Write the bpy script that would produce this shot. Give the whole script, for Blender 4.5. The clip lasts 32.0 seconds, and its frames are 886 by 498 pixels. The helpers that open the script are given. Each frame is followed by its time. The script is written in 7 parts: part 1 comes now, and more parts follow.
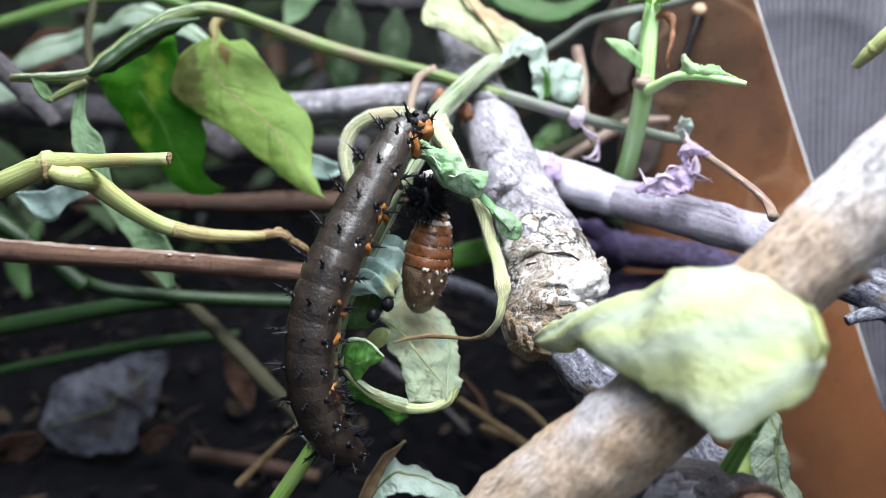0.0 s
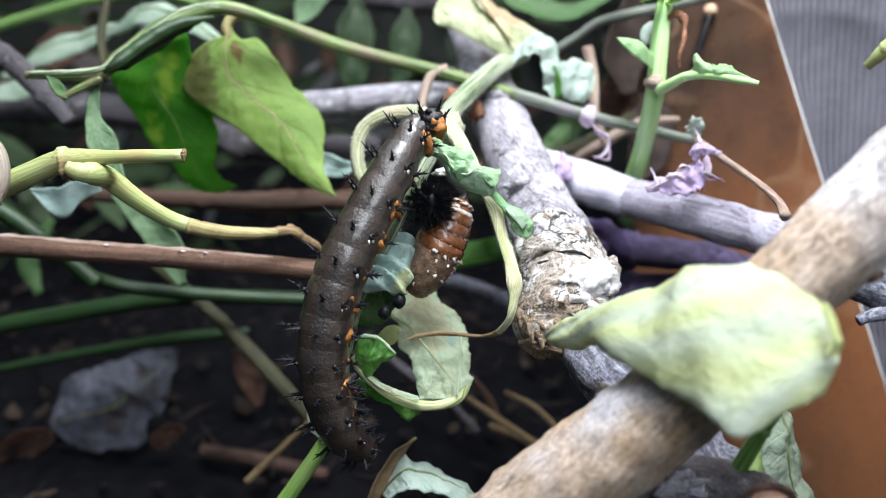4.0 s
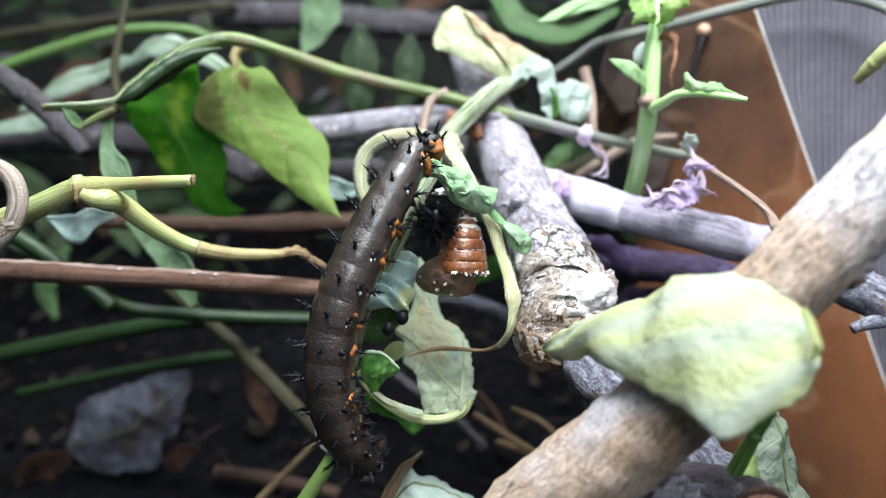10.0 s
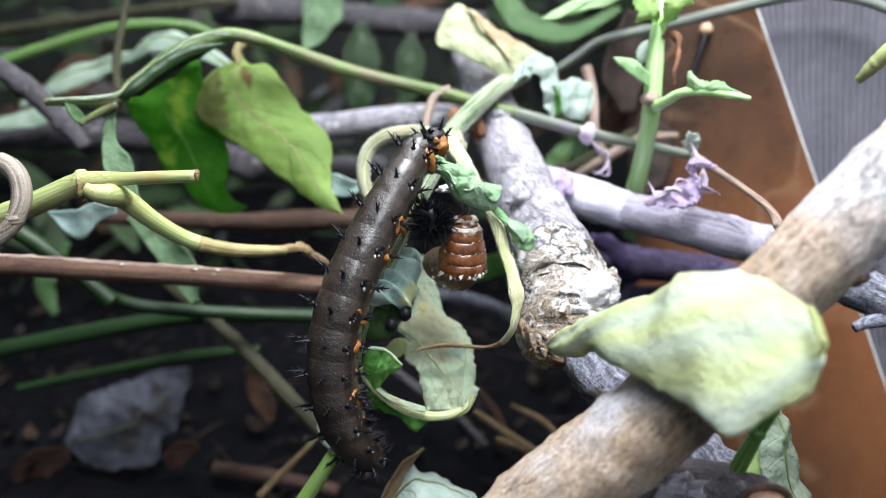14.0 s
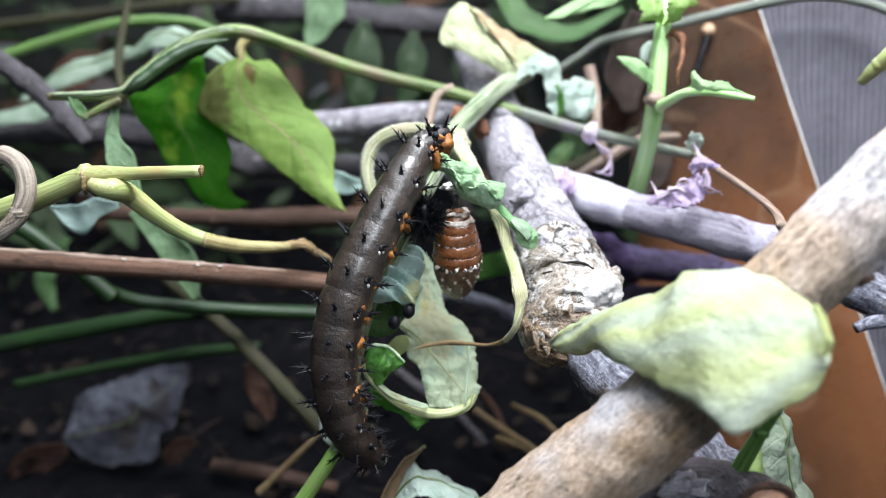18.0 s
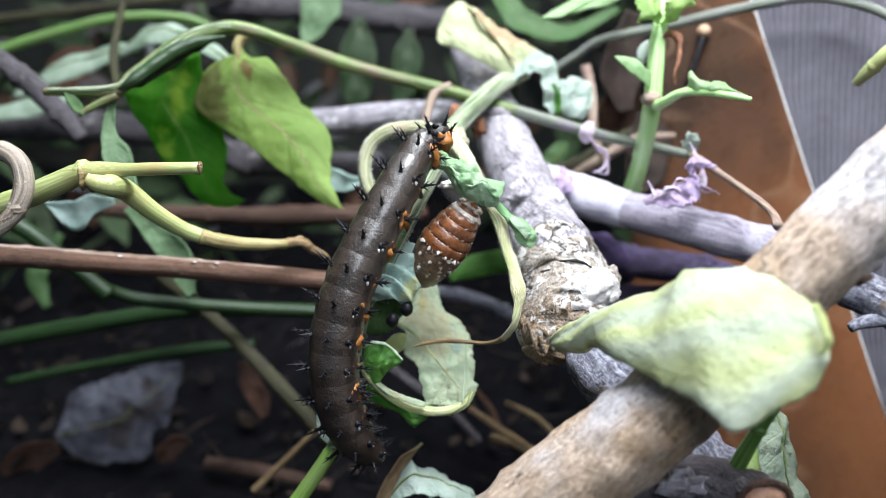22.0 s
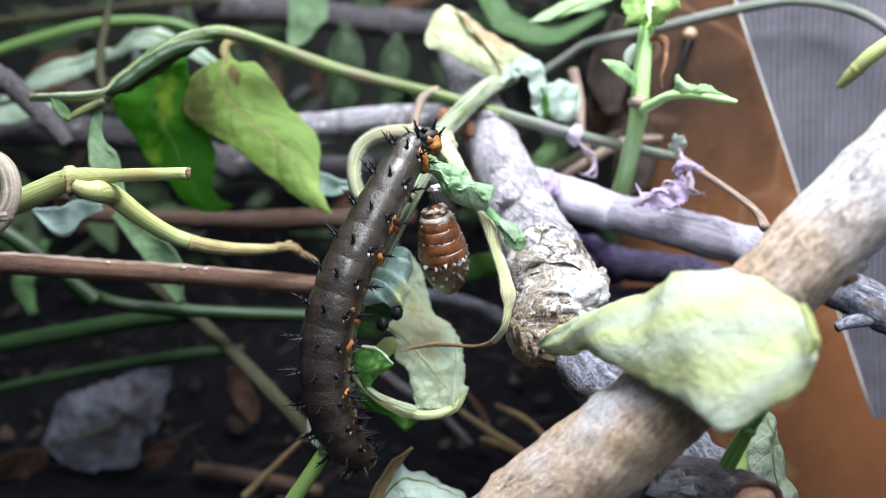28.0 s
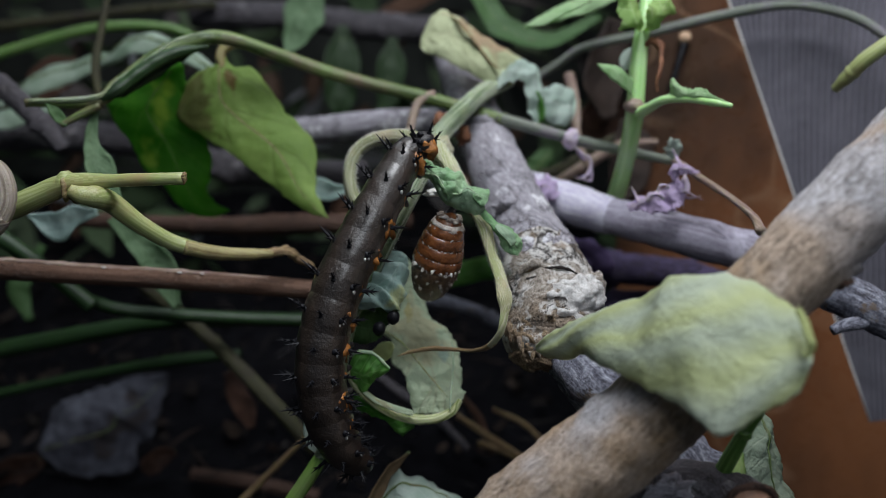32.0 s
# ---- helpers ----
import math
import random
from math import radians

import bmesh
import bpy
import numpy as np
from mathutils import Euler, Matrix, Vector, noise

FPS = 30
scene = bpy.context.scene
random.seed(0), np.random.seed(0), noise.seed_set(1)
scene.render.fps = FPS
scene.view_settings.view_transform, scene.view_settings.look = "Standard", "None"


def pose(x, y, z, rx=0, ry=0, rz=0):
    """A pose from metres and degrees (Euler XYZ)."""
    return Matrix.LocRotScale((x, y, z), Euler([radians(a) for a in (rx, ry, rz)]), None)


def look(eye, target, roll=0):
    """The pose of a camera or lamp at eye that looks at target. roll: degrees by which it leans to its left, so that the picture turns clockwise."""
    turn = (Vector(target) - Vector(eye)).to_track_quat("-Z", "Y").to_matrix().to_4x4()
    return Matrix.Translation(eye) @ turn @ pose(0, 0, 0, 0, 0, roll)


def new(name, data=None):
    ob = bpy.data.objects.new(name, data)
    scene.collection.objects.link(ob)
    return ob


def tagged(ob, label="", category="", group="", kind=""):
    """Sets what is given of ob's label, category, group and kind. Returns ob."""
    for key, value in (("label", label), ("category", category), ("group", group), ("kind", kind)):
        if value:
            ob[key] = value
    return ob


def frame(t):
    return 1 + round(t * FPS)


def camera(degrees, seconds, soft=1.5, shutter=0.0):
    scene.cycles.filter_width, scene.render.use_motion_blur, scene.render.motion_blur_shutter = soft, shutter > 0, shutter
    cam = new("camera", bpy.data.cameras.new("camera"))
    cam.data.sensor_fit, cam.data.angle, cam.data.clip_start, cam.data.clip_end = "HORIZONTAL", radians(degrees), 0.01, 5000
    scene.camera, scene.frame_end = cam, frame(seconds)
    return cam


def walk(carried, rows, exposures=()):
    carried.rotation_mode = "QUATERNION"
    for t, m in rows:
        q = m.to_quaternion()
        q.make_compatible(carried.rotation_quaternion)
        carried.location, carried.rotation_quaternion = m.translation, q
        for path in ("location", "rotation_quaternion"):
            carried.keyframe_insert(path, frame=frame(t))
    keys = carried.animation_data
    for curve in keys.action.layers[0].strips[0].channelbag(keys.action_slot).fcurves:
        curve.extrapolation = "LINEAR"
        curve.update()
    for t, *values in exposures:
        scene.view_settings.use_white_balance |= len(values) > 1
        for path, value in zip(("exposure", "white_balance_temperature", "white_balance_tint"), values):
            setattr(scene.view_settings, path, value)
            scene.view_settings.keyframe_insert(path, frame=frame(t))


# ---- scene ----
# All lengths below are written in millimetres and turned into metres by MM.
MM = 0.001
cam = camera(60, 32.0, soft=0.8)
cam.data.dof.use_dof = True
cam.data.dof.focus_distance = 0.080
cam.data.dof.aperture_fstop = 19
walk(cam, [
    (0, pose(-0.00015, 0.00323, 0.08818, 70.262, -0.909, -1.002)),
    (0.5, pose(-0.00019, 0.00333, 0.08814, 70.195, -0.982, -0.895)),
    (1, pose(-0.00012, 0.00326, 0.08805, 70.176, -0.948, -0.749)),
    (1.5, pose(-0.00046, 0.00333, 0.08810, 70.131, -0.982, -0.795)),
    (2, pose(-0.00042, 0.00343, 0.08801, 70.076, -1.014, -0.677)),
    (2.5, pose(-0.00068, 0.00317, 0.08793, 70.110, -1.145, -0.426)),
    (3, pose(-0.00069, 0.00312, 0.08797, 70.189, -1.241, -0.264)),
    (3.5, pose(-0.00079, 0.00301, 0.08789, 70.146, -1.233, -0.152)),
    (5.5, pose(-0.00116, 0.00210, 0.08802, 71.406, -0.234, -2.525)),
    (6, pose(-0.00144, 0.00191, 0.08809, 71.380, -0.389, -2.361)),
    (6.5, pose(-0.00133, 0.00152, 0.08794, 71.435, -0.163, -2.406)),
    (7, pose(-0.00148, 0.00117, 0.08773, 71.585, -0.069, -2.891)),
    (7.5, pose(-0.00127, 0.00138, 0.08767, 71.637, -0.170, -2.907)),
    (8, pose(-0.00004, -0.00019, 0.08823, 71.672, -0.175, -1.994)),
    (8.5, pose(0.00028, -0.00019, 0.08835, 71.901, 0.043, -0.792)),
    (9, pose(0.00007, -0.00013, 0.08810, 72.062, 0.200, -0.314)),
    (9.5, pose(0.00069, -0.00008, 0.08836, 72.046, 0.220, -0.091)),
    (10, pose(0.00054, 0.00005, 0.08825, 72.018, 0.278, 0.074)),
    (10.5, pose(0.00046, -0.00001, 0.08836, 71.898, 0.371, 0.150)),
    (11, pose(0.00030, -0.00003, 0.08811, 71.967, 0.289, 0.168)),
    (11.5, pose(0.00035, 0.00006, 0.08820, 71.900, 0.188, 0.099)),
    (12, pose(0.00026, 0.00002, 0.08805, 72.032, 0.192, 0.046)),
    (12.5, pose(0.00024, 0.00001, 0.08806, 72.022, 0.193, 0.028)),
    (13, pose(0.00000, -0.00000, 0.08800, 72.000, 0.000, 0.000)),
    (13.5, pose(-0.00019, -0.00004, 0.08812, 71.906, -0.046, -0.177)),
    (14, pose(-0.00025, -0.00009, 0.08802, 71.947, -0.097, -0.086)),
    (14.5, pose(-0.00029, -0.00002, 0.08803, 71.981, -0.182, -0.176)),
    (16.5, pose(-0.00074, -0.00015, 0.08800, 71.975, -0.297, -0.233)),
    (17, pose(-0.00101, -0.00027, 0.08785, 72.033, -0.403, -0.289)),
    (17.5, pose(-0.00115, -0.00027, 0.08777, 71.960, -0.586, -0.234)),
    (18, pose(-0.00108, -0.00024, 0.08776, 71.953, -0.622, -0.210)),
    (18.5, pose(-0.00106, -0.00023, 0.08777, 71.940, -0.538, -0.206)),
    (19, pose(-0.00112, -0.00032, 0.08780, 71.945, -0.515, -0.223)),
    (19.5, pose(-0.00132, -0.00025, 0.08773, 71.950, -0.732, -0.414)),
    (20, pose(-0.00152, -0.00031, 0.08768, 71.940, -0.791, -0.486)),
    (20.5, pose(-0.00175, -0.00043, 0.08775, 71.860, -0.819, -0.484)),
    (21, pose(-0.00174, -0.00042, 0.08780, 71.872, -0.788, -0.566)),
    (21.5, pose(-0.00188, -0.00042, 0.08768, 71.893, -0.944, -0.587)),
    (22, pose(-0.00202, -0.00038, 0.08767, 71.889, -1.093, -0.831)),
    (22.5, pose(-0.00192, -0.00031, 0.08773, 71.943, -0.993, -1.041)),
    (23, pose(-0.00204, -0.00038, 0.08776, 71.937, -0.921, -1.067)),
    (23.5, pose(-0.00222, -0.00034, 0.08761, 71.949, -1.061, -1.116)),
    (24, pose(-0.00214, -0.00035, 0.08766, 71.941, -1.129, -1.200)),
    (24.5, pose(-0.00227, -0.00037, 0.08763, 71.922, -1.057, -1.278)),
    (25, pose(-0.00216, -0.00036, 0.08760, 72.022, -1.036, -1.327)),
    (25.5, pose(-0.00223, -0.00040, 0.08758, 72.075, -1.044, -1.454)),
    (27.5, pose(-0.00230, -0.00053, 0.08778, 72.111, -1.019, -1.611)),
    (28, pose(-0.00217, -0.00048, 0.08782, 72.110, -0.959, -1.792)),
    (28.5, pose(-0.00222, -0.00053, 0.08788, 72.121, -0.954, -1.799)),
    (29, pose(-0.00218, -0.00056, 0.08793, 72.322, -0.924, -1.918)),
    (29.5, pose(-0.00207, -0.00051, 0.08777, 72.455, -0.879, -1.901)),
    (30, pose(-0.00215, -0.00057, 0.08776, 72.494, -0.904, -1.899)),
    (30.5, pose(-0.00217, -0.00059, 0.08772, 72.532, -0.982, -1.775)),
    (31, pose(-0.00213, -0.00055, 0.08782, 72.439, -0.873, -1.893)),
    (31.5, pose(-0.00204, -0.00052, 0.08790, 72.457, -0.805, -2.036)),
    (32, pose(-0.00212, -0.00049, 0.08789, 72.393, -0.878, -2.068)),
], exposures=[(0, 0.0), (31.5, 0.0), (31.7, -0.35), (32, -1.5)])

# ---- light: a cold lamp above the twigs, and the dim room ----
world = bpy.data.worlds.new("room")
scene.world = world
world.use_nodes = True
world.node_tree.nodes["Background"].inputs[0].default_value = (0.6, 0.76, 1.0, 1)
world.node_tree.nodes["Background"].inputs[1].default_value = 0.19


def lamp(name, size, watts, colour, at, to):
    data = bpy.data.lights.new(name, "AREA")
    data.shape, data.size, data.energy, data.color = "DISK", size, watts, colour
    new(name, data).matrix_world = look(at, to)


lamp("lamp_above", 0.1, 1.16, (0.89, 0.93, 0.98), (0.026, 0.056, 0.243), (0.012, 0.085, 0.06))
lamp("fill_light_front", 0.09, 0.25, (0.86, 0.93, 1.0), (0.03, -0.09, 0.21), (0.02, 0.09, 0.06))
lamp("window_light_behind", 0.16, 0.5, (0.8, 0.9, 1.0), (-0.1, 0.3, 0.36), (0.0, 0.1, 0.06))


# ---- materials ----
def nodes_of(name):
    m = bpy.data.materials.new(name)
    m.use_nodes = True
    nt = m.node_tree
    bsdf = nt.nodes["Principled BSDF"]
    return m, nt, bsdf


def ramp(nt, fac, stops):
    r = nt.nodes.new("ShaderNodeValToRGB")
    els = r.color_ramp.elements
    while len(els) < len(stops):
        els.new(0.5)
    for e, (p, c) in zip(els, stops):
        e.position, e.color = p, (*c, 1)
    nt.links.new(fac, r.inputs[0])
    return r.outputs[0]


def noise_of(nt, vec, scale, detail=5.0, rough=0.6, stretch=(1, 1, 1)):
    mp = nt.nodes.new("ShaderNodeMapping")
    mp.inputs["Scale"].default_value = stretch
    nt.links.new(vec, mp.inputs[0])
    n = nt.nodes.new("ShaderNodeTexNoise")
    n.inputs["Scale"].default_value, n.inputs["Detail"].default_value, n.inputs["Roughness"].default_value = scale, detail, rough
    nt.links.new(mp.outputs[0], n.inputs["Vector"])
    return n.outputs["Fac"]


def mixed(nt, fac, a, b, kind="MIX"):
    mx = nt.nodes.new("ShaderNodeMix")
    mx.data_type, mx.blend_type = "RGBA", kind
    for sock, val in ((mx.inputs[0], fac), (mx.inputs[6], a), (mx.inputs[7], b)):
        if isinstance(val, (int, float)):
            sock.default_value = val
        elif isinstance(val, tuple):
            sock.default_value = (*val, 1)
        else:
            nt.links.new(val, sock)
    return mx.outputs[2]


def calc(nt, op, a, b=0.0, c=0.0):
    n = nt.nodes.new("ShaderNodeMath")
    n.operation = op
    for s, v in zip(n.inputs, (a, b, c)):
        if isinstance(v, (int, float)):
            s.default_value = v
        else:
            nt.links.new(v, s)
    return n.outputs[0]


def bump_of(nt, bsdf, height, strength, distance):
    b = nt.nodes.new("ShaderNodeBump")
    b.inputs["Strength"].default_value, b.inputs["Distance"].default_value = strength, distance
    nt.links.new(height, b.inputs["Height"])
    nt.links.new(b.outputs[0], bsdf.inputs["Normal"])


def coords(nt, which="Object"):
    return nt.nodes.new("ShaderNodeTexCoord").outputs[which]


def bark(name, stops, rough=0.85, fibre=0.35, scale=0.9, relief=0.0005, spots=None, spot_at=0.62, crack=(0.03, 0.022, 0.018), cracks=0.8, tint=None, plates=0.0, soft=0.05, blotch=210):
    """Bark on a tube whose UV runs in millimetres along (u) and round (v): grain, patches, cracks and a second tint."""
    m, nt, bsdf = nodes_of(name)
    uv, ob = coords(nt, "UV"), coords(nt)
    long = noise_of(nt, uv, scale, 9, 0.72, (fibre, 1.3, 1))
    fine = noise_of(nt, ob, 2900, 5, 0.75)
    patch = noise_of(nt, ob, blotch, 6, 0.68)
    broad = noise_of(nt, ob, 75, 2, 0.5)
    fac = calc(nt, "ADD", calc(nt, "MULTIPLY", long, 0.64), calc(nt, "MULTIPLY", fine, 0.36))
    col = ramp(nt, fac, stops)
    if tint:
        col = mixed(nt, ramp(nt, broad, [(0.44, (0, 0, 0)), (0.58, (1, 1, 1))]), col, mixed(nt, 1.0, col, tint, "MULTIPLY"))
    if spots:
        mask = ramp(nt, patch, [(spot_at, (0, 0, 0)), (spot_at + soft, (1, 1, 1))])
        col = mixed(nt, calc(nt, "MULTIPLY", mask, calc(nt, "MULTIPLY_ADD", fine, 0.7, 0.45)), col, spots)
    line = calc(nt, "ABSOLUTE", calc(nt, "SUBTRACT", noise_of(nt, uv, 0.55, 4, 0.6, (0.5, 1.2, 1)), 0.5))
    split = ramp(nt, line, [(0.004, (1, 1, 1)), (0.018, (0, 0, 0))])
    some = ramp(nt, noise_of(nt, ob, 160, 2), [(0.48, (0, 0, 0)), (0.56, (1, 1, 1))])
    split = calc(nt, "MULTIPLY", split, some)
    if plates:
        warp = nt.nodes.new("ShaderNodeVectorMath")
        warp.operation = "MULTIPLY_ADD"
        tex = nt.nodes.new("ShaderNodeTexNoise")
        tex.inputs["Scale"].default_value = 0.8
        nt.links.new(uv, tex.inputs["Vector"])
        nt.links.new(tex.outputs["Color"], warp.inputs[0])
        warp.inputs[1].default_value = (1.8, 1.8, 0)
        nt.links.new(uv, warp.inputs[2])
        cells = nt.nodes.new("ShaderNodeTexVoronoi")
        cells.feature = "DISTANCE_TO_EDGE"
        cells.inputs["Scale"].default_value = plates
        nt.links.new(warp.outputs[0], cells.inputs["Vector"])
        net = ramp(nt, cells.outputs["Distance"], [(0.015, (1, 1, 1)), (0.06, (0, 0, 0))])
        split = calc(nt, "MAXIMUM", split, calc(nt, "MULTIPLY", net, some))
    col = mixed(nt, calc(nt, "MULTIPLY", split, cracks), col, crack)
    nt.links.new(col, bsdf.inputs["Base Color"])
    bsdf.inputs["Roughness"].default_value = rough
    bump_of(nt, bsdf, calc(nt, "SUBTRACT", calc(nt, "ADD", fac, calc(nt, "MULTIPLY", patch, 0.5)), calc(nt, "MULTIPLY", split, 0.5)), 1.0, relief)
    return m


def stem_mat(name, a, b, c, rough=0.5, fuzz=0.0, ridged=1.0):
    m, nt, bsdf = nodes_of(name)
    uv, ob = coords(nt, "UV"), coords(nt)
    ridge = noise_of(nt, uv, 1.6, 3, 0.5, (0.05, 2.2, 1))
    blot = noise_of(nt, ob, 190, 4, 0.6)
    col = mixed(nt, ramp(nt, ridge, [(0.42, (0, 0, 0)), (0.57, (1, 1, 1))]), a, b)
    col = mixed(nt, ramp(nt, blot, [(0.5, (0, 0, 0)), (0.72, (1, 1, 1))]), col, c)
    nt.links.new(col, bsdf.inputs["Base Color"])
    bsdf.inputs["Roughness"].default_value = rough
    bsdf.inputs["Sheen Weight"].default_value = fuzz
    bsdf.inputs["Subsurface Weight"].default_value = 0.3
    bsdf.inputs["Subsurface Radius"].default_value = (0.0006, 0.0008, 0.0003)
    bump_of(nt, bsdf, calc(nt, "ADD", calc(nt, "MULTIPLY", ridge, ridged), calc(nt, "MULTIPLY", noise_of(nt, ob, 3500, 3), 0.5)), 0.9, 0.0003 * ridged)
    return m


def leaf_mat(name, base, dark, vein, spot=None, spot_at=0.66, through_light=0.4, rough=0.5, veins=7.0, vein_fac=0.75, bands=0.0, wrinkle=0.0, patch=None, band=None, drift=2.2):
    """A leaf blade: UV u runs from stalk to tip, v from -1 to 1 across, with midrib and side veins."""
    m, nt, bsdf = nodes_of(name)
    uv, ob = coords(nt, "UV"), coords(nt)
    sep = nt.nodes.new("ShaderNodeSeparateXYZ")
    nt.links.new(uv, sep.inputs[0])
    u, v = sep.outputs[0], calc(nt, "ABSOLUTE", sep.outputs[1])
    wob = calc(nt, "MULTIPLY", noise_of(nt, ob, 260, 2), 0.16)
    run = calc(nt, "ADD", calc(nt, "MULTIPLY", calc(nt, "SUBTRACT", u, calc(nt, "MULTIPLY", v, 0.22)), veins), calc(nt, "MULTIPLY", wob, veins * 0.5))
    near = calc(nt, "ABSOLUTE", calc(nt, "SUBTRACT", calc(nt, "FRACT", run), 0.5))
    side_vein = ramp(nt, near, [(0.02, (1, 1, 1)), (0.075, (0, 0, 0))])
    rib = ramp(nt, v, [(0.025, (1, 1, 1)), (0.07, (0, 0, 0))])
    vein_mask = calc(nt, "MAXIMUM", side_vein, rib)
    blot, fine = noise_of(nt, ob, 170, 4, 0.6), noise_of(nt, ob, 1100, 5, 0.75)
    col = mixed(nt, ramp(nt, blot, [(0.36, (0, 0, 0)), (0.64, (1, 1, 1))]), base, dark)
    col = mixed(nt, ramp(nt, fine, [(0.45, (0, 0, 0)), (0.7, (0.6, 0.6, 0.6))]), col, dark)
    if bands:
        sweep = calc(nt, "ADD", calc(nt, "MULTIPLY", calc(nt, "ADD", u, calc(nt, "MULTIPLY", sep.outputs[1], 0.35)), bands), calc(nt, "MULTIPLY", noise_of(nt, ob, 130, 3), drift))
        streak = calc(nt, "ABSOLUTE", calc(nt, "SUBTRACT", calc(nt, "FRACT", sweep), 0.5))
        col = mixed(nt, ramp(nt, streak, [(0.06, (0, 0, 0)), (0.46, (0.9, 0.9, 0.9))]), col, band or dark)
    if spot:
        col = mixed(nt, ramp(nt, noise_of(nt, ob, 120, 3, 0.5), [(spot_at, (0, 0, 0)), (spot_at + 0.06, (1, 1, 1))]), col, spot)
    for pu, pv, size, tone in patch or ():
        away = calc(nt, "ADD", calc(nt, "ABSOLUTE", calc(nt, "SUBTRACT", u, pu)), calc(nt, "MULTIPLY", calc(nt, "ABSOLUTE", calc(nt, "SUBTRACT", sep.outputs[1], pv)), 0.35))
        away = calc(nt, "ADD", away, calc(nt, "MULTIPLY", calc(nt, "SUBTRACT", noise_of(nt, ob, 420, 4), 0.5), size * 2.2))
        col = mixed(nt, ramp(nt, away, [(size * 0.7, (0.85, 0.85, 0.85)), (size * 1.15, (0, 0, 0))]), col, tone)
    col = mixed(nt, calc(nt, "MULTIPLY", vein_mask, vein_fac), col, vein)
    nt.links.new(col, bsdf.inputs["Base Color"])
    bsdf.inputs["Roughness"].default_value = rough
    height = calc(nt, "ADD", calc(nt, "MULTIPLY", vein_mask, -0.7 * vein_fac), fine)
    if wrinkle:
        crease = calc(nt, "ABSOLUTE", calc(nt, "SUBTRACT", noise_of(nt, ob, 330, 6, 0.62), 0.5))
        height = calc(nt, "ADD", height, calc(nt, "MULTIPLY", ramp(nt, crease, [(0.0, (0, 0, 0)), (0.12, (1, 1, 1))]), wrinkle))
    bump_of(nt, bsdf, height, 0.7 if wrinkle else 0.6, 0.00032 if wrinkle else 0.00018)
    tr = nt.nodes.new("ShaderNodeBsdfTranslucent")
    nt.links.new(col, tr.inputs[0])
    mixer = nt.nodes.new("ShaderNodeMixShader")
    mixer.inputs[0].default_value = through_light
    nt.links.new(bsdf.outputs[0], mixer.inputs[1])
    nt.links.new(tr.outputs[0], mixer.inputs[2])
    nt.links.new(mixer.outputs[0], nt.nodes["Material Output"].inputs[0])
    return m


def plain(name, a, b, scale=600, rough=0.6, relief=0.0002, metal=0.0, coat=0.0):
    m, nt, bsdf = nodes_of(name)
    ob = coords(nt)
    n1, n2 = noise_of(nt, ob, scale, 5, 0.65), noise_of(nt, ob, scale * 5, 3, 0.7)
    fac = calc(nt, "ADD", calc(nt, "MULTIPLY", n1, 0.7), calc(nt, "MULTIPLY", n2, 0.3))
    nt.links.new(ramp(nt, fac, [(0.35, a), (0.65, b)]), bsdf.inputs["Base Color"])
    bsdf.inputs["Roughness"].default_value, bsdf.inputs["Metallic"].default_value, bsdf.inputs["Coat Weight"].default_value = rough, metal, coat
    bump_of(nt, bsdf, fac, 0.8, relief)
    return m


BARK_LOG = bark("tan_grey_bark", [(0.36, (0.13, 0.115, 0.115)), (0.45, (0.36, 0.335, 0.335)), (0.54, (0.52, 0.5, 0.52)), (0.66, (0.82, 0.81, 0.86))], scale=1.7, fibre=0.45, blotch=95, spots=(0.42, 0.27, 0.14), spot_at=0.5, soft=0.16, cracks=0.35, tint=(1.05, 0.85, 0.64))
BARK_WHITE = bark("white_lichen_bark", [(0.36, (0.1, 0.09, 0.1)), (0.45, (0.27, 0.25, 0.28)), (0.54, (0.42, 0.4, 0.45)), (0.66, (0.62, 0.6, 0.66))], scale=1.3, fibre=0.35, spots=(0.84, 0.83, 0.87), spot_at=0.585, soft=0.03, plates=0.3, cracks=0.35)
BARK_KNOT = bark("cracked_tan_bark", [(0.38, (0.07, 0.055, 0.045)), (0.45, (0.25, 0.21, 0.175)), (0.52, (0.42, 0.37, 0.32)), (0.61, (0.64, 0.6, 0.56))], scale=2.0, fibre=0.5, spots=(0.82, 0.8, 0.78), spot_at=0.49, soft=0.06, blotch=300, relief=0.0007, cracks=0.95, plates=0.3, tint=(0.82, 0.72, 0.62))
BARK_VIOLET = bark("lilac_white_bark", [(0.38, (0.46, 0.41, 0.6)), (0.46, (0.64, 0.6, 0.76)), (0.58, (0.84, 0.82, 0.91))], scale=1.4, fibre=0.3, spots=(0.88, 0.86, 0.95), spot_at=0.54, cracks=0.3, soft=0.1)
LICHEN = plain("chalky_lichen", (0.4, 0.37, 0.35), (0.88, 0.87, 0.86), 1500, 0.9, 0.0007)
CRACK = plain("dark_crack", (0.01, 0.008, 0.007), (0.03, 0.023, 0.02), 900, 0.9)
BARK_SLATE = bark("slate_grey_bark", [(0.36, (0.17, 0.15, 0.2)), (0.47, (0.34, 0.31, 0.39)), (0.6, (0.52, 0.49, 0.58))], scale=1.2, fibre=0.12, spots=(0.62, 0.59, 0.7), spot_at=0.56, cracks=0.3, soft=0.1)
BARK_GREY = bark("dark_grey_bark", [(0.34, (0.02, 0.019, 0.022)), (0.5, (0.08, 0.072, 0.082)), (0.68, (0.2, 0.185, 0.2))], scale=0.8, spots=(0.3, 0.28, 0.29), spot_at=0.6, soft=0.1)
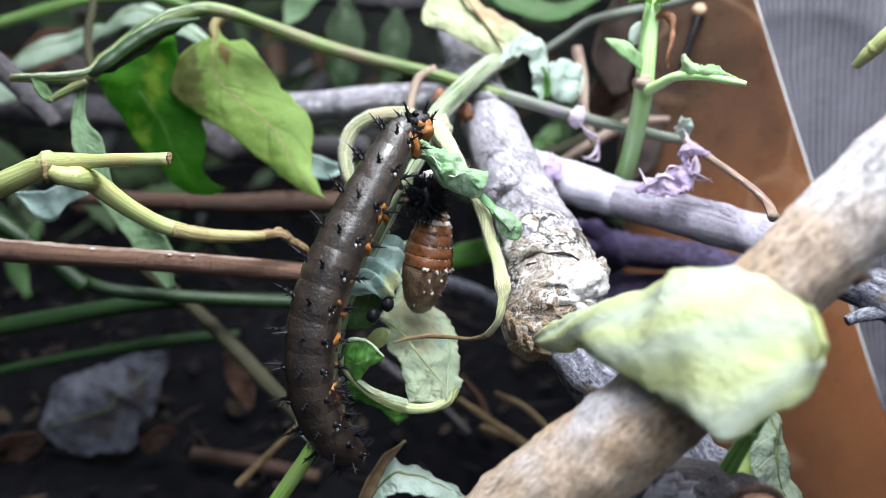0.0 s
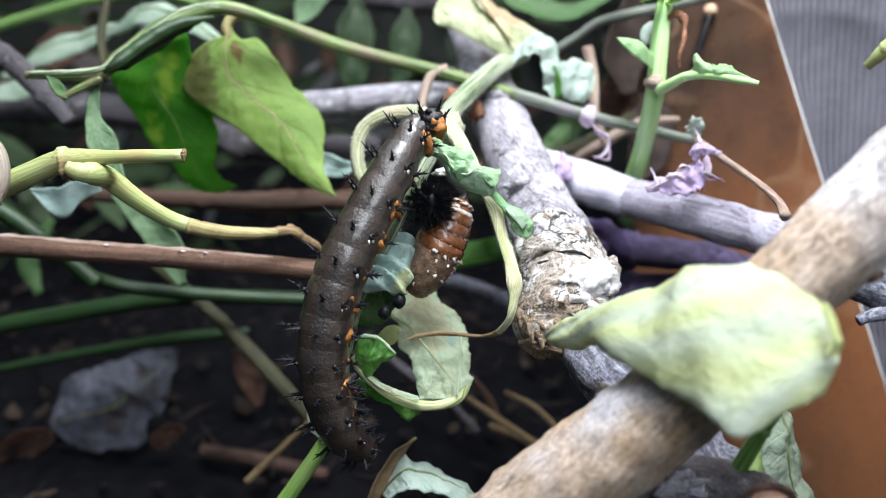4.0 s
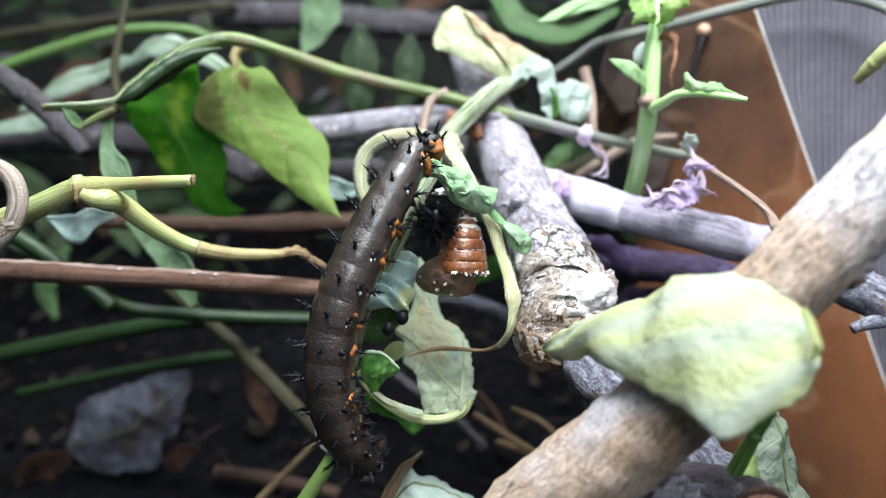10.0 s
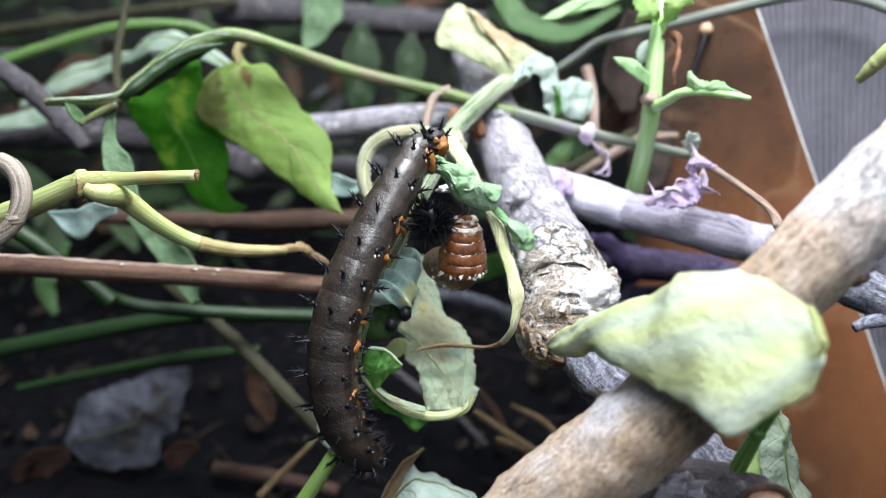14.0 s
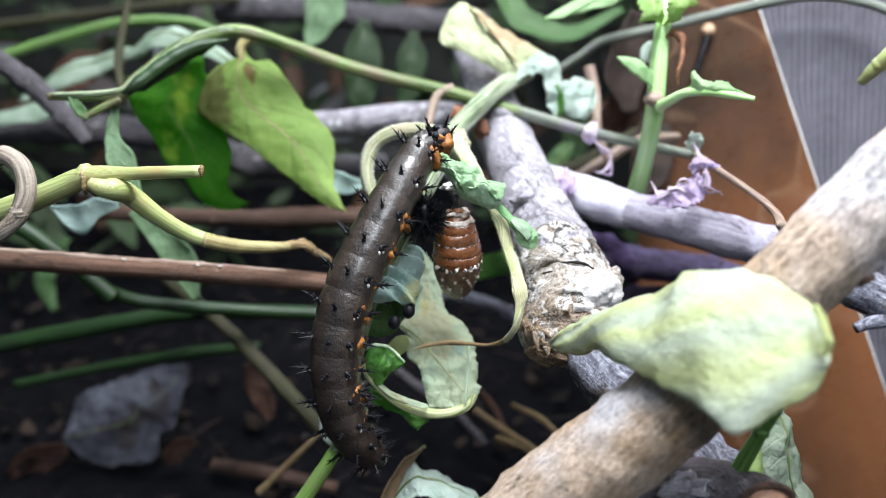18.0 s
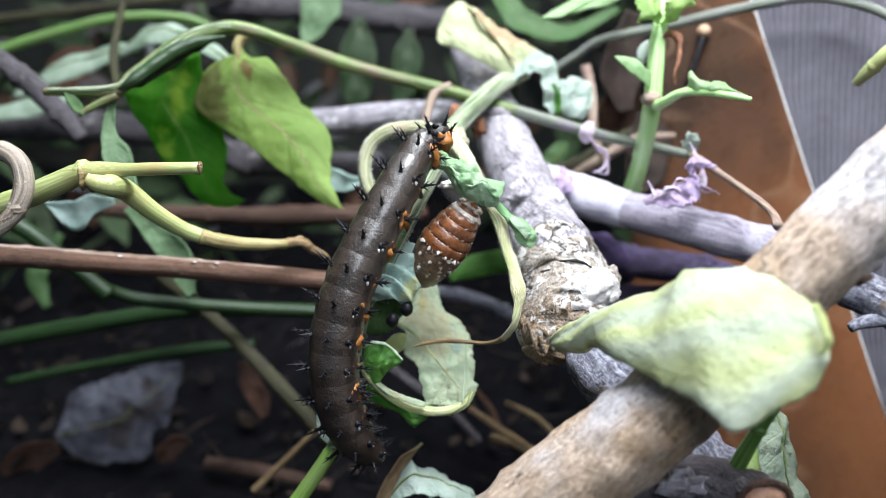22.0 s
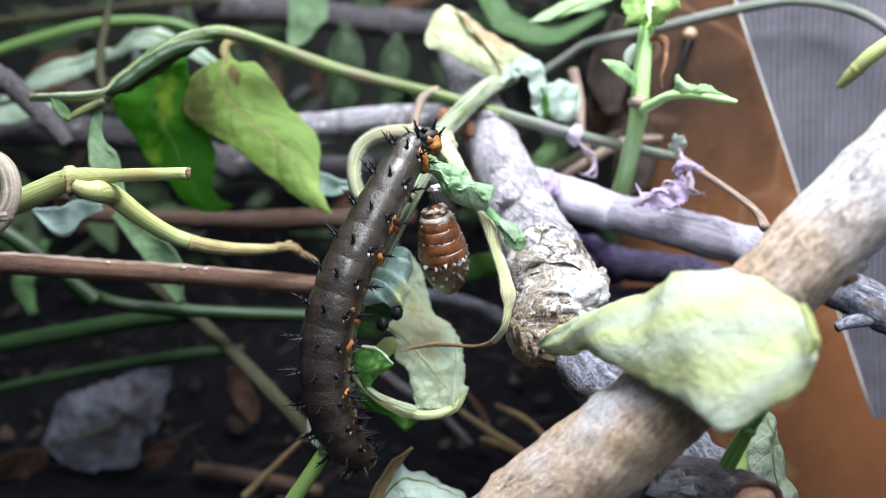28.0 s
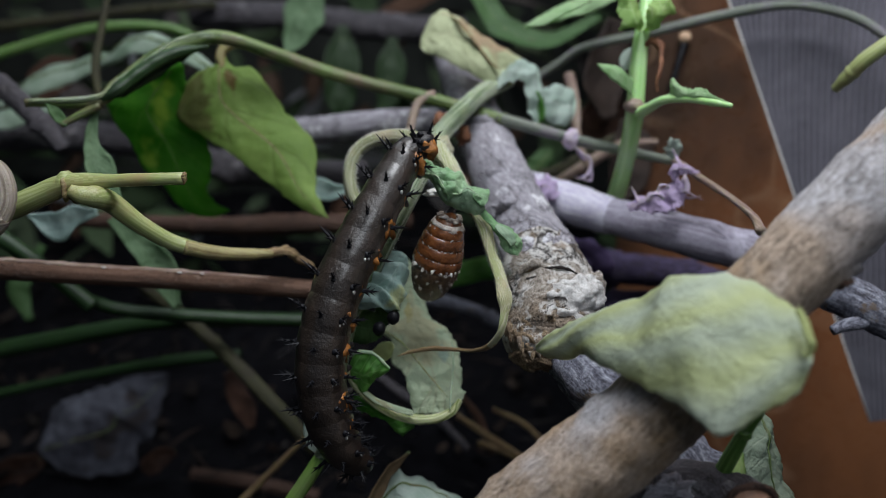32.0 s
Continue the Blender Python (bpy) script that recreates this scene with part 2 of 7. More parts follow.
BARK_BROWN = bark("red_brown_stem_bark", [(0.34, (0.055, 0.026, 0.016)), (0.5, (0.135, 0.068, 0.042)), (0.68, (0.24, 0.14, 0.095))], scale=1.0, fibre=0.05, rough=0.6, spots=(0.34, 0.25, 0.19), spot_at=0.68, cracks=0.3)
BARK_DARK = bark("dark_violet_bark", [(0.34, (0.012, 0.008, 0.02)), (0.5, (0.05, 0.036, 0.085)), (0.68, (0.15, 0.115, 0.24))], scale=1.0, fibre=0.5)
BARK_MOTTLED = bark("mottled_blue_grey_bark", [(0.38, (0.02, 0.02, 0.025)), (0.47, (0.13, 0.13, 0.17)), (0.56, (0.34, 0.35, 0.42)), (0.64, (0.66, 0.68, 0.76))], scale=1.1, fibre=0.3, spots=(0.2, 0.14, 0.09), spot_at=0.6, relief=0.0007)
BARK_UMBER = bark("umber_stem_bark", [(0.34, (0.03, 0.014, 0.01)), (0.5, (0.09, 0.045, 0.03)), (0.68, (0.18, 0.11, 0.08))], scale=1.0, fibre=0.05, rough=0.6)
BARK_FIBRE = bark("brown_fibrous_bark", [(0.36, (0.05, 0.032, 0.02)), (0.46, (0.2, 0.135, 0.08)), (0.56, (0.38, 0.28, 0.18)), (0.66, (0.56, 0.46, 0.35))], scale=1.6, fibre=0.3, relief=0.0007)
CUT_WOOD = plain("cut_wood", (0.3, 0.12, 0.07), (0.5, 0.3, 0.2), 500)
RUST_BARK = plain("rusty_torn_bark", (0.09, 0.028, 0.015), (0.34, 0.15, 0.075), 700, 0.7, 0.0005)
STEM_PALE = stem_mat("hairy_pale_stem", (0.2, 0.22, 0.1), (0.46, 0.46, 0.31), (0.38, 0.33, 0.22), 0.65, 0.2)
STEM_LOOP = stem_mat("cream_green_leaf_stalk", (0.33, 0.36, 0.16), (0.52, 0.52, 0.34), (0.4, 0.34, 0.22), 0.65, 0.2)
STEM_GREY = stem_mat("grey_green_stem", (0.055, 0.105, 0.03), (0.4, 0.46, 0.32), (0.26, 0.3, 0.16), 0.6, 0.2)
STEM_GREEN = stem_mat("fresh_green_stem", (0.38, 0.68, 0.24), (0.54, 0.78, 0.38), (0.5, 0.72, 0.4), 0.42, 0.0, 0.25)
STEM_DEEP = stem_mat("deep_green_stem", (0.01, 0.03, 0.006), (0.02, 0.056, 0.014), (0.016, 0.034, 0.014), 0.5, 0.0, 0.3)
STEM_VINE = stem_mat("olive_vine", (0.045, 0.08, 0.02), (0.19, 0.26, 0.085), (0.2, 0.15, 0.1), 0.45, 0.0, 0.6)
STEM_YELLOW = stem_mat("yellow_green_twig", (0.29, 0.34, 0.12), (0.43, 0.47, 0.22), (0.36, 0.3, 0.13), 0.42, 0.0, 0.25)
STEM_DRY = stem_mat("dry_tan_tendril", (0.16, 0.1, 0.045), (0.36, 0.26, 0.14), (0.12, 0.07, 0.035), 0.8)
STEM_PINK = stem_mat("pinkish_tendril", (0.22, 0.15, 0.12), (0.4, 0.31, 0.25), (0.2, 0.12, 0.1), 0.7)
STEM_VIOLET = stem_mat("violet_dry_tendril", (0.5, 0.4, 0.52), (0.72, 0.63, 0.74), (0.52, 0.4, 0.55), 0.75)
STEM_END = stem_mat("grey_violet_vine_end", (0.08, 0.1, 0.075), (0.23, 0.25, 0.21), (0.2, 0.17, 0.21), 0.6, 0.0, 0.6)
STEM_TAN = stem_mat("browning_twig", (0.22, 0.17, 0.07), (0.38, 0.34, 0.16), (0.2, 0.13, 0.06), 0.6, 0.0, 0.6)
STEM_FRESH = stem_mat("yellow_green_young_stem", (0.2, 0.4, 0.06), (0.34, 0.55, 0.14), (0.3, 0.42, 0.14), 0.45, 0.0, 0.25)
STEM_RING = stem_mat("grey_brown_stalk", (0.16, 0.12, 0.09), (0.4, 0.35, 0.29), (0.3, 0.24, 0.2), 0.6, 0.0, 0.8)
STEM_LEEK = stem_mat("mid_green_stem", (0.05, 0.12, 0.02), (0.13, 0.24, 0.06), (0.1, 0.17, 0.05), 0.45, 0.0, 0.5)
STEM_RIB = stem_mat("yellowish_midrib", (0.2, 0.25, 0.08), (0.5, 0.53, 0.3), (0.34, 0.3, 0.14), 0.6, 0.0, 0.8)
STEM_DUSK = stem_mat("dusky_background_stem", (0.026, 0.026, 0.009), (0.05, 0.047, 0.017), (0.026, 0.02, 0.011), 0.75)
LEAF_GREEN = leaf_mat("bright_green_leaf", (0.2, 0.56, 0.06), (0.1, 0.36, 0.035), (0.26, 0.52, 0.09), (0.42, 0.6, 0.1), 0.66, 0.75, vein_fac=0.4, bands=1.3)
LEAF_OLIVE = leaf_mat("olive_green_leaf", (0.38, 0.54, 0.14), (0.26, 0.41, 0.09), (0.2, 0.28, 0.07), (0.36, 0.46, 0.13), 0.64, 0.55, veins=4, vein_fac=0.35, bands=1.1, wrinkle=0.25, patch=[(0.2, 0.3, 0.07, (0.2, 0.1, 0.03)), (0.27, -0.75, 0.2, (0.16, 0.16, 0.05))])
LEAF_PALE = leaf_mat("pale_yellow_green_leaf", (0.52, 0.585, 0.47), (0.48, 0.545, 0.4), (0.56, 0.6, 0.4), None, 0.7, 0.22, 0.5, veins=5, vein_fac=0.05, bands=3.0, drift=0.9, band=(0.47, 0.52, 0.24), wrinkle=0.3)
LEAF_TIP = leaf_mat("yellow_green_leaf_tip", (0.56, 0.62, 0.3), (0.48, 0.53, 0.22), (0.5, 0.54, 0.3), None, 0.7, 0.3, 0.55, veins=5, vein_fac=0.1, wrinkle=0.3)
LEAF_DRY = leaf_mat("withered_pale_leaf", (0.64, 0.69, 0.44), (0.55, 0.59, 0.35), (0.46, 0.46, 0.28), None, 0.54, 0.3, 0.6, veins=4, vein_fac=0.3, wrinkle=0.5, patch=[(0.72, -0.7, 0.3, (0.42, 0.28, 0.17))])
LEAF_MINT = leaf_mat("mint_wilted_leaf", (0.62, 0.7, 0.64), (0.42, 0.54, 0.46), (0.7, 0.76, 0.7), (0.46, 0.43, 0.28), 0.68, 0.3, 0.65, veins=8, vein_fac=0.4, wrinkle=0.8)
LEAF_CURL = leaf_mat("crinkled_green_leaf", (0.2, 0.44, 0.18), (0.4, 0.58, 0.36), (0.52, 0.66, 0.47), None, 0.7, 0.3, 0.5, veins=9, vein_fac=0.35, wrinkle=0.7)
LEAF_EATEN = leaf_mat("pale_eaten_leaf", (0.64, 0.7, 0.49), (0.49, 0.6, 0.42), (0.42, 0.44, 0.28), (0.58, 0.56, 0.32), 0.66, 0.3, 0.65, veins=4, vein_fac=0.4, bands=1.4, wrinkle=1.0, patch=[(0.48, 0.0, 0.32, (0.56, 0.55, 0.35)), (0.34, -0.3, 0.12, (0.5, 0.46, 0.2)), (0.66, 0.5, 0.06, (0.4, 0.54, 0.46))])
LEAF_TEAL = leaf_mat("blue_green_limp_leaf", (0.7, 0.84, 0.8), (0.4, 0.58, 0.53), (0.68, 0.78, 0.71), (0.56, 0.58, 0.3), 0.7, 0.4, 0.55, veins=8, vein_fac=0.4, wrinkle=0.9)
LEAF_LIMP = leaf_mat("blue_green_yellowing_leaf", (0.7, 0.84, 0.8), (0.44, 0.62, 0.57), (0.72, 0.82, 0.76), None, 0.7, 0.4, 0.55, veins=8, vein_fac=0.4, wrinkle=0.9, patch=[(0.6, 0.75, 0.2, (0.72, 0.74, 0.4))])
LEAF_SPRIG = leaf_mat("young_sprig_leaf", (0.36, 0.6, 0.27), (0.52, 0.7, 0.42), (0.62, 0.78, 0.54), None, 0.7, 0.45, 0.5, veins=6, vein_fac=0.4, wrinkle=0.5)
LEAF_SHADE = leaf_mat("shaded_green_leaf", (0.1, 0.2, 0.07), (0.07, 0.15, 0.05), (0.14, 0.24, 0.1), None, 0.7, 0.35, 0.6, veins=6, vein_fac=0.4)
LEAF_EDGE = stem_mat("pale_crinkled_edge", (0.36, 0.5, 0.32), (0.55, 0.65, 0.48), (0.4, 0.54, 0.36), 0.6, 0.0, 0.5)
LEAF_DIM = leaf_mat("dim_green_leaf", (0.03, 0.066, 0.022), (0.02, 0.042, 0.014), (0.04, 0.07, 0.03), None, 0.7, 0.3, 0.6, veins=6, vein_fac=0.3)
LEAF_FRESH = leaf_mat("fresh_green_blade", (0.2, 0.5, 0.1), (0.12, 0.36, 0.06), (0.36, 0.6, 0.22), None, 0.7, 0.4, 0.45, veins=6, vein_fac=0.5)
LEAF_TOP = leaf_mat("yellow_green_shoot_leaf", (0.56, 0.72, 0.28), (0.38, 0.62, 0.2), (0.68, 0.78, 0.46), None, 0.7, 0.5, 0.5, veins=5, vein_fac=0.5, wrinkle=0.5)
LEAF_WHITE = leaf_mat("whitish_wilted_leaf", (0.6, 0.71, 0.64), (0.42, 0.55, 0.47), (0.8, 0.84, 0.8), None, 0.68, 0.3, 0.65, veins=8, vein_fac=0.4, wrinkle=1.0)
LEAF_FLAP = leaf_mat("pale_green_underside", (0.46, 0.62, 0.44), (0.34, 0.52, 0.33), (0.6, 0.72, 0.56), None, 0.7, 0.3, 0.55, veins=6, vein_fac=0.4, wrinkle=0.9)
LEAF_SAGE = leaf_mat("sage_limp_leaf", (0.42, 0.5, 0.38), (0.26, 0.35, 0.24), (0.5, 0.57, 0.44), None, 0.7, 0.3, 0.6, veins=5, vein_fac=0.4, wrinkle=1.0)
LEAF_MOSS = leaf_mat("soft_grey_green_leaf", (0.24, 0.37, 0.21), (0.14, 0.25, 0.12), (0.32, 0.45, 0.28), None, 0.7, 0.4, 0.55, veins=7, vein_fac=0.4, wrinkle=0.6)
LEAF_HAZE = leaf_mat("pale_grey_green_leaf", (0.5, 0.6, 0.5), (0.3, 0.42, 0.3), (0.55, 0.64, 0.53), None, 0.7, 0.4, 0.45, veins=6, vein_fac=0.3)
LEAF_LITTER = leaf_mat("grey_papery_leaf", (0.14, 0.148, 0.185), (0.045, 0.045, 0.062), (0.12, 0.12, 0.155), (0.05, 0.042, 0.046), 0.58, 0.2, 0.85, veins=6, vein_fac=0.2, wrinkle=1.0)
LEAF_VIOLET = leaf_mat("violet_withered_leaf", (0.68, 0.56, 0.74), (0.54, 0.42, 0.64), (0.74, 0.62, 0.78), None, 0.7, 0.3, 0.7, veins=6, vein_fac=0.3, wrinkle=1.0)
LEAF_TAN = leaf_mat("tan_dry_leaf", (0.36, 0.25, 0.14), (0.2, 0.13, 0.07), (0.42, 0.3, 0.18), None, 0.7, 0.3, 0.7, veins=5, vein_fac=0.4, wrinkle=0.6)
LEAF_PLUM = leaf_mat("dark_violet_leaf", (0.16, 0.11, 0.27), (0.08, 0.055, 0.14), (0.2, 0.15, 0.3), None, 0.7, 0.3, 0.7, veins=6, vein_fac=0.3, wrinkle=0.8)
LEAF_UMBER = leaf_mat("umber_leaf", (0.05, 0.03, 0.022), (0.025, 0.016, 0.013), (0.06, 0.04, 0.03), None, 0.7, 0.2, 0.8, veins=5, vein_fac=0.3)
LEAF_BROWN = leaf_mat("dead_brown_leaf", (0.13, 0.06, 0.036), (0.05, 0.024, 0.018), (0.14, 0.075, 0.045), None, 0.7, 0.25, 0.75, veins=6, vein_fac=0.4, wrinkle=0.8)
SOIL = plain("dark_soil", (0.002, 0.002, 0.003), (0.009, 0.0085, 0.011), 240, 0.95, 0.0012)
def litter_mat(name, stops):
    m, nt, bsdf = nodes_of(name)
    geo = nt.nodes.new("ShaderNodeNewGeometry")
    col = ramp(nt, geo.outputs["Random Per Island"], stops)
    n = noise_of(nt, coords(nt), 900, 4, 0.7)
    nt.links.new(mixed(nt, calc(nt, "MULTIPLY", n, 0.7), col, (0.03, 0.02, 0.016)), bsdf.inputs["Base Color"])
    bsdf.inputs["Roughness"].default_value = 0.8
    bump_of(nt, bsdf, n, 0.7, 0.0003)
    return m


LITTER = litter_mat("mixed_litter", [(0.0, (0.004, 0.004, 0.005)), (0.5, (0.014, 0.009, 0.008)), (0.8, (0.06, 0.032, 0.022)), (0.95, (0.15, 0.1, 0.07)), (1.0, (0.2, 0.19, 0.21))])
FOLIAGE = litter_mat("dim_foliage", [(0.0, (0.05, 0.1, 0.04)), (0.35, (0.13, 0.24, 0.1)), (0.62, (0.25, 0.34, 0.2)), (0.72, (0.12, 0.08, 0.055)), (0.85, (0.3, 0.15, 0.09)), (0.93, (0.36, 0.38, 0.4)), (1.0, (0.5, 0.53, 0.56))])
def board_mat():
    # A smooth brown board, faintly scratched; dark reflections are painted in as drifts.
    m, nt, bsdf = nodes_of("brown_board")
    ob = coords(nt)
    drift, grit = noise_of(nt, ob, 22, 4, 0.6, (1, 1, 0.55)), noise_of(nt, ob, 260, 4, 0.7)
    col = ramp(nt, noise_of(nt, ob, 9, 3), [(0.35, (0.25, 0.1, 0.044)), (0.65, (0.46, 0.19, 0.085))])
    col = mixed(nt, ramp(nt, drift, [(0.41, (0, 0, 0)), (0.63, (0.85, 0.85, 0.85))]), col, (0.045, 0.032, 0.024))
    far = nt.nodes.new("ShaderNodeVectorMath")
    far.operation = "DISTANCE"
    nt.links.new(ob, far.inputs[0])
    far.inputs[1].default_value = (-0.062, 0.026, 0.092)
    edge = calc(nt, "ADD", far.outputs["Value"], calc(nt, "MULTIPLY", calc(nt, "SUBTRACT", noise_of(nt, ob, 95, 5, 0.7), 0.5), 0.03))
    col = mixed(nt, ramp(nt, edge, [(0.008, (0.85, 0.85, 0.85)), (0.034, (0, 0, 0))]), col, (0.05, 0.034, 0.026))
    line = calc(nt, "ABSOLUTE", calc(nt, "SUBTRACT", noise_of(nt, ob, 28, 2), 0.47))
    col = mixed(nt, ramp(nt, line, [(0.0, (0.3, 0.3, 0.3)), (0.012, (0, 0, 0))]), col, (0.5, 0.3, 0.18))
    nt.links.new(col, bsdf.inputs["Base Color"])
    nt.links.new(ramp(nt, grit, [(0.4, (0.22, 0.22, 0.22)), (0.62, (0.42, 0.42, 0.42))]), bsdf.inputs["Roughness"])
    bump_of(nt, bsdf, grit, 0.3, 0.00005)
    return m


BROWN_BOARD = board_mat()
SOIL.node_tree.nodes["Principled BSDF"].inputs["Specular IOR Level"].default_value = 0.1
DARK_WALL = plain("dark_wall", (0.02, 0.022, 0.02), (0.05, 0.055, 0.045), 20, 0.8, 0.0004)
PLASTIC = plain("grey_ribbed_plastic", (0.11, 0.105, 0.125), (0.21, 0.2, 0.235), 45, 0.14, 0.00005, 0.0, 0.4)
CHITIN = plain("black_spine", (0.0025, 0.0025, 0.004), (0.01, 0.01, 0.014), 3000, 0.5, 0.00003)
CHITIN.node_tree.nodes["Principled BSDF"].inputs["Specular IOR Level"].default_value = 0.25
ORANGE = plain("orange_spot", (0.14, 0.045, 0.012), (0.5, 0.2, 0.04), 1500, 0.4, 0.00025)
WHITE_DOT = plain("bright_white", (0.6, 0.58, 0.55), (0.85, 0.83, 0.8), 2500, 0.35, 0.0001)
HEAD_MAT = plain("dark_head", (0.006, 0.0055, 0.007), (0.035, 0.03, 0.03), 1800, 0.4, 0.0002)


def skin_mat():
    """Skin with UV v running round the body: a pale back stripe, dark side lines, fine wrinkles."""
    m, nt, bsdf = nodes_of("brown_black_skin")
    uv, ob = coords(nt, "UV"), coords(nt)
    sep = nt.nodes.new("ShaderNodeSeparateXYZ")
    nt.links.new(uv, sep.inputs[0])
    n1, n2 = noise_of(nt, ob, 500, 5, 0.65), noise_of(nt, ob, 3200, 3, 0.7)
    wrinkle = noise_of(nt, uv, 3.0, 4, 0.6, (4, 1.2, 1))
    col = ramp(nt, calc(nt, "ADD", calc(nt, "MULTIPLY", n1, 0.7), calc(nt, "MULTIPLY", n2, 0.3)), [(0.35, (0.016, 0.012, 0.01)), (0.65, (0.042, 0.03, 0.0235))])
    band = ramp(nt, sep.outputs[1], [(0.0, (0.85, 0.85, 0.85)), (0.1, (1.15, 1.1, 1.05)), (0.16, (0.5, 0.5, 0.55)), (0.2, (1, 1, 1)), (0.8, (1, 1, 1)), (0.84, (0.5, 0.5, 0.55)), (0.9, (1.15, 1.1, 1.05)), (1.0, (0.85, 0.85, 0.85))])
    nt.links.new(mixed(nt, 1.0, col, band, "MULTIPLY"), bsdf.inputs["Base Color"])
    bsdf.inputs["Roughness"].default_value, bsdf.inputs["Coat Weight"].default_value, bsdf.inputs["Coat Roughness"].default_value = 0.38, 0.75, 0.24
    bump_of(nt, bsdf, calc(nt, "ADD", calc(nt, "ADD", wrinkle, calc(nt, "MULTIPLY", n2, 0.5)), n1), 0.9, 0.00026)
    return m


BODY = skin_mat()
PUPA_MAT = plain("glossy_brown_pupa", (0.055, 0.017, 0.007), (0.28, 0.095, 0.028), 700, 0.24, 0.0004, 0.0, 0.5)
PUPA_WING = plain("tan_brown_wing_case", (0.03, 0.014, 0.009), (0.27, 0.155, 0.085), 1300, 0.34, 0.0008, 0.0, 0.4)
PUPA_WHITE = plain("chalky_white_crust", (0.12, 0.06, 0.03), (0.88, 0.84, 0.78), 900, 0.6, 0.0004)
PUPA_CHALK = plain("chalk_white_ring", (0.3, 0.18, 0.1), (0.93, 0.9, 0.85), 1500, 0.8, 0.0006)
HAIR = plain("white_hair", (0.6, 0.62, 0.55), (0.75, 0.76, 0.7), 2000, 0.6)
PIN_HEAD = plain("tan_bead", (0.5, 0.32, 0.2), (0.65, 0.45, 0.3), 500, 0.5)


# ---- mesh helpers ----
def part(name, bm, material, parent=None, label=""):
    """Links a bmesh, made in millimetres, as one mesh object; a top-level one gets its origin at its base."""
    bmesh.ops.recalc_face_normals(bm, faces=bm.faces[:])
    me = bpy.data.meshes.new(name)
    bm.transform(Matrix.Scale(MM, 4))
    ob = new(name, me)
    if parent is None:
        cs = [v.co for v in bm.verts]
        base = Vector((sum(c.x for c in cs) / len(cs), sum(c.y for c in cs) / len(cs), min(c.z for c in cs)))
        bm.transform(Matrix.Translation(-base))
        ob.location = base
    else:
        ob.parent = parent
        at = parent.location.copy()
        if parent.parent:
            at += parent.parent.location
        bm.transform(Matrix.Translation(-at))
    for f in bm.faces:
        f.smooth = True
    bm.to_mesh(me)
    bm.free()
    me.materials.append(material)
    if label:
        ob["label"] = label
    return ob


def thing(name, at, label, category, group="", kind=""):
    ob = new(name)
    ob.empty_display_size = 0.002
    ob.location = Vector(at) * MM
    return tagged(ob, label, category, group, kind)


def spline(pts, n, extra=None):
    """Catmull-Rom through pts: n points, and the values of extra along them."""
    pts = [Vector(p) for p in pts]
    ends = [2 * pts[0] - pts[1], *pts, 2 * pts[-1] - pts[-2]]
    out, vals = [], []
    for i in range(n):
        s = i / (n - 1) * (len(pts) - 1)
        k = min(int(s), len(pts) - 2)
        t = s - k
        a, b, c, d = ends[k:k + 4]
        out.append(0.5 * ((2 * b) + (c - a) * t + (2 * a - 5 * b + 4 * c - d) * t * t + (3 * b - a - 3 * c + d) * t ** 3))
        if extra:
            u = i / (n - 1) * (len(extra) - 1)
            j = min(int(u), len(extra) - 2)
            w = u - j
            w = w * w * (3 - 2 * w)
            vals.append(extra[j] * (1 - w) + extra[j + 1] * w)
    return (out, vals) if extra else out


def turn_frames(path):
    """A tangent, a side and a normal at each point, without twist."""
    tans = [(path[min(i + 1, len(path) - 1)] - path[max(i - 1, 0)]).normalized() for i in range(len(path))]
    side = tans[0].cross(Vector((0.13, 0.3, 0.94)))
    if side.length < 0.1:
        side = tans[0].cross(Vector((1, 0, 0)))
    side.normalize()
    frames = []
    for t in tans:
        side = (side - t * side.dot(t)).normalized()
        frames.append((t, side, t.cross(side)))
    return frames


def tube(pts, radii, n=40, segs=14, rough=0.0, grain=0.35, flat=1.0, ridges=0.0, ridge_n=5, seed=0.0):
    """A rod through pts with the given radii, uneven by rough, ridged along; UV in millimetres."""
    path, rad = spline(pts, n, list(radii) if len(radii) > 1 else [radii[0], radii[0]])
    frames = turn_frames(path)
    bm = bmesh.new()
    uvl = bm.loops.layers.uv.new("UVMap")
    rings, along, dist = [], [], 0.0
    for i, (c, r, (t, s, b)) in enumerate(zip(path, rad, frames)):
        dist += (c - path[i - 1]).length if i else 0
        along.append(dist)
        ring = []
        for k in range(segs):
            a = 2 * math.pi * k / segs
            q = s * math.cos(a) + b * math.sin(a) * flat
            rr = r * (1 + ridges * math.cos(a * ridge_n))
            if rough:
                rr *= 1 + rough * (noise.noise((c + q * r) * grain + Vector((seed, 0, 0))) + 0.5 * noise.noise((c + q * r) * grain * 3.1))
            ring.append(bm.verts.new(c + q * rr))
        rings.append(ring)
    for i in range(n - 1):
        for k in range(segs):
            k2 = (k + 1) % segs
            f = bm.faces.new((rings[i][k], rings[i][k2], rings[i + 1][k2], rings[i + 1][k]))
            for l, (ii, kk) in zip(f.loops, ((i, k), (i, k + 1), (i + 1, k + 1), (i + 1, k))):
                l[uvl].uv = (along[ii], kk / segs * 2 * math.pi * max(rad[i], 0.3))
    for ring, c, r, sgn in ((rings[0], path[0], rad[0], -1), (rings[-1], path[-1], rad[-1], 1)):
        tip = bm.verts.new(c + frames[0 if sgn < 0 else -1][0] * sgn * r * 0.25)
        for k in range(segs):
            bm.faces.new((ring[k], ring[(k + 1) % segs], tip))
    return bm


MIDLINE = []


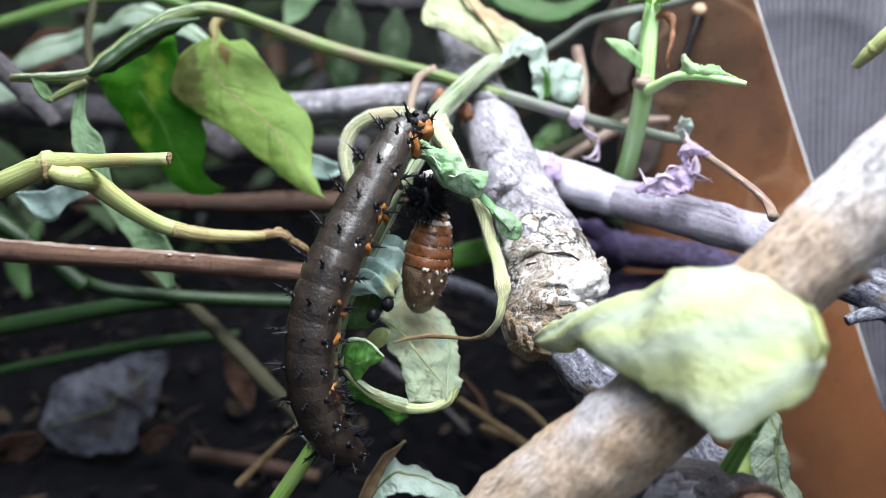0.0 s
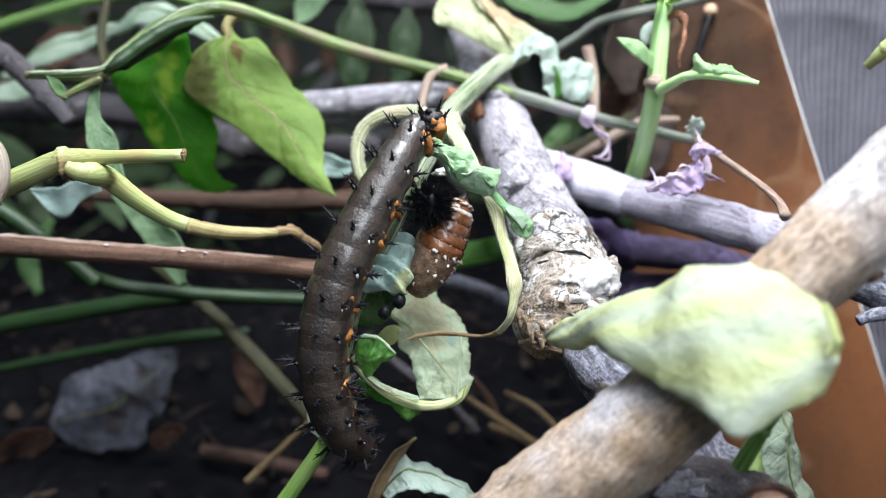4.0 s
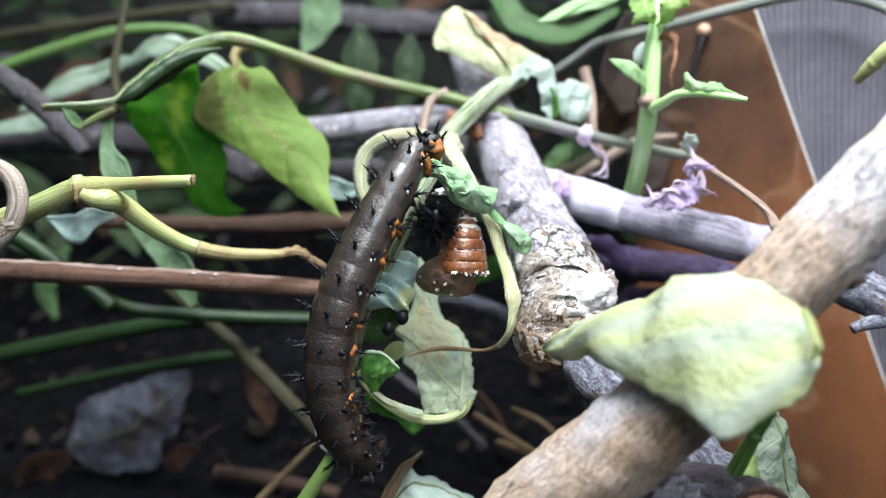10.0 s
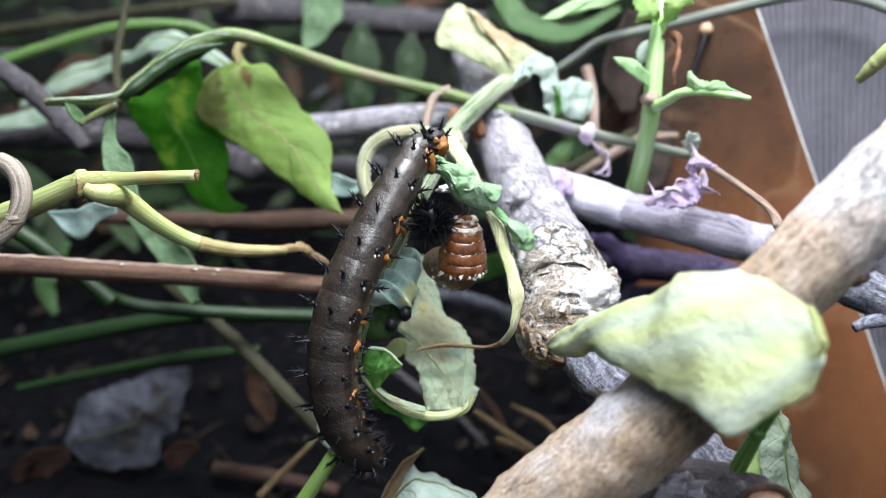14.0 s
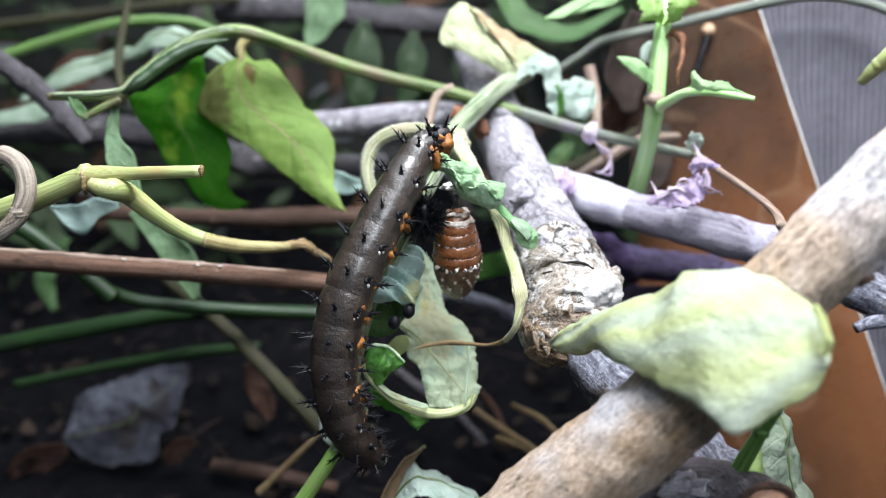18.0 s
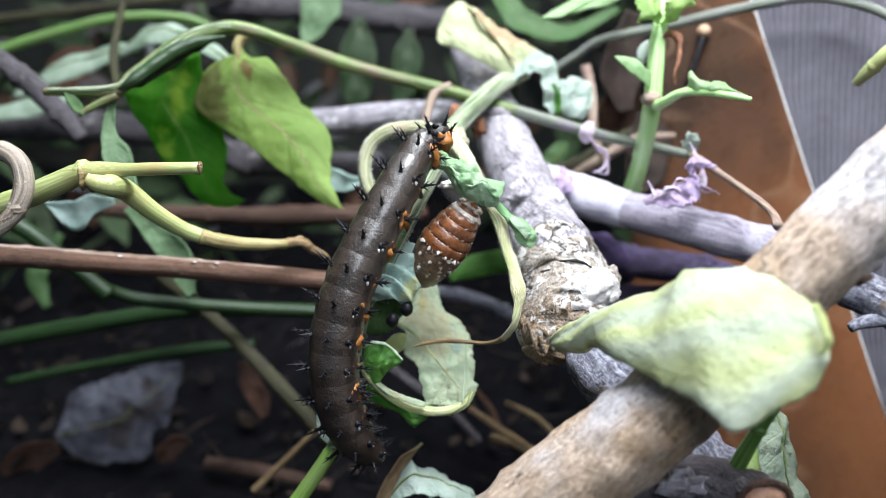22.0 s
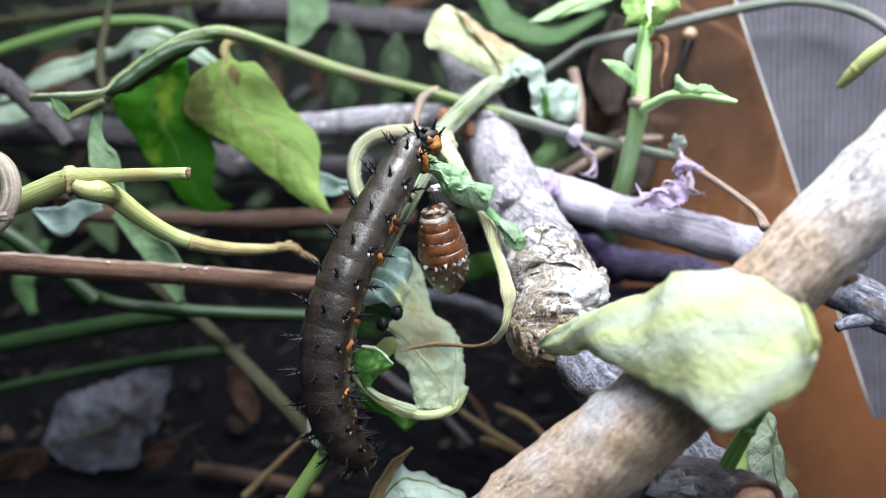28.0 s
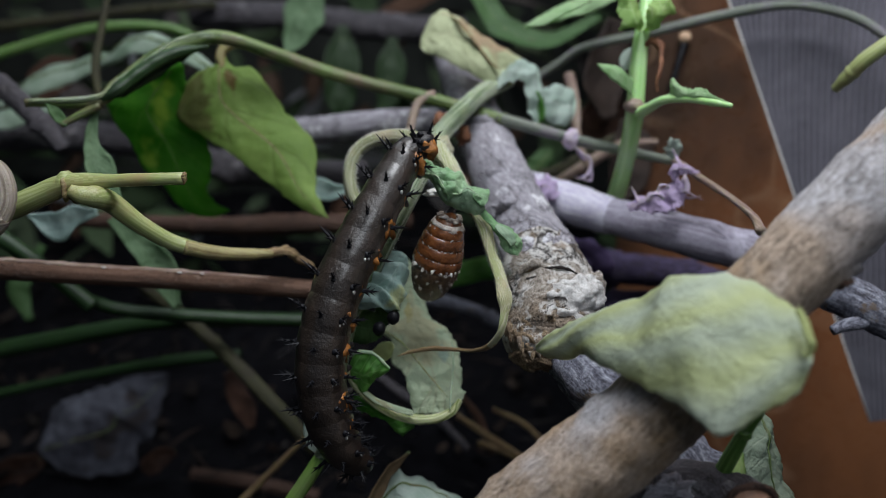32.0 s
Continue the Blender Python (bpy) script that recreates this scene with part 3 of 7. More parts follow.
def blade(rib, left, right, side, n=36, m=14, cup=0.0, wave=0.0, waves=5.0, crumple=0.0, grain=0.25, serrate=0.0, teeth=9, thick=0.22, fold=0.0, seed=0.0, pleat=0.0, folds=1.0):
    """A leaf blade along rib, left and right wide across side; cupped, waved, crumpled, toothed and of some thickness."""
    path, lw = spline(rib, n, left)
    _, rw = spline(rib, n, right)
    sides = [Vector(s) for s in side] if isinstance(side[0], (tuple, list)) else [Vector(side), Vector(side)]
    bm = bmesh.new()
    uvl = bm.loops.layers.uv.new("UVMap")
    rows = []
    MIDLINE.clear()
    for i in range(n):
        u = i / (n - 1)
        t = (path[min(i + 1, n - 1)] - path[max(i - 1, 0)]).normalized()
        k = min(int(u * (len(sides) - 1)), len(sides) - 2)
        w = u * (len(sides) - 1) - k
        s = sides[k].lerp(sides[k + 1], w)
        s = (s - t * s.dot(t)).normalized()
        nn = t.cross(s)
        row = []
        for j in range(m + 1):
            v = 2 * j / m - 1
            width = rw[i] if v > 0 else lw[i]
            edge = abs(v) ** 3
            width *= 1 + serrate * edge * (abs((u * teeth) % 1 - 0.5) * 2 - 0.5)
            ang = cup * abs(v)
            x = math.sin(ang) / cup if abs(cup) > 1e-3 else abs(v)
            h = (1 - math.cos(ang)) / cup if abs(cup) > 1e-3 else 0
            p = path[i] + s * math.copysign(x, v) * width + nn * (h * width + fold * abs(v) * width)
            p += nn * wave * edge * math.sin(u * waves * 6.28 + (1.3 if v > 0 else 0) + seed)
            p += nn * pleat * math.sin((u * 2.1 * folds - v * 0.9) * 7.0 + 1.5 * noise.noise(p * 0.12)) * (0.3 + 0.7 * u)
            if crumple:
                q = p * grain + Vector((seed, seed * 0.7, 0))
                p += nn * crumple * (noise.noise(q) + 0.5 * noise.noise(q * 2.3))
                p += s * crumple * 0.4 * noise.noise(q * 1.7 + Vector((9, 0, 0)))
            row.append(bm.verts.new(p))
        rows.append(row)
        MIDLINE.append(row[m // 2].co.copy())
    for i in range(n - 1):
        for j in range(m):
            f = bm.faces.new((rows[i][j], rows[i][j + 1], rows[i + 1][j + 1], rows[i + 1][j]))
            for l, (ii, jj) in zip(f.loops, ((i, j), (i, j + 1), (i + 1, j + 1), (i + 1, j))):
                l[uvl].uv = (ii / (n - 1), 2 * jj / m - 1)
    bmesh.ops.recalc_face_normals(bm, faces=bm.faces[:])
    bmesh.ops.solidify(bm, geom=bm.faces[:], thickness=thick)
    return bm


def evenly(pts, n):
    """n points at even steps along a smooth curve through pts."""
    fine = spline(pts, 160)
    run = [0.0]
    for a, b in zip(fine, fine[1:]):
        run.append(run[-1] + (b - a).length)
    out, k = [], 0
    for i in range(n):
        s = run[-1] * i / (n - 1)
        while k < 158 and run[k + 1] < s:
            k += 1
        w = (s - run[k]) / max(run[k + 1] - run[k], 1e-6)
        out.append(fine[k].lerp(fine[k + 1], min(max(w, 0), 1)))
    return out


def loft(upper, lower, n=60, m=24, bulge=0.0, crumple=0.0, grain=0.25, rag=0.0, thick=0.2, seed=0.0, pleat=0.0, folds=3.0, skew=0.6, lip=0.0):
    """A leaf blade between its two margins: domed by bulge towards the front, pleated, crumpled, ragged at the edge, the margins rolled by lip."""
    up, low = evenly(upper, n), evenly(lower, n)
    bm = bmesh.new()
    uvl = bm.loops.layers.uv.new("UVMap")
    faces, normals = [], []
    for i in range(n):
        t = up[min(i + 1, n - 1)] + low[min(i + 1, n - 1)] - up[max(i - 1, 0)] - low[max(i - 1, 0)]
        nn = t.cross(low[i] - up[i])
        normals.append(nn if nn.dot(Vector((0, -1, 0.35))) > 0 else -nn)
    MIDLINE.clear()
    for i in range(n):
        u = i / (n - 1)
        nn = sum((normals[k] for k in range(max(i - 4, 0), min(i + 5, n))), Vector()).normalized()
        s = low[i] - up[i]
        across = s.normalized() if s.length > 1e-4 else Vector((0, 0, -1))
        wide = min(s.length / 3.0, 1.0)
        front = []
        for j in range(m + 1):
            v = j / m
            p = up[i].lerp(low[i], v)
            side = abs(2 * v - 1)
            q = p * grain + Vector((seed, seed * 0.7, 0))
            p += nn * (bulge * math.sin(math.pi * v) * (0.35 + 0.65 * math.sin(math.pi * u)) - lip * side ** 6) * wide
            p += nn * pleat * wide * math.sin((u * folds + v * skew) * 6.283 + 2.2 * noise.noise(q * 0.7))
            if crumple:
                p += nn * crumple * wide * (noise.noise(q) + 0.5 * noise.noise(q * 2.3) + 0.25 * noise.noise(q * 5.1))
            if rag:
                p += across * rag * side ** 5 * wide * (noise.noise(q * 4.0) + 0.6 * noise.noise(q * 9.0)) * (1 if v > 0.5 else -1)
            front.append(p)
        MIDLINE.append(front[m // 2].copy())
        back = [p - nn * thick for p in front]
        faces.append([bm.verts.new(p) for p in front + back[::-1]])
    ring = 2 * m + 2
    for i in range(n - 1):
        for j in range(ring):
            k = (j + 1) % ring
            f = bm.faces.new((faces[i][j], faces[i][k], faces[i + 1][k], faces[i + 1][j]))
            for l, (ii, jj) in zip(f.loops, ((i, j), (i, k), (i + 1, k), (i + 1, j))):
                l[uvl].uv = (ii / (n - 1), 2 * (jj if jj <= m else 2 * m + 1 - jj) / m - 1)
    for row in (faces[0], faces[-1]):
        for j in range(m):
            bm.faces.new((row[j], row[j + 1], row[ring - 2 - j], row[ring - 1 - j]))
    return bm


def fuzz(pts, radii, count, long, seed):
    """Short fine hairs standing on a stalk through pts."""
    rnd = random.Random(seed)
    path, rad = spline(pts, 80, list(radii))
    frames = turn_frames(path)
    verts, faces = [], []
    for k in range(count):
        i, a = rnd.randrange(1, 79), rnd.uniform(0, 6.283)
        t, s, b = frames[i]
        q = s * math.cos(a) + b * math.sin(a)
        root = path[i] + t * rnd.uniform(-0.3, 0.3) + q * rad[i] * 0.9
        side = q.cross(t) * 0.035
        tip = root + (q + t * rnd.uniform(-0.5, 0.5)).normalized() * long * rnd.uniform(0.5, 1.2)
        n = len(verts)
        verts += [root + side, root - side * 0.5 + t * 0.03, root - side * 0.5 - t * 0.03, tip]
        faces += [(n, n + 1, n + 3), (n + 1, n + 2, n + 3), (n + 2, n, n + 3)]
    bm = bmesh.new()
    vs = [bm.verts.new(v) for v in verts]
    for f in faces:
        bm.faces.new([vs[i] for i in f])
    return bm


def ball(at, r, squash=(1, 1, 1), rough=0.0, rings=8, segs=12, seed=0.0):
    bm = bmesh.new()
    uvl = bm.loops.layers.uv.new("UVMap")
    bmesh.ops.create_uvsphere(bm, u_segments=segs, v_segments=rings, radius=1, calc_uvs=True)
    for f in bm.faces:
        for l in f.loops:
            l[uvl].uv = (l[uvl].uv.x * 6.28 * r, l[uvl].uv.y * 3.14 * r)
    for v in bm.verts:
        k = 1 + rough * noise.noise(v.co * 1.9 + Vector((seed, 0, 0)))
        v.co = Vector(at) + Vector((v.co.x * squash[0], v.co.y * squash[1], v.co.z * squash[2])) * r * k
    return bm


# ---- ground and enclosure ----
def ground():
    bm = bmesh.new()
    bmesh.ops.create_grid(bm, x_segments=150, y_segments=130, size=1)
    for v in bm.verts:
        x, y = v.co.x * 420, v.co.y * 330 + 200
        h = 9 * noise.noise(Vector((x, y, 0)) * 0.018) + 4 * noise.noise(Vector((x, y, 3)) * 0.07) + 2 * noise.noise(Vector((x, y, 7)) * 0.2)
        v.co = Vector((x, y, h - 4 - 9 * min(max((x - 25) / 25, 0), 1)))
    tagged(part("ground", bm, SOIL), "dark soil with bits of litter", "soil", kind="structure")


def litter():
    """Crumbs of dead leaf and stalk, thick on the soil."""
    rnd = random.Random(12)
    bm = bmesh.new()
    for k in range(1500):
        x, y = rnd.uniform(-150, 110), rnd.uniform(45, 330)
        if x > 30:
            continue
        h = 9 * noise.noise(Vector((x, y, 0)) * 0.018) + 4 * noise.noise(Vector((x, y, 3)) * 0.07) - 2
        long, wide = rnd.choice(((rnd.uniform(4, 14), rnd.uniform(0.4, 0.9)), (rnd.uniform(2, 6), rnd.uniform(1.2, 3.5))))
        a, tilt = rnd.uniform(0, 6.28), rnd.uniform(-0.5, 0.5)
        d = Vector((math.cos(a), math.sin(a), tilt)).normalized()
        s = d.cross(Vector((rnd.uniform(-0.6, 0.6), rnd.uniform(-0.6, 0.6), 1))).normalized()
        up = s.cross(d)
        c = Vector((x, y, h + abs(tilt) * long * 0.5 + 0.6))
        ring = []
        for i, (u, w) in enumerate(((-1, 0.3), (-0.4, 1), (0.3, 0.9), (1, 0.2))):
            p = c + d * u * long * 0.5 + up * rnd.uniform(-0.15, 0.15) * long * 0.4
            ring.append([bm.verts.new(p + s * w * wide * 0.5 * q + up * (0.25 * (q == 0)) * wide) for q in (-1, 0, 1)])
        for i in range(3):
            for q in range(2):
                bm.faces.new((ring[i][q], ring[i][q + 1], ring[i + 1][q + 1], ring[i + 1][q]))
    bmesh.ops.solidify(bm, geom=bm.faces[:], thickness=0.25)
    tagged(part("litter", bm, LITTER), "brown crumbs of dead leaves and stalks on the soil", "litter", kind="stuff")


def far_foliage():
    """Loose foliage and dead leaves in the dim back of the enclosure."""
    rnd = random.Random(31)
    bm = bmesh.new()
    for k in range(520):
        x, y = rnd.uniform(-230, 150), rnd.uniform(190, 390)
        z = rnd.uniform(4, 60 + (y - 150) * 0.45)
        if x > 20 and y < 200:
            continue
        size = rnd.uniform(9, 26)
        d = Vector((rnd.gauss(0, 1), rnd.gauss(0, 0.4), rnd.gauss(-0.3, 0.7))).normalized()
        s = d.cross(Vector((rnd.gauss(0, 0.6), -1, rnd.gauss(0.5, 0.5)))).normalized()
        up = s.cross(d)
        slim = rnd.choice((0.08, 0.3, 0.36, 0.42))
        ring = []
        for u, w in ((-1, 0.1), (-0.6, 0.75), (-0.1, 1), (0.4, 0.75), (1, 0.06)):
            p = Vector((x, y, z)) + d * u * size * 0.5 + up * size * (0.12 * u * u + rnd.uniform(-0.03, 0.03))
            ring.append([bm.verts.new(p + s * w * slim * size * 0.5 * q + up * 0.2 * abs(q) * w * slim * size) for q in (-1, 0, 1)])
        for i in range(4):
            for q in range(2):
                bm.faces.new((ring[i][q], ring[i][q + 1], ring[i + 1][q + 1], ring[i + 1][q]))
    bmesh.ops.solidify(bm, geom=bm.faces[:], thickness=0.3)
    tagged(part("foliage", bm, FOLIAGE), "dim green and brown foliage at the back of the enclosure", "foliage", kind="stuff")


def slab(name, corners, depth, material, label, kind="structure", category="wall"):
    """A slab with the front face given by four corners."""
    bm = bmesh.new()
    cs = [Vector(c) for c in corners]
    nrm = (cs[1] - cs[0]).cross(cs[3] - cs[0]).normalized() * depth
    fr, bk = [bm.verts.new(c) for c in cs], [bm.verts.new(c + nrm) for c in cs]
    bm.faces.new(fr), bm.faces.new(bk[::-1])
    for i in range(4):
        bm.faces.new((fr[i], fr[(i + 1) % 4], bk[(i + 1) % 4], bk[i]))
    ob = part(name, bm, material)
    for f in ob.data.polygons:
        f.use_smooth = False
    return tagged(ob, label, category, kind=kind)


def enclosure():
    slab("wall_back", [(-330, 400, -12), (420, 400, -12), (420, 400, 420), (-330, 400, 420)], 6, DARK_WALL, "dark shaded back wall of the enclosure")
    slab("wall_left", [(-330, -130, -12), (-330, 400, -12), (-330, 400, 420), (-330, -130, 420)], 6, DARK_WALL, "dark side wall added out of view")
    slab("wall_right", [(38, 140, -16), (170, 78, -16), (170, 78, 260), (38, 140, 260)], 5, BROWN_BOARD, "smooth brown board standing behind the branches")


def plastic_sheet():
    root = thing("plastic_sheet", (59.5, 117.9, 59.2), "grey ribbed translucent plastic sheet with a pale edge", "plastic sheet")
    a, b = Vector((45.1, 130.8, 99)), Vector((71.8, 106.7, 24.8))
    c, d = Vector((96.9, 89.2, 39)), Vector((85.9, 109.2, 100.6))
    bm = bmesh.new()
    n, m, slant = 480, 6, 0.55
    nrm = (d - a).cross(b - a).normalized()
    if nrm.y > 0:
        nrm = -nrm
    grids = []
    for deep in (0.0, -0.5):
        grid = []
        for i in range(n + 1):
            u = (1 + slant) * i / n
            row = []
            for j in range(m + 1):
                w = min(max(u - slant * j / m, 0), 1)
                row.append(bm.verts.new(a.lerp(d, w).lerp(b.lerp(c, w), j / m) + nrm * (deep + 0.17 * math.cos(u * 44 * 6.283) * min(w * 30, 1))))
            grid.append(row)
        grids.append(grid)
    for grid in grids:
        for i in range(n):
            for j in range(m):
                if slant * j / m <= (1 + slant) * (i + 1) / n and (1 + slant) * i / n - slant * (j + 1) / m <= 1:
                    bm.faces.new((grid[i][j], grid[i][j + 1], grid[i + 1][j + 1], grid[i + 1][j]))
    bmesh.ops.delete(bm, geom=[v for v in bm.verts if not v.link_faces], context="VERTS")
    part("sheet", bm, PLASTIC, root).visible_shadow = False
    part("edge_strip", tube([a, a.lerp(b, 0.5), b], [0.16, 0.16], 12, 8), WHITE_DOT, root, "pale shiny edge")


# ---- branches ----
def branches():
    root = thing("branch", (17.8, 58.3, 53.8), "thick tan and grey dead branch lying across", "branch")
    part("wood", tube([(44.1, 64.7, 80.0), (35.7, 60.9, 73.3), (29.0, 58.5, 67.4), (23.7, 57.9, 60.9), (18.2, 57.9, 54.1), (8.9, 58.3, 44.3), (0.8, 58.3, 34.5)], [3.75, 3.75, 3.5, 3.75, 4.05, 4.55, 4.9], 120, 40, 0.07, 0.4), BARK_LOG, root)
    part("knot", ball((31.2, 57.7, 68.3), 2.2, (1.3, 0.8, 0.9), 0.3, 16, 20, 2.0), BARK_LOG, root, "low rounded knot")
    part("scar", ball((32.3, 56.6, 67.2), 0.8, (1.4, 0.7, 0.8), 0.5, 12, 14, 5.0), BARK_UMBER, root, "dark sunken scar")
    root = thing("branch", (14.3, 80.2, 56.7), "pale lichen-covered branch with a cracked knot, leaning back", "branch")
    part("wood", tube([(3, 137.6, 84.3), (5.6, 126.7, 76.7), (8.8, 112.4, 68.2), (12.2, 97, 60.6), (14.1, 90.2, 57.4), (14.6, 87, 55.8)], [2.9, 3.4, 4.0, 4.4, 4.8, 4.6], 90, 36, 0.08, 0.4), BARK_WHITE, root)
    part("knot", tube([(13.2, 94.1, 58.7), (14.0, 89.9, 57.2), (14.6, 86.5, 55.3), (14.2, 83.3, 53.8), (13.1, 80.9, 52.0), (11.9, 79.2, 50.3), (11.2, 78.0, 48.9)], [3.6, 4.95, 5.4, 5.6, 5.1, 3.9, 1.2], 120, 48, 0.1, 0.5, seed=4.0), BARK_KNOT, root, "swollen cracked knot")
    part("bump", ball((18.8, 83.6, 56.4), 1.9, (1, 1, 1.1), 0.3, 14, 18), BARK_KNOT, root, "rough round bump")
    part("eye", ball((11.6, 83.7, 58.6), 1.15, (1.25, 0.7, 0.6), 0.3, 14, 18, 3.0), BARK_FIBRE, root, "tan wood bared in an eye-shaped scar")
    part("eyelid", tube([(9.8, 83.0, 57.8), (10.7, 83.2, 59.0), (11.9, 83.0, 59.7), (13.1, 82.4, 59.5)], [0.2, 0.5, 0.55, 0.25], 30, 10, 0.4, 1.2), BARK_KNOT, root, "raised bark lip")
    for line_of in ([(9.6, 82.7, 57.0), (10.9, 82.3, 57.9), (12.4, 81.7, 58.6), (13.3, 82.0, 59.2)], [(13.0, 82.2, 59.4), (14.4, 82.2, 59.5), (15.6, 82.2, 59.3), (17.0, 82.0, 58.6)]):
        part("crack", tube(line_of, [0.08, 0.17, 0.15, 0.05], 40, 8, 0.7, 1.6), CRACK, root, "thin dark crack")
    for at, r in (((16.9, 80.6, 56.6), 2.6), ((15.3, 79.6, 56.4), 2.4), ((17.8, 82.0, 57.2), 1.6), ((14.4, 80.5, 57.0), 1.6), ((14.6, 78.4, 54.9), 2.0)):
        part("lichen_crust", ball(at, r, (1.1, 0.62, 0.85), 0.5, 20, 26, r * 3.3), LICHEN, root, "whitish granular lichen crust")
    rnd = random.Random(17)
    for k in range(16):
        w = k / 15
        a = Vector((7.7, 77.2, 54.3)).lerp(Vector((11.3, 75.3, 51.4)), w) + Vector((rnd.uniform(-0.5, 0.5), rnd.uniform(-0.3, 0.3), rnd.uniform(-0.4, 0.6)))
        d = (Vector((0.05, -0.40, -0.91)) + Vector((rnd.uniform(-0.25, 0.3), rnd.uniform(-0.2, 0.2), 0))) * rnd.uniform(0.5, 1.1)
        part("splinter", tube([a - d * 0.8, a + d * 0.2, a + d * 0.8], [0.3, 0.22, 0.05], 12, 6, 0.2, 1.5), BARK_FIBRE if k % 3 else BARK_KNOT, root, "frayed brown splinter")
    part("lower_wood", tube([(15.6, 86.5, 52.0), (17.3, 75.2, 49.6), (21, 68.9, 47.6), (26.6, 65.2, 42.7)], [3.6, 3.5, 3.5, 3.5], 60, 28, 0.14, 0.6), BARK_MOTTLED, root, "mottled blue-grey lower wood")
    part("torn_end", tube([(13.0, 80.6, 52.0), (12.1, 79.3, 50.7), (11.3, 78.3, 49.5), (11.0, 77.7, 48.6)], [4.6, 3.9, 2.5, 0.6], 60, 44, 0.3, 0.9, seed=2.0), BARK_FIBRE, root, "torn fibrous brown end")
    for px, r in (((10.1, 94.6, 63.7), 1.3), ((9.1, 100.8, 66.4), 1.0), ((7.8, 111, 72.1), 1.1)):
        part("lichen", ball(px, r, (1.3, 0.4, 0.7), 0.9, 10, 14, r * 7), BARK_WHITE, root, "white lichen patch")
    root = thing("branch", (29.1, 104.1, 58.9), "violet-grey smooth branch lying behind the others", "branch")
    part("pale_end", tube([(8.2, 114, 63.6), (14.5, 109.3, 62.1), (21.3, 105.5, 60.8), (27.4, 102.3, 59.7)], [2.9, 3.0, 2.95, 2.6], 50, 24, 0.08, 0.4), BARK_VIOLET, root, "whitish lilac end")
    part("wood", tube([(24.6, 103.7, 60.2), (35, 97.7, 58.7), (42.3, 93.2, 57.8), (46.2, 88.9, 56.7)], [2.6, 2.78, 2.72, 2.5], 60, 24, 0.08, 0.4), BARK_SLATE, root)
    part("bare_end", tube([(45.4, 89.6, 57), (47.2, 86.5, 56.4), (50.1, 84, 55.2), (55.5, 81.1, 52.9)], [2.3, 2.55, 2.6, 2.6], 40, 24, 0.14, 0.6), BARK_MOTTLED, root, "dark weathered end")
    part("side_stub", tube([(47.2, 80.9, 52.2), (49.6, 81.1, 52.9), (55.5, 81.3, 53.5)], [0.6, 0.8, 1.0], 20, 14, 0.2, 0.8), BARK_MOTTLED, root, "short broken side stub")
    root = thing("branch", (-8, 130.2, 67.9), "pale grey branch with a broken rusty end", "branch")
    part("wood", tube([(-30.9, 137.8, 65.6), (-18.2, 134, 66.9), (-6.1, 130.4, 68.7), (5.1, 127.5, 69.3)], [2.3, 2.4, 2.5, 2.3], 40, 20, 0.08, 0.4), BARK_WHITE, root)
    part("broken_end", ball((1.9, 107.9, 72.1), 1.2, (1.0, 0.8, 1.1), 0.6, 14, 18, 5.0), RUST_BARK, root, "rusty broken end")
    part("rusty_flake", ball((5.0, 106.9, 70.6), 1.05, (0.8, 0.7, 1.3), 0.7, 14, 18, 9.0), RUST_BARK, root, "rusty flake of torn bark")
    for pts, rad, mat, label in (
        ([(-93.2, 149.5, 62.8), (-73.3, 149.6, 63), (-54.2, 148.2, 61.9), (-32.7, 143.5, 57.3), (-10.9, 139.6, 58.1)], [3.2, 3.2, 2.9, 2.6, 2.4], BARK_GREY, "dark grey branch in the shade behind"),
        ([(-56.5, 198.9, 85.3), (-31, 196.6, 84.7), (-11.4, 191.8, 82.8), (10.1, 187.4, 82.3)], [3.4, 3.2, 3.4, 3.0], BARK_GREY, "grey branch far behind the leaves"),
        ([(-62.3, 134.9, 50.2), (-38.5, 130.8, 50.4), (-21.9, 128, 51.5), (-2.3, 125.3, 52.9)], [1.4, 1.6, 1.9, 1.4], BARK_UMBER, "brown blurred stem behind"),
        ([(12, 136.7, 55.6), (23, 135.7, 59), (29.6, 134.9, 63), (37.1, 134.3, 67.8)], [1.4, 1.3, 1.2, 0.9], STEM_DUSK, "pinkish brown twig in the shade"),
        ([(-2.5, 130.6, 37), (7.6, 126.3, 36.5), (17.1, 121.1, 33.4)], [1.2, 1.3, 1.2], BARK_MOTTLED, "thin grey twig lying in the shade"),
        ([(21.9, 119.4, 47.8), (31.6, 117.2, 47.3), (40.6, 114, 47.3), (52.6, 108.2, 45.7)], [2.2, 2.6, 2.6, 2.4], BARK_DARK, "dark branch added for the dark violet patch"),
        ([(26.4, 120.1, 37), (36.7, 117, 40.3), (46.4, 112.7, 40.1)], [3.0, 3.2, 3.0], BARK_DARK, "dark branch added for the dark violet patch"),
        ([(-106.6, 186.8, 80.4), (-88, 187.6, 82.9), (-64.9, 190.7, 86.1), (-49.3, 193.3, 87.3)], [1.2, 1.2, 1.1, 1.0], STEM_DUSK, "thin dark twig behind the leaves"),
        ([(-71, 123.2, 78.7), (-65.4, 122.8, 74.4), (-60.6, 122.3, 69.6), (-57.4, 122, 65.4)], [1.6, 1.7, 1.6, 1.2], BARK_GREY, "short dark grey leaning twig"),
    ):
        root = thing("twig", pts[1], label, "twig")
        part("wood", tube(pts, rad, 40, 14, 0.1, 0.4), mat, root)
        mids = spline(pts, 11)
        for k in (3, 7):
            part("knot", ball(mids[k], rad[1] * 1.12, (1, 1, 1), 0.35, 8, 10, k * 1.7), mat, root)
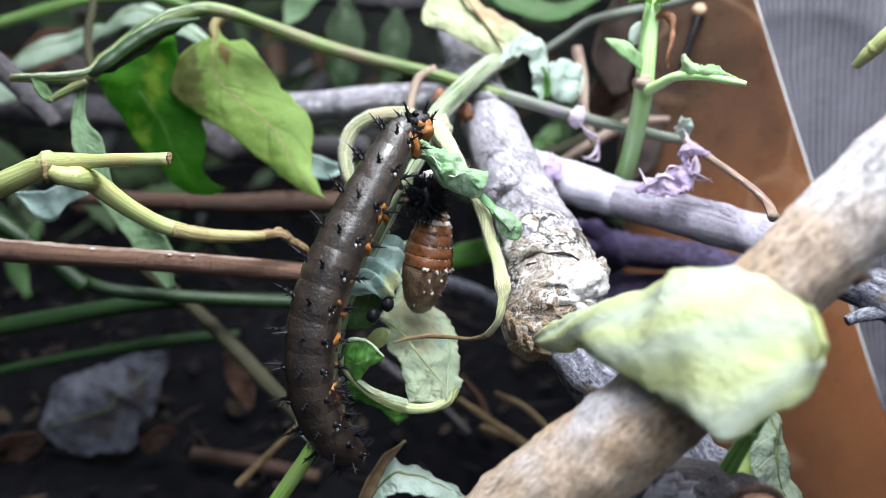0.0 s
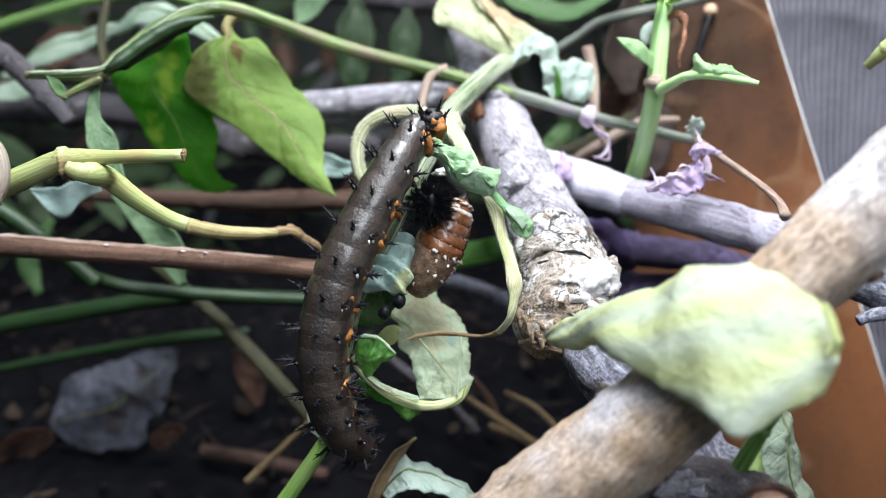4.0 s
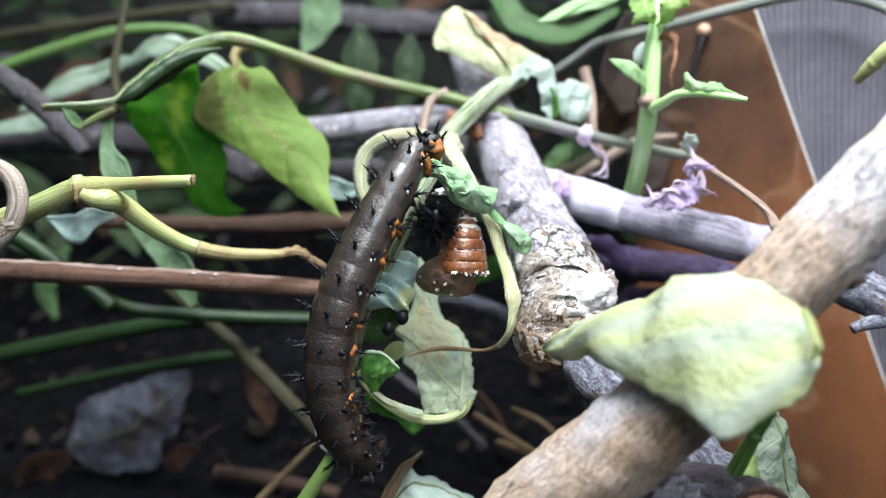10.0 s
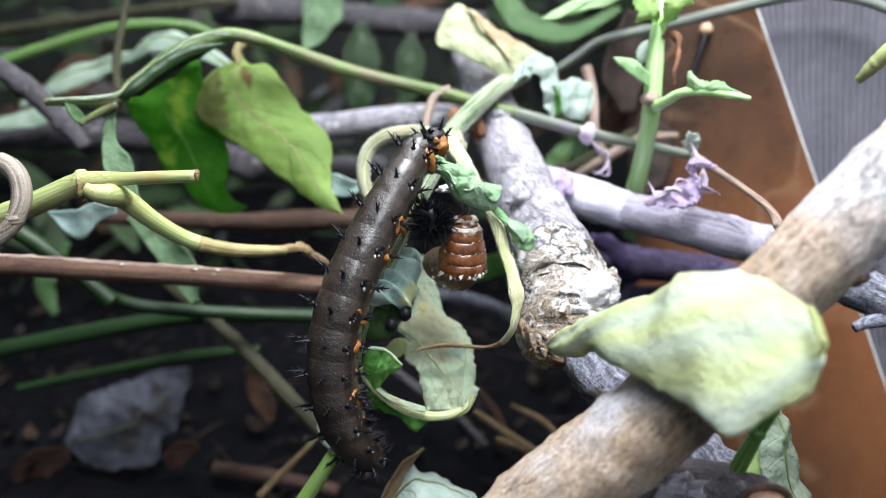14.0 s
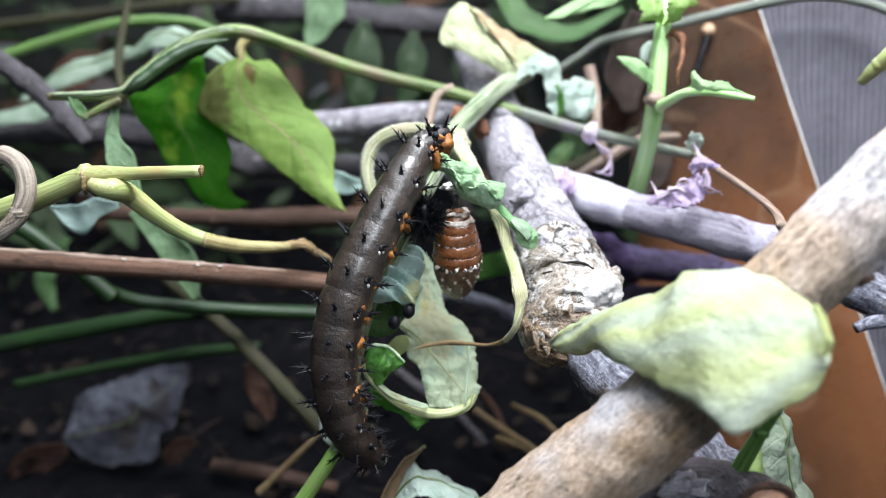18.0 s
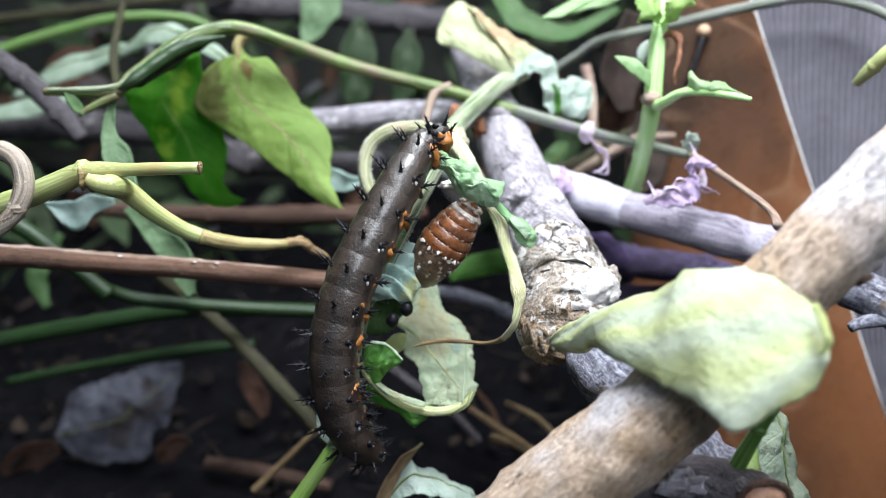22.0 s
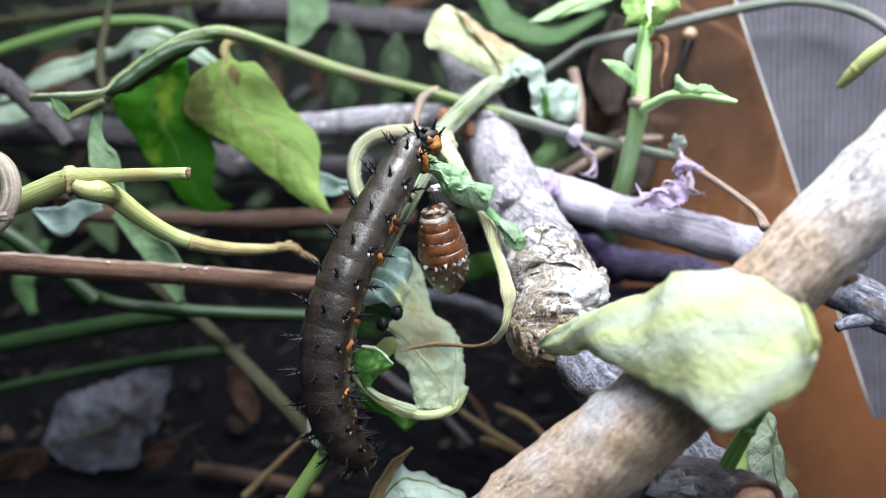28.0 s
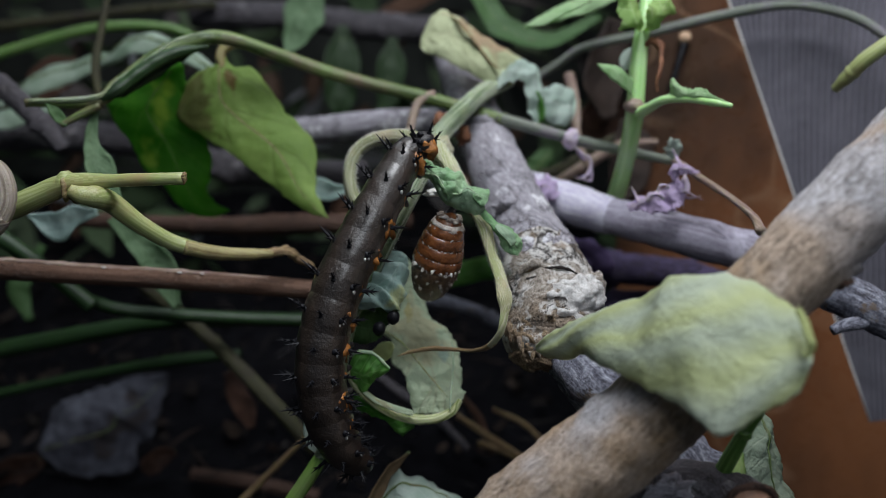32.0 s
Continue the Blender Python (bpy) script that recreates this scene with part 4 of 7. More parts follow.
    root = thing("stem", (-35.6, 94, 53.7), "straight reddish brown dry stem", "stem")
    part("stalk", tube([(-60.9, 92.6, 55.9), (-48.2, 92.8, 55), (-33.1, 93.1, 54), (-10.6, 93.5, 52.1)], [1.55, 1.5, 1.5, 1.4], 50, 16, 0.04, 0.3, 0.9), BARK_BROWN, root)
    part("lit_top_edge", tube([(-60.5, 92.4, 57.2), (-47.9, 92.6, 56.2), (-32.9, 92.8, 55.1), (-20.7, 93, 54.2)], [0.35, 0.42, 0.36, 0.2], 60, 8, 0.5, 0.9), STEM_PINK, root, "pale strip painting the lit top edge")
    for at in ((-28.8, 92.2, 55.1), (-31.6, 92.2, 55.2), (-40.9, 92.1, 55.9), (-16.3, 92.5, 53)):
        part("nick", ball(at, 0.17, (1.8, 0.8, 0.6), 0.4, 8, 10, 1.0), WHITE_DOT, root, "pale nick in the bark")
    root = thing("branch", (23, 60.1, 46.3), "short dark branch with a pink-brown cut end", "branch")
    part("wood", tube([(15, 61.6, 38.2), (19.5, 61.5, 42.8), (23.8, 60.6, 44.7), (27.2, 58.6, 45), (28.3, 57.2, 45.1)], [3.0, 3.2, 2.9, 2.6, 2.4], 50, 24, 0.12, 0.5), BARK_GREY, root)
    part("lichen", ball((21.1, 58.2, 46.5), 1.5, (1.3, 0.5, 0.8), 0.9, 12, 16, 4.0), BARK_WHITE, root, "white lichen patch")
    part("cut_end", ball((27.9, 56.3, 46.3), 1.95, (1.05, 0.45, 0.8), 0.15, 12, 18), CUT_WOOD, root, "pink-brown cut end")
    rim = [Vector((27.7, 55.9, 46.6)) + Vector((1.00, 0.00, 0.00)) * 2.2 * math.cos(k * 0.5236) + Vector((0.00, -0.12, -0.99)) * 1.75 * math.sin(k * 0.5236) for k in range(13)]
    part("bark_rim", tube(rim, [0.3, 0.3], 60, 10, 0.4, 0.9), BARK_UMBER, root, "dark bark rim")


# ---- vines and stems ----
def rod(name, pts, rad, mat, label, category="stem", n=50, segs=14, ridges=0.0, rough=0.03, flat=1.0):
    root = thing(name, pts[0], label, category)
    part("stalk", tube(pts, rad, n, segs, rough, 0.6, flat, ridges), mat, root)
    mids = spline(pts, 13)
    k = 4 + int(10 * rad[0]) % 5
    part("node", ball(mids[k], max(rad[1:-1]) * 1.02, (1, 1, 1), 0.15, 8, 10, k * 1.3), mat, root)
    return root


def stems():
    vine = thing("vine", (-27.1, 110.4, 83.1), "long olive vine arching across with hanging leaves", "vine")
    part("stalk", tube([(-51.6, 100.4, 75.2), (-43, 101, 75.4), (-40.5, 102.7, 77.4), (-36.3, 107, 80.8), (-32.2, 109.2, 82.7), (-27, 110.3, 82.9), (-13.3, 113, 78.1), (0.5, 114, 74.7), (10.7, 111.4, 72.2)], [0.5, 0.75, 0.9, 1.1, 0.95, 0.95, 0.95, 0.95, 0.9], 110, 14, 0.03, 0.6, 1.0, 0.07), STEM_VINE, vine)
    part("stalk_end", tube([(9.9, 111.6, 72.4), (20.7, 109.3, 69.8), (27.9, 108.6, 68.3), (34.4, 103.4, 67.7)], [0.9, 0.8, 0.7, 0.6], 50, 14, 0.05, 0.6, 1.0, 0.07), STEM_END, vine, "grey-violet drying end")
    part("sheath", blade([(-42.2, 101.4, 75.9), (-40.3, 102.3, 77.4), (-37.3, 105.3, 79.9), (-34.1, 107.5, 81.6), (-30.4, 108.9, 82.1)], [0.3, 0.7, 0.8, 0.6, 0.3], [0.4, 1.7, 2.2, 1.6, 0.4], (0.50, -0.36, -0.78), n=40, m=14, cup=0.8, wave=0.15, waves=4, crumple=0.25, grain=0.5), LEAF_DIM, vine, "folded green sheath, backlit shade in its colour")
    part("underside_shade", tube([(-43.2, 100.6, 75.3), (-40.4, 101.4, 76.8), (-37, 104.3, 79.6), (-33.8, 106.6, 81.3), (-30, 108.3, 82.1)], [0.3, 0.8, 0.9, 0.8, 0.3], 50, 14, 0.2, 0.8, 1.0, 0.12), STEM_DEEP, vine, "shade under the vine, built as a dark strip")
    part("rim_light_ridge", tube([(-50.9, 99.9, 75.5), (-42.7, 100.5, 76), (-40.3, 102.1, 78), (-36.3, 106.1, 81.3), (-33.8, 108.1, 82.9), (-29.8, 109.3, 83.5), (-25.7, 109.9, 83.1)], [0.3, 0.4, 0.3, 0.32, 0.4, 0.5, 0.25], 70, 10, 0.3, 0.9), STEM_GREY, vine, "pale strip painting the rim light on the vine")
    part("torn_leaf", blade([(-48.9, 100.2, 75), (-47.9, 99.8, 74.1), (-47, 99.5, 73.3), (-46.3, 99.2, 72.4)], [0.3, 0.7, 0.9, 0.2], [0.3, 0.8, 0.7, 0.2], (0.96, 0.12, -0.24), n=18, m=8, cup=0.6, crumple=0.4, grain=0.5), LEAF_SHADE, vine)
    part("side_shoot", tube([(-42.6, 100.9, 75), (-45, 100, 73.7), (-47, 99.1, 72.6)], [0.6, 0.5, 0.35], 20, 10), STEM_VINE, vine)
    part("dry_tip", tube([(33.8, 102.8, 68), (35.1, 96.2, 67.1), (37, 89.5, 65.8), (36.8, 83.1, 65.4), (36.4, 79.7, 64.6)], [0.5, 0.45, 0.4, 0.45, 0.6], 40, 10, 0.15, 1.0), STEM_PINK, vine, "dry pinkish tip")
    part("violet_node", ball((20.6, 108.9, 69.9), 1.2, (1, 0.9, 1.2), 0.4, 10, 14), STEM_VIOLET, vine, "violet swollen node")
    part("tendril", tube([(1, 114.1, 75.4), (-1.2, 113.4, 74.5), (-2.3, 112, 72), (-2.8, 110, 69)], [0.75, 0.7, 0.65, 0.6], 24, 10), STEM_PINK, vine, "pinkish tendril")
    root = thing("hairy_stem", (-2.9, 86.7, 66.8), "pale ridged hairy stem with curled leaf stalks", "stem")
    part("stalk", tube([(12.1, 119.5, 77.1), (7, 111.5, 75.3), (1.2, 98.8, 71.7), (-1.3, 90.4, 68.7), (-3.9, 86, 64.6), (-6.6, 83.8, 59.5), (-9.7, 82.2, 53.1), (-11.3, 80.3, 45.4), (-12.1, 78.7, 38.8), (-12.8, 78.5, 37.2)], [1.35, 1.3, 1.25, 1.2, 1.2, 1.2, 1.15, 1.1, 0.9], 110, 18, 0.03, 0.6, 1.0, 0.08, ), STEM_GREY, root)
    part("fresh_base", tube([(-12.1, 78.7, 38.4), (-13.3, 78.5, 36.3), (-15.3, 77.9, 33.2), (-19.2, 77.1, 27.4)], [0.6, 0.85, 0.9, 0.95], 30, 14, 0.03, 0.6, 1.0, 0.06), STEM_FRESH, root, "fresh yellow-green base")
    part("joint", ball((0.9, 93.2, 70.5), 2.0, (1, 0.8, 1.1), 0.3, 12, 16), STEM_PALE, root, "swollen pale joint")
    part("leaf_stalk", tube([(0.9, 92.1, 71.5), (1.7, 90.2, 70.5), (2.7, 88.2, 69.3), (4.0, 86.5, 67.2), (5.1, 84.8, 65.4), (6.0, 83.1, 63.7), (6.8, 81.3, 61.2), (7.5, 79.1, 59.3), (7.8, 77.0, 57.8), (7.7, 75.8, 56.3), (7.3, 75.3, 54.4), (6.5, 76.8, 52.2)], [1.1, 1.05, 0.95, 0.8, 0.75, 0.85, 0.72, 0.75, 0.95, 0.5, 0.42, 0.4], 90, 16, 0.1, 1.0, 0.75, 0.08), STEM_LOOP, root, "long curved leaf stalk")
    part("dry_tip", tube([(6.8, 76.4, 52.7), (5.9, 78.1, 51.2), (4.5, 79.7, 50.2), (2.8, 81.3, 49.6), (0.2, 82, 49.4), (-2.1, 82.3, 48.9), (-3.9, 82.1, 48.4)], [0.42, 0.34, 0.24, 0.3, 0.36, 0.28, 0.1], 60, 10, 0.3, 1.4, 0.8), STEM_DRY, root, "withered brown tip")
    part("curled_stalk", tube([(0.4, 95.4, 71), (-3.1, 96.8, 72), (-6.7, 96.7, 71.7), (-9.2, 96.2, 70.2), (-10.1, 94.9, 67.7), (-9.5, 93.4, 64.8), (-7.3, 91.6, 62.4)], [0.9, 0.88, 0.85, 0.85, 0.82, 0.8, 0.7], 60, 14, 0.03, 0.6, 1.0, 0.08), STEM_PALE, root, "stalk curled into a loop")
    part("hairs", fuzz([(12.1, 119.5, 77.1), (7, 111.5, 75.3), (1.2, 98.8, 71.7), (-1.3, 90.4, 68.7), (-3.9, 86, 64.6), (-6.1, 83.3, 59.6)], [1.35, 1.2, 1.2], 700, 0.35, 1), HAIR, root, "fine white hairs")
    part("hairs", fuzz([(0.9, 92.1, 71.5), (1.7, 90.2, 70.5), (2.7, 88.2, 69.3), (4.0, 86.5, 67.2), (5.1, 84.8, 65.4), (6.0, 83.1, 63.7), (6.8, 81.3, 61.2), (7.5, 79.1, 59.3), (7.8, 77.0, 57.8)], [1.1, 0.8, 0.8], 600, 0.22, 2), HAIR, root, "fine white hairs")
    part("hairs", fuzz([(0.4, 95.4, 71), (-3.1, 96.8, 72), (-6.7, 96.7, 71.7), (-9.2, 96.2, 70.2), (-10.1, 94.9, 67.7), (-9.5, 93.4, 64.8)], [1.0, 1.0, 0.9], 700, 0.28, 3), HAIR, root, "fine white hairs")
    plant = thing("seedling", (26.1, 98.4, 63.9), "upright fresh green seedling with toothed leaves", "plant")
    part("stalk", tube([(28.1, 112.0, 57.3), (28.0, 110.7, 59.8), (28.2, 108.7, 63.4), (28.0, 105.3, 69.0), (27.7, 102.7, 74.1), (27.8, 103.2, 78.8), (28.2, 104.6, 83.1), (28.8, 105.7, 86.7), (30.0, 109.7, 92.5)], [1.3, 1.3, 1.25, 1.2, 1.2, 1.15, 1.05, 0.95, 0.8], 70, 16, 0.03, 0.5, 1.0, 0.05), STEM_GREEN, plant)
    part("node", ball((27.2, 101.6, 75.6), 1.35, (1, 1, 0.7), 0.2, 10, 14), STEM_PINK, plant, "pale pinkish joint")
    part("side_stalk", tube([(27.7, 100.8, 74.7), (28.5, 98.6, 75.8), (29.6, 96.4, 77), (31.7, 94, 77.4), (33.6, 91.6, 77.3), (35.5, 89.8, 77.1)], [0.75, 0.65, 0.55, 0.5, 0.45, 0.3], 40, 12), STEM_GREEN, plant)
    part("leaf", loft([(29.2, 97.2, 76.7), (30.2, 96.7, 78.1), (30.1, 96.4, 79.8), (31, 95.2, 78.9), (31.6, 94, 78.6), (32.7, 92.8, 78.8), (33.7, 91.4, 78.1), (35.3, 89.9, 77.4)], [(29.1, 96.1, 76.6), (30.4, 95.2, 77.1), (31.2, 94.2, 77.3), (32.1, 93.1, 77.4), (33.1, 92, 77.3), (34.3, 90.9, 77.2), (35.4, 89.8, 77.1)], n=60, m=14, bulge=0.5, crumple=0.35, grain=0.6, rag=0.5), LEAF_SPRIG, plant)
    part("leaf", loft([(21.5, 99.9, 81.1), (23.1, 100.6, 81), (24.7, 101.2, 80.6), (25.9, 101.7, 79.8), (26.9, 102.2, 78.8)], [(21.6, 99.8, 80.9), (22.7, 99.5, 79.9), (24.1, 99.6, 78.8), (25.5, 100.2, 77.9), (26.7, 101.1, 77.1)], n=36, m=14, bulge=0.6, crumple=0.25, grain=0.6, rag=0.15), LEAF_SPRIG, plant)
    part("leaf", loft([(26, 105.9, 80.5), (26.3, 107, 81.8), (27.6, 108, 82.7), (28.7, 108.5, 82.3)], [(26.6, 105.7, 79.9), (27.6, 106.4, 80.1), (28.4, 107.3, 80.8), (28.9, 108.4, 81.9)], n=24, m=10, bulge=0.6, crumple=0.2, grain=0.5), LEAF_MINT, plant)
    part("leaf", loft([(27.9, 104.2, 85), (26, 102.8, 85.7), (24.5, 101.6, 85.3), (24.5, 101.7, 86.8), (24, 102.7, 88.5), (25.1, 105.1, 90.9)], [(27.7, 103.2, 85.2), (27.6, 102.2, 86), (27.3, 102, 87.3), (26.9, 102.6, 88.5), (26.7, 103.8, 89.6), (25.6, 105.1, 91)], n=50, m=18, bulge=1.0, crumple=0.5, grain=0.45, rag=0.6, pleat=0.2), LEAF_TOP, plant)
    part("leaf", loft([(28.1, 104.1, 84.9), (28.1, 102.3, 85.8), (27.9, 101.7, 87.2), (28.6, 102.2, 88.7), (30.1, 105, 91)], [(28.3, 104.1, 84.9), (29.8, 103, 85.5), (30, 102.1, 86.5), (31.4, 102.2, 87.6), (31.5, 103.6, 89.4), (30.6, 105, 91.1)], n=50, m=18, bulge=1.0, crumple=0.5, grain=0.45, rag=0.6, pleat=0.2), LEAF_TOP, plant)
    part("leaf", loft([(13.1, 104.8, 85.6), (14.6, 105.8, 86.5), (16.3, 106.9, 87.5), (18.3, 107.9, 88.4), (21.5, 108.9, 89.5)], [(13.2, 104.7, 85.5), (15.1, 105.1, 85.6), (16.8, 105.7, 86.5), (18.9, 106.5, 87.4), (21.6, 107.7, 88.9)], n=36, m=12, bulge=0.5, crumple=0.3, grain=0.5, rag=0.25), LEAF_SPRIG, plant)
    part("dry_sheath", tube([(28.6, 103.6, 83.3), (29.3, 103.2, 83.9), (30.1, 102.5, 83.4), (30.2, 101.5, 82), (29.8, 100.4, 80.2), (29.5, 100.2, 78.8), (29.7, 100.1, 77.6)], [0.25, 0.5, 0.55, 0.32, 0.3, 0.25, 0.12], 40, 8, 0.5, 1.0), RUST_BARK, plant, "dry orange-brown sheath")
    rod("stem", [(18.9, 130.9, 76.8), (22.1, 130.6, 78.9), (26.3, 129.4, 81.7), (35.6, 127, 84.1), (47, 122.8, 87.3), (55.4, 119.1, 88.8), (62.3, 114.3, 87.1), (66.8, 110, 83.5)], [0.65, 0.7, 0.75, 0.8, 0.8, 0.75, 0.7, 0.7], STEM_END, "long grey-green stem arching behind the seedling")
    twig = thing("cut_twig", (-39.2, 82, 68.6), "yellow-green cut twig with a withered side shoot", "twig")
    part("stalk", tube([(-52.8, 81.5, 63.9), (-46.3, 81.7, 66), (-41.7, 81.8, 68), (-39, 81.6, 69), (-33.3, 81.3, 69.5), (-26.6, 80.7, 69.9)], [1.3, 1.3, 1.25, 1.15, 0.72, 0.68], 60, 16, 0.04), STEM_YELLOW, twig)
    part("cut_end", ball((-26.5, 80.7, 70), 0.62, (0.4, 1, 1), 0.6), STEM_DRY, twig, "brown cut end")
    part("node", ball((-39.5, 81.8, 69.1), 1.3, (0.8, 1, 1), 0.3), STEM_YELLOW, twig)
    part("side_shoot", tube([(-38.2, 79.5, 68.8), (-37, 79.8, 68.2), (-35.9, 80.7, 67.8), (-35.6, 83.4, 66.5), (-33, 84.6, 63.6), (-30.4, 85.9, 61.3), (-27.7, 86.6, 60.1)], [0.7, 1.0, 1.25, 1.2, 1.05, 0.95, 0.9], 60, 14, 0.05), STEM_YELLOW, twig)
    part("browned_stretch", tube([(-28.6, 85.7, 60.6), (-26, 87.5, 59.4), (-23.1, 89.3, 58.6), (-19.7, 91.2, 58.1)], [0.9, 0.88, 0.78, 0.6], 40, 14, 0.1, 1.0), STEM_TAN, twig, "browning stretch")
    part("collar", ball((-39.2, 81, 68.6), 1.05, (0.45, 0.9, 1.15), 0.5, 10, 14, 3.0), STEM_TAN, twig, "brown scarred collar")
    for at, r in (((-39.9, 81.6, 69.4), 0.5), ((-38.1, 80.6, 67.7), 0.55), ((-38.7, 80.7, 68.3), 0.35)):
        part("scar", ball(at, r, (1, 0.8, 1), 0.8, 8, 10, r * 9), STEM_DRY, twig, "small brown scar")
    part("withered_tip", tube([(-20.2, 91.2, 58.1), (-18.1, 92.3, 58.1), (-17, 93, 57), (-15.4, 93.2, 56), (-14.6, 93.4, 55.1)], [0.62, 0.6, 0.55, 0.5, 0.2], 30, 10, 0.5, 1.4), STEM_DRY, twig, "withered brown tip")
    part("wisp", tube([(-18.4, 92.8, 57.8), (-17.8, 92.8, 58.2), (-17.1, 92.8, 58.1), (-17.2, 92.7, 57.4)], [0.16, 0.14, 0.1, 0.05], 20, 6), STEM_DRY, twig, "curled dry wisp")
    rod("curled_stalk", [(-45.3, 74.7, 72), (-43.6, 74.4, 72.7), (-41.8, 73.6, 71.7), (-41.3, 72.9, 69.6), (-41.9, 72.2, 67.5), (-43.3, 71.7, 65.9), (-45.3, 71.8, 64.7)], [0.9, 0.95, 0.95, 0.95, 0.9, 0.8, 0.7], STEM_RING, "pale brown stalk curled into a ring", "stalk", 40, 14, 0.06)
    rod("stalk", [(54.2, 101.9, 78), (54.9, 100.4, 79.9), (56.3, 99.1, 82.3), (60.6, 98.2, 86)], [0.6, 0.9, 1.0, 1.0], STEM_YELLOW, "yellow-green stalk with a cut end", "stalk", 24)
    for pts, rad, mat, label in (
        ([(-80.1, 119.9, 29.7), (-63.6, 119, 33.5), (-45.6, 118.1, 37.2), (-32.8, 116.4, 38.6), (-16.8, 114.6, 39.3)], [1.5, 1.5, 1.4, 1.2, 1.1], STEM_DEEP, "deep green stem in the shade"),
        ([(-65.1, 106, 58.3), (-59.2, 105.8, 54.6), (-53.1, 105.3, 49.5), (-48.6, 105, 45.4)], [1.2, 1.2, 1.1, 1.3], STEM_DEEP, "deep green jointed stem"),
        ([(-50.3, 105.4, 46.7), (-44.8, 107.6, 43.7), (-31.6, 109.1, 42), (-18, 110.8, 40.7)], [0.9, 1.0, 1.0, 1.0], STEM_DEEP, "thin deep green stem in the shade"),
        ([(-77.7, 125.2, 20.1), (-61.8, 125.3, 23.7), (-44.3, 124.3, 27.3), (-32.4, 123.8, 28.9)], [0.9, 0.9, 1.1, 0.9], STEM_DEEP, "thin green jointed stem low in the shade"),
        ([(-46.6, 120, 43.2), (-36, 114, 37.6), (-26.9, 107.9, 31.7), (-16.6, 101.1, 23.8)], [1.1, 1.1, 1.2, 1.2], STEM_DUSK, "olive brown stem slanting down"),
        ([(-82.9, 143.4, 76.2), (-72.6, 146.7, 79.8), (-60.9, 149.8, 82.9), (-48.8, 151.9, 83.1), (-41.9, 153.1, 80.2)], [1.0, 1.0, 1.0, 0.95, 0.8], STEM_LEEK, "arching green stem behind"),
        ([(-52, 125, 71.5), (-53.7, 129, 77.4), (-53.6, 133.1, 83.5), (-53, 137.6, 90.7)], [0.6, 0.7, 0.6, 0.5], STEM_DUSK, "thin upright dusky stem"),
        ([(40.1, 62.6, 41.3), (25.8, 61, 42.9), (26.8, 59.7, 48.4), (28, 59, 52.8), (29.1, 58.1, 56.6)][1:], [0.85, 0.75, 0.6, 0.5], STEM_LEEK, "green stalk under the fallen leaf"),
        ([(5.4, 115.1, 21.5), (10.9, 112.2, 19), (18.2, 109, 15.6)], [0.5, 0.6, 0.5], STEM_DRY, "thin dry tan stalk on the soil"),
        ([(9.3, 115.4, 15.9), (14.9, 113, 15.1), (21.3, 109.8, 11.8)], [0.6, 0.7, 0.6], STEM_DRY, "thin dry tan stalk on the soil"),
        ([(11.8, 117.2, 21.4), (16.8, 114.6, 20.1), (21.8, 111.3, 16.3)], [0.4, 0.5, 0.4], STEM_DRY, "thin dry tan stalk on the soil"),
        ([(6, 119.8, 23.2), (9.4, 117.6, 19.5), (11.8, 114.8, 14)], [0.5, 0.7, 0.5], BARK_BROWN, "thin brown stick on the soil"),
        ([(-7.9, 115.4, 28.8), (-4.1, 113.6, 26.6), (1.5, 111.5, 23.6), (7, 109, 18.8)], [0.8, 0.9, 0.8, 0.6], BARK_GREY, "thin grey stick behind the eaten leaf"),
        ([(-28.2, 100.4, 15.3), (-23.4, 100.1, 20.6), (-18, 99.9, 26.5)], [0.6, 0.5, 0.4], STEM_DRY, "thin brown dry stalk by the stem"),
        ([(-44.6, 129.4, 0.8), (-33.1, 127.1, 0.4), (-19.8, 124.6, -1)], [1.3, 1.4, 1.2], BARK_UMBER, "brown stick lying on the soil"),
        ([(22.8, 124.9, 77.7), (23.5, 122.5, 73.6), (23.9, 119.6, 67.8), (25.7, 118.3, 63.6)], [0.9, 0.9, 0.7, 0.6], STEM_PINK, "pinkish dry stalk hanging behind"),
        ([(21.3, 130.8, 57), (26.4, 128.1, 61.6), (32.6, 127.3, 65.6), (38.6, 125.6, 66.8)], [0.9, 1.0, 0.9, 0.5], STEM_PINK, "pinkish dry twig behind the vine"),
    ):
        rod("stem", pts, rad, mat, label)
    for pts in ([(27.1, 95.2, 64), (29, 94.6, 65.2), (31.1, 94.4, 64.5), (32.2, 94.9, 66.2), (33.6, 96.7, 68.4)],
                [(25.7, 95, 63.1), (28.1, 94.9, 64.4), (30.1, 94.8, 65.9), (32.6, 94.7, 65.6), (35.1, 94.4, 64.5)],
                [(27, 97.6, 64.9), (27.5, 95.2, 63.8), (28.9, 95.5, 64.6), (30.7, 95.2, 63.8), (32.9, 95.3, 64.3)],
                [(14.9, 110.1, 64.5), (16.3, 107.7, 63.5), (17.3, 107, 64.5), (18.5, 106.5, 63.2), (16.5, 106.3, 62.4)],
                [(20.3, 107.2, 69.9), (21.6, 107.1, 68.2), (23.4, 107.8, 67), (23, 107.2, 65.1), (21.4, 106.9, 64.3)],
                [(32.8, 100.2, 69.6), (33.2, 97.6, 67.9), (33.6, 95.9, 66), (32.5, 95.2, 64)]):
        root = thing("withered_tendril", pts[0], "violet-grey withered curled tendril", "tendril")
        part("strand", tube(pts, [0.15, 0.34, 0.26, 0.34, 0.1], 50, 10, 0.6, 1.4, 0.6), STEM_VIOLET, root)
        off = Vector((0.6, 0.3, -0.9))
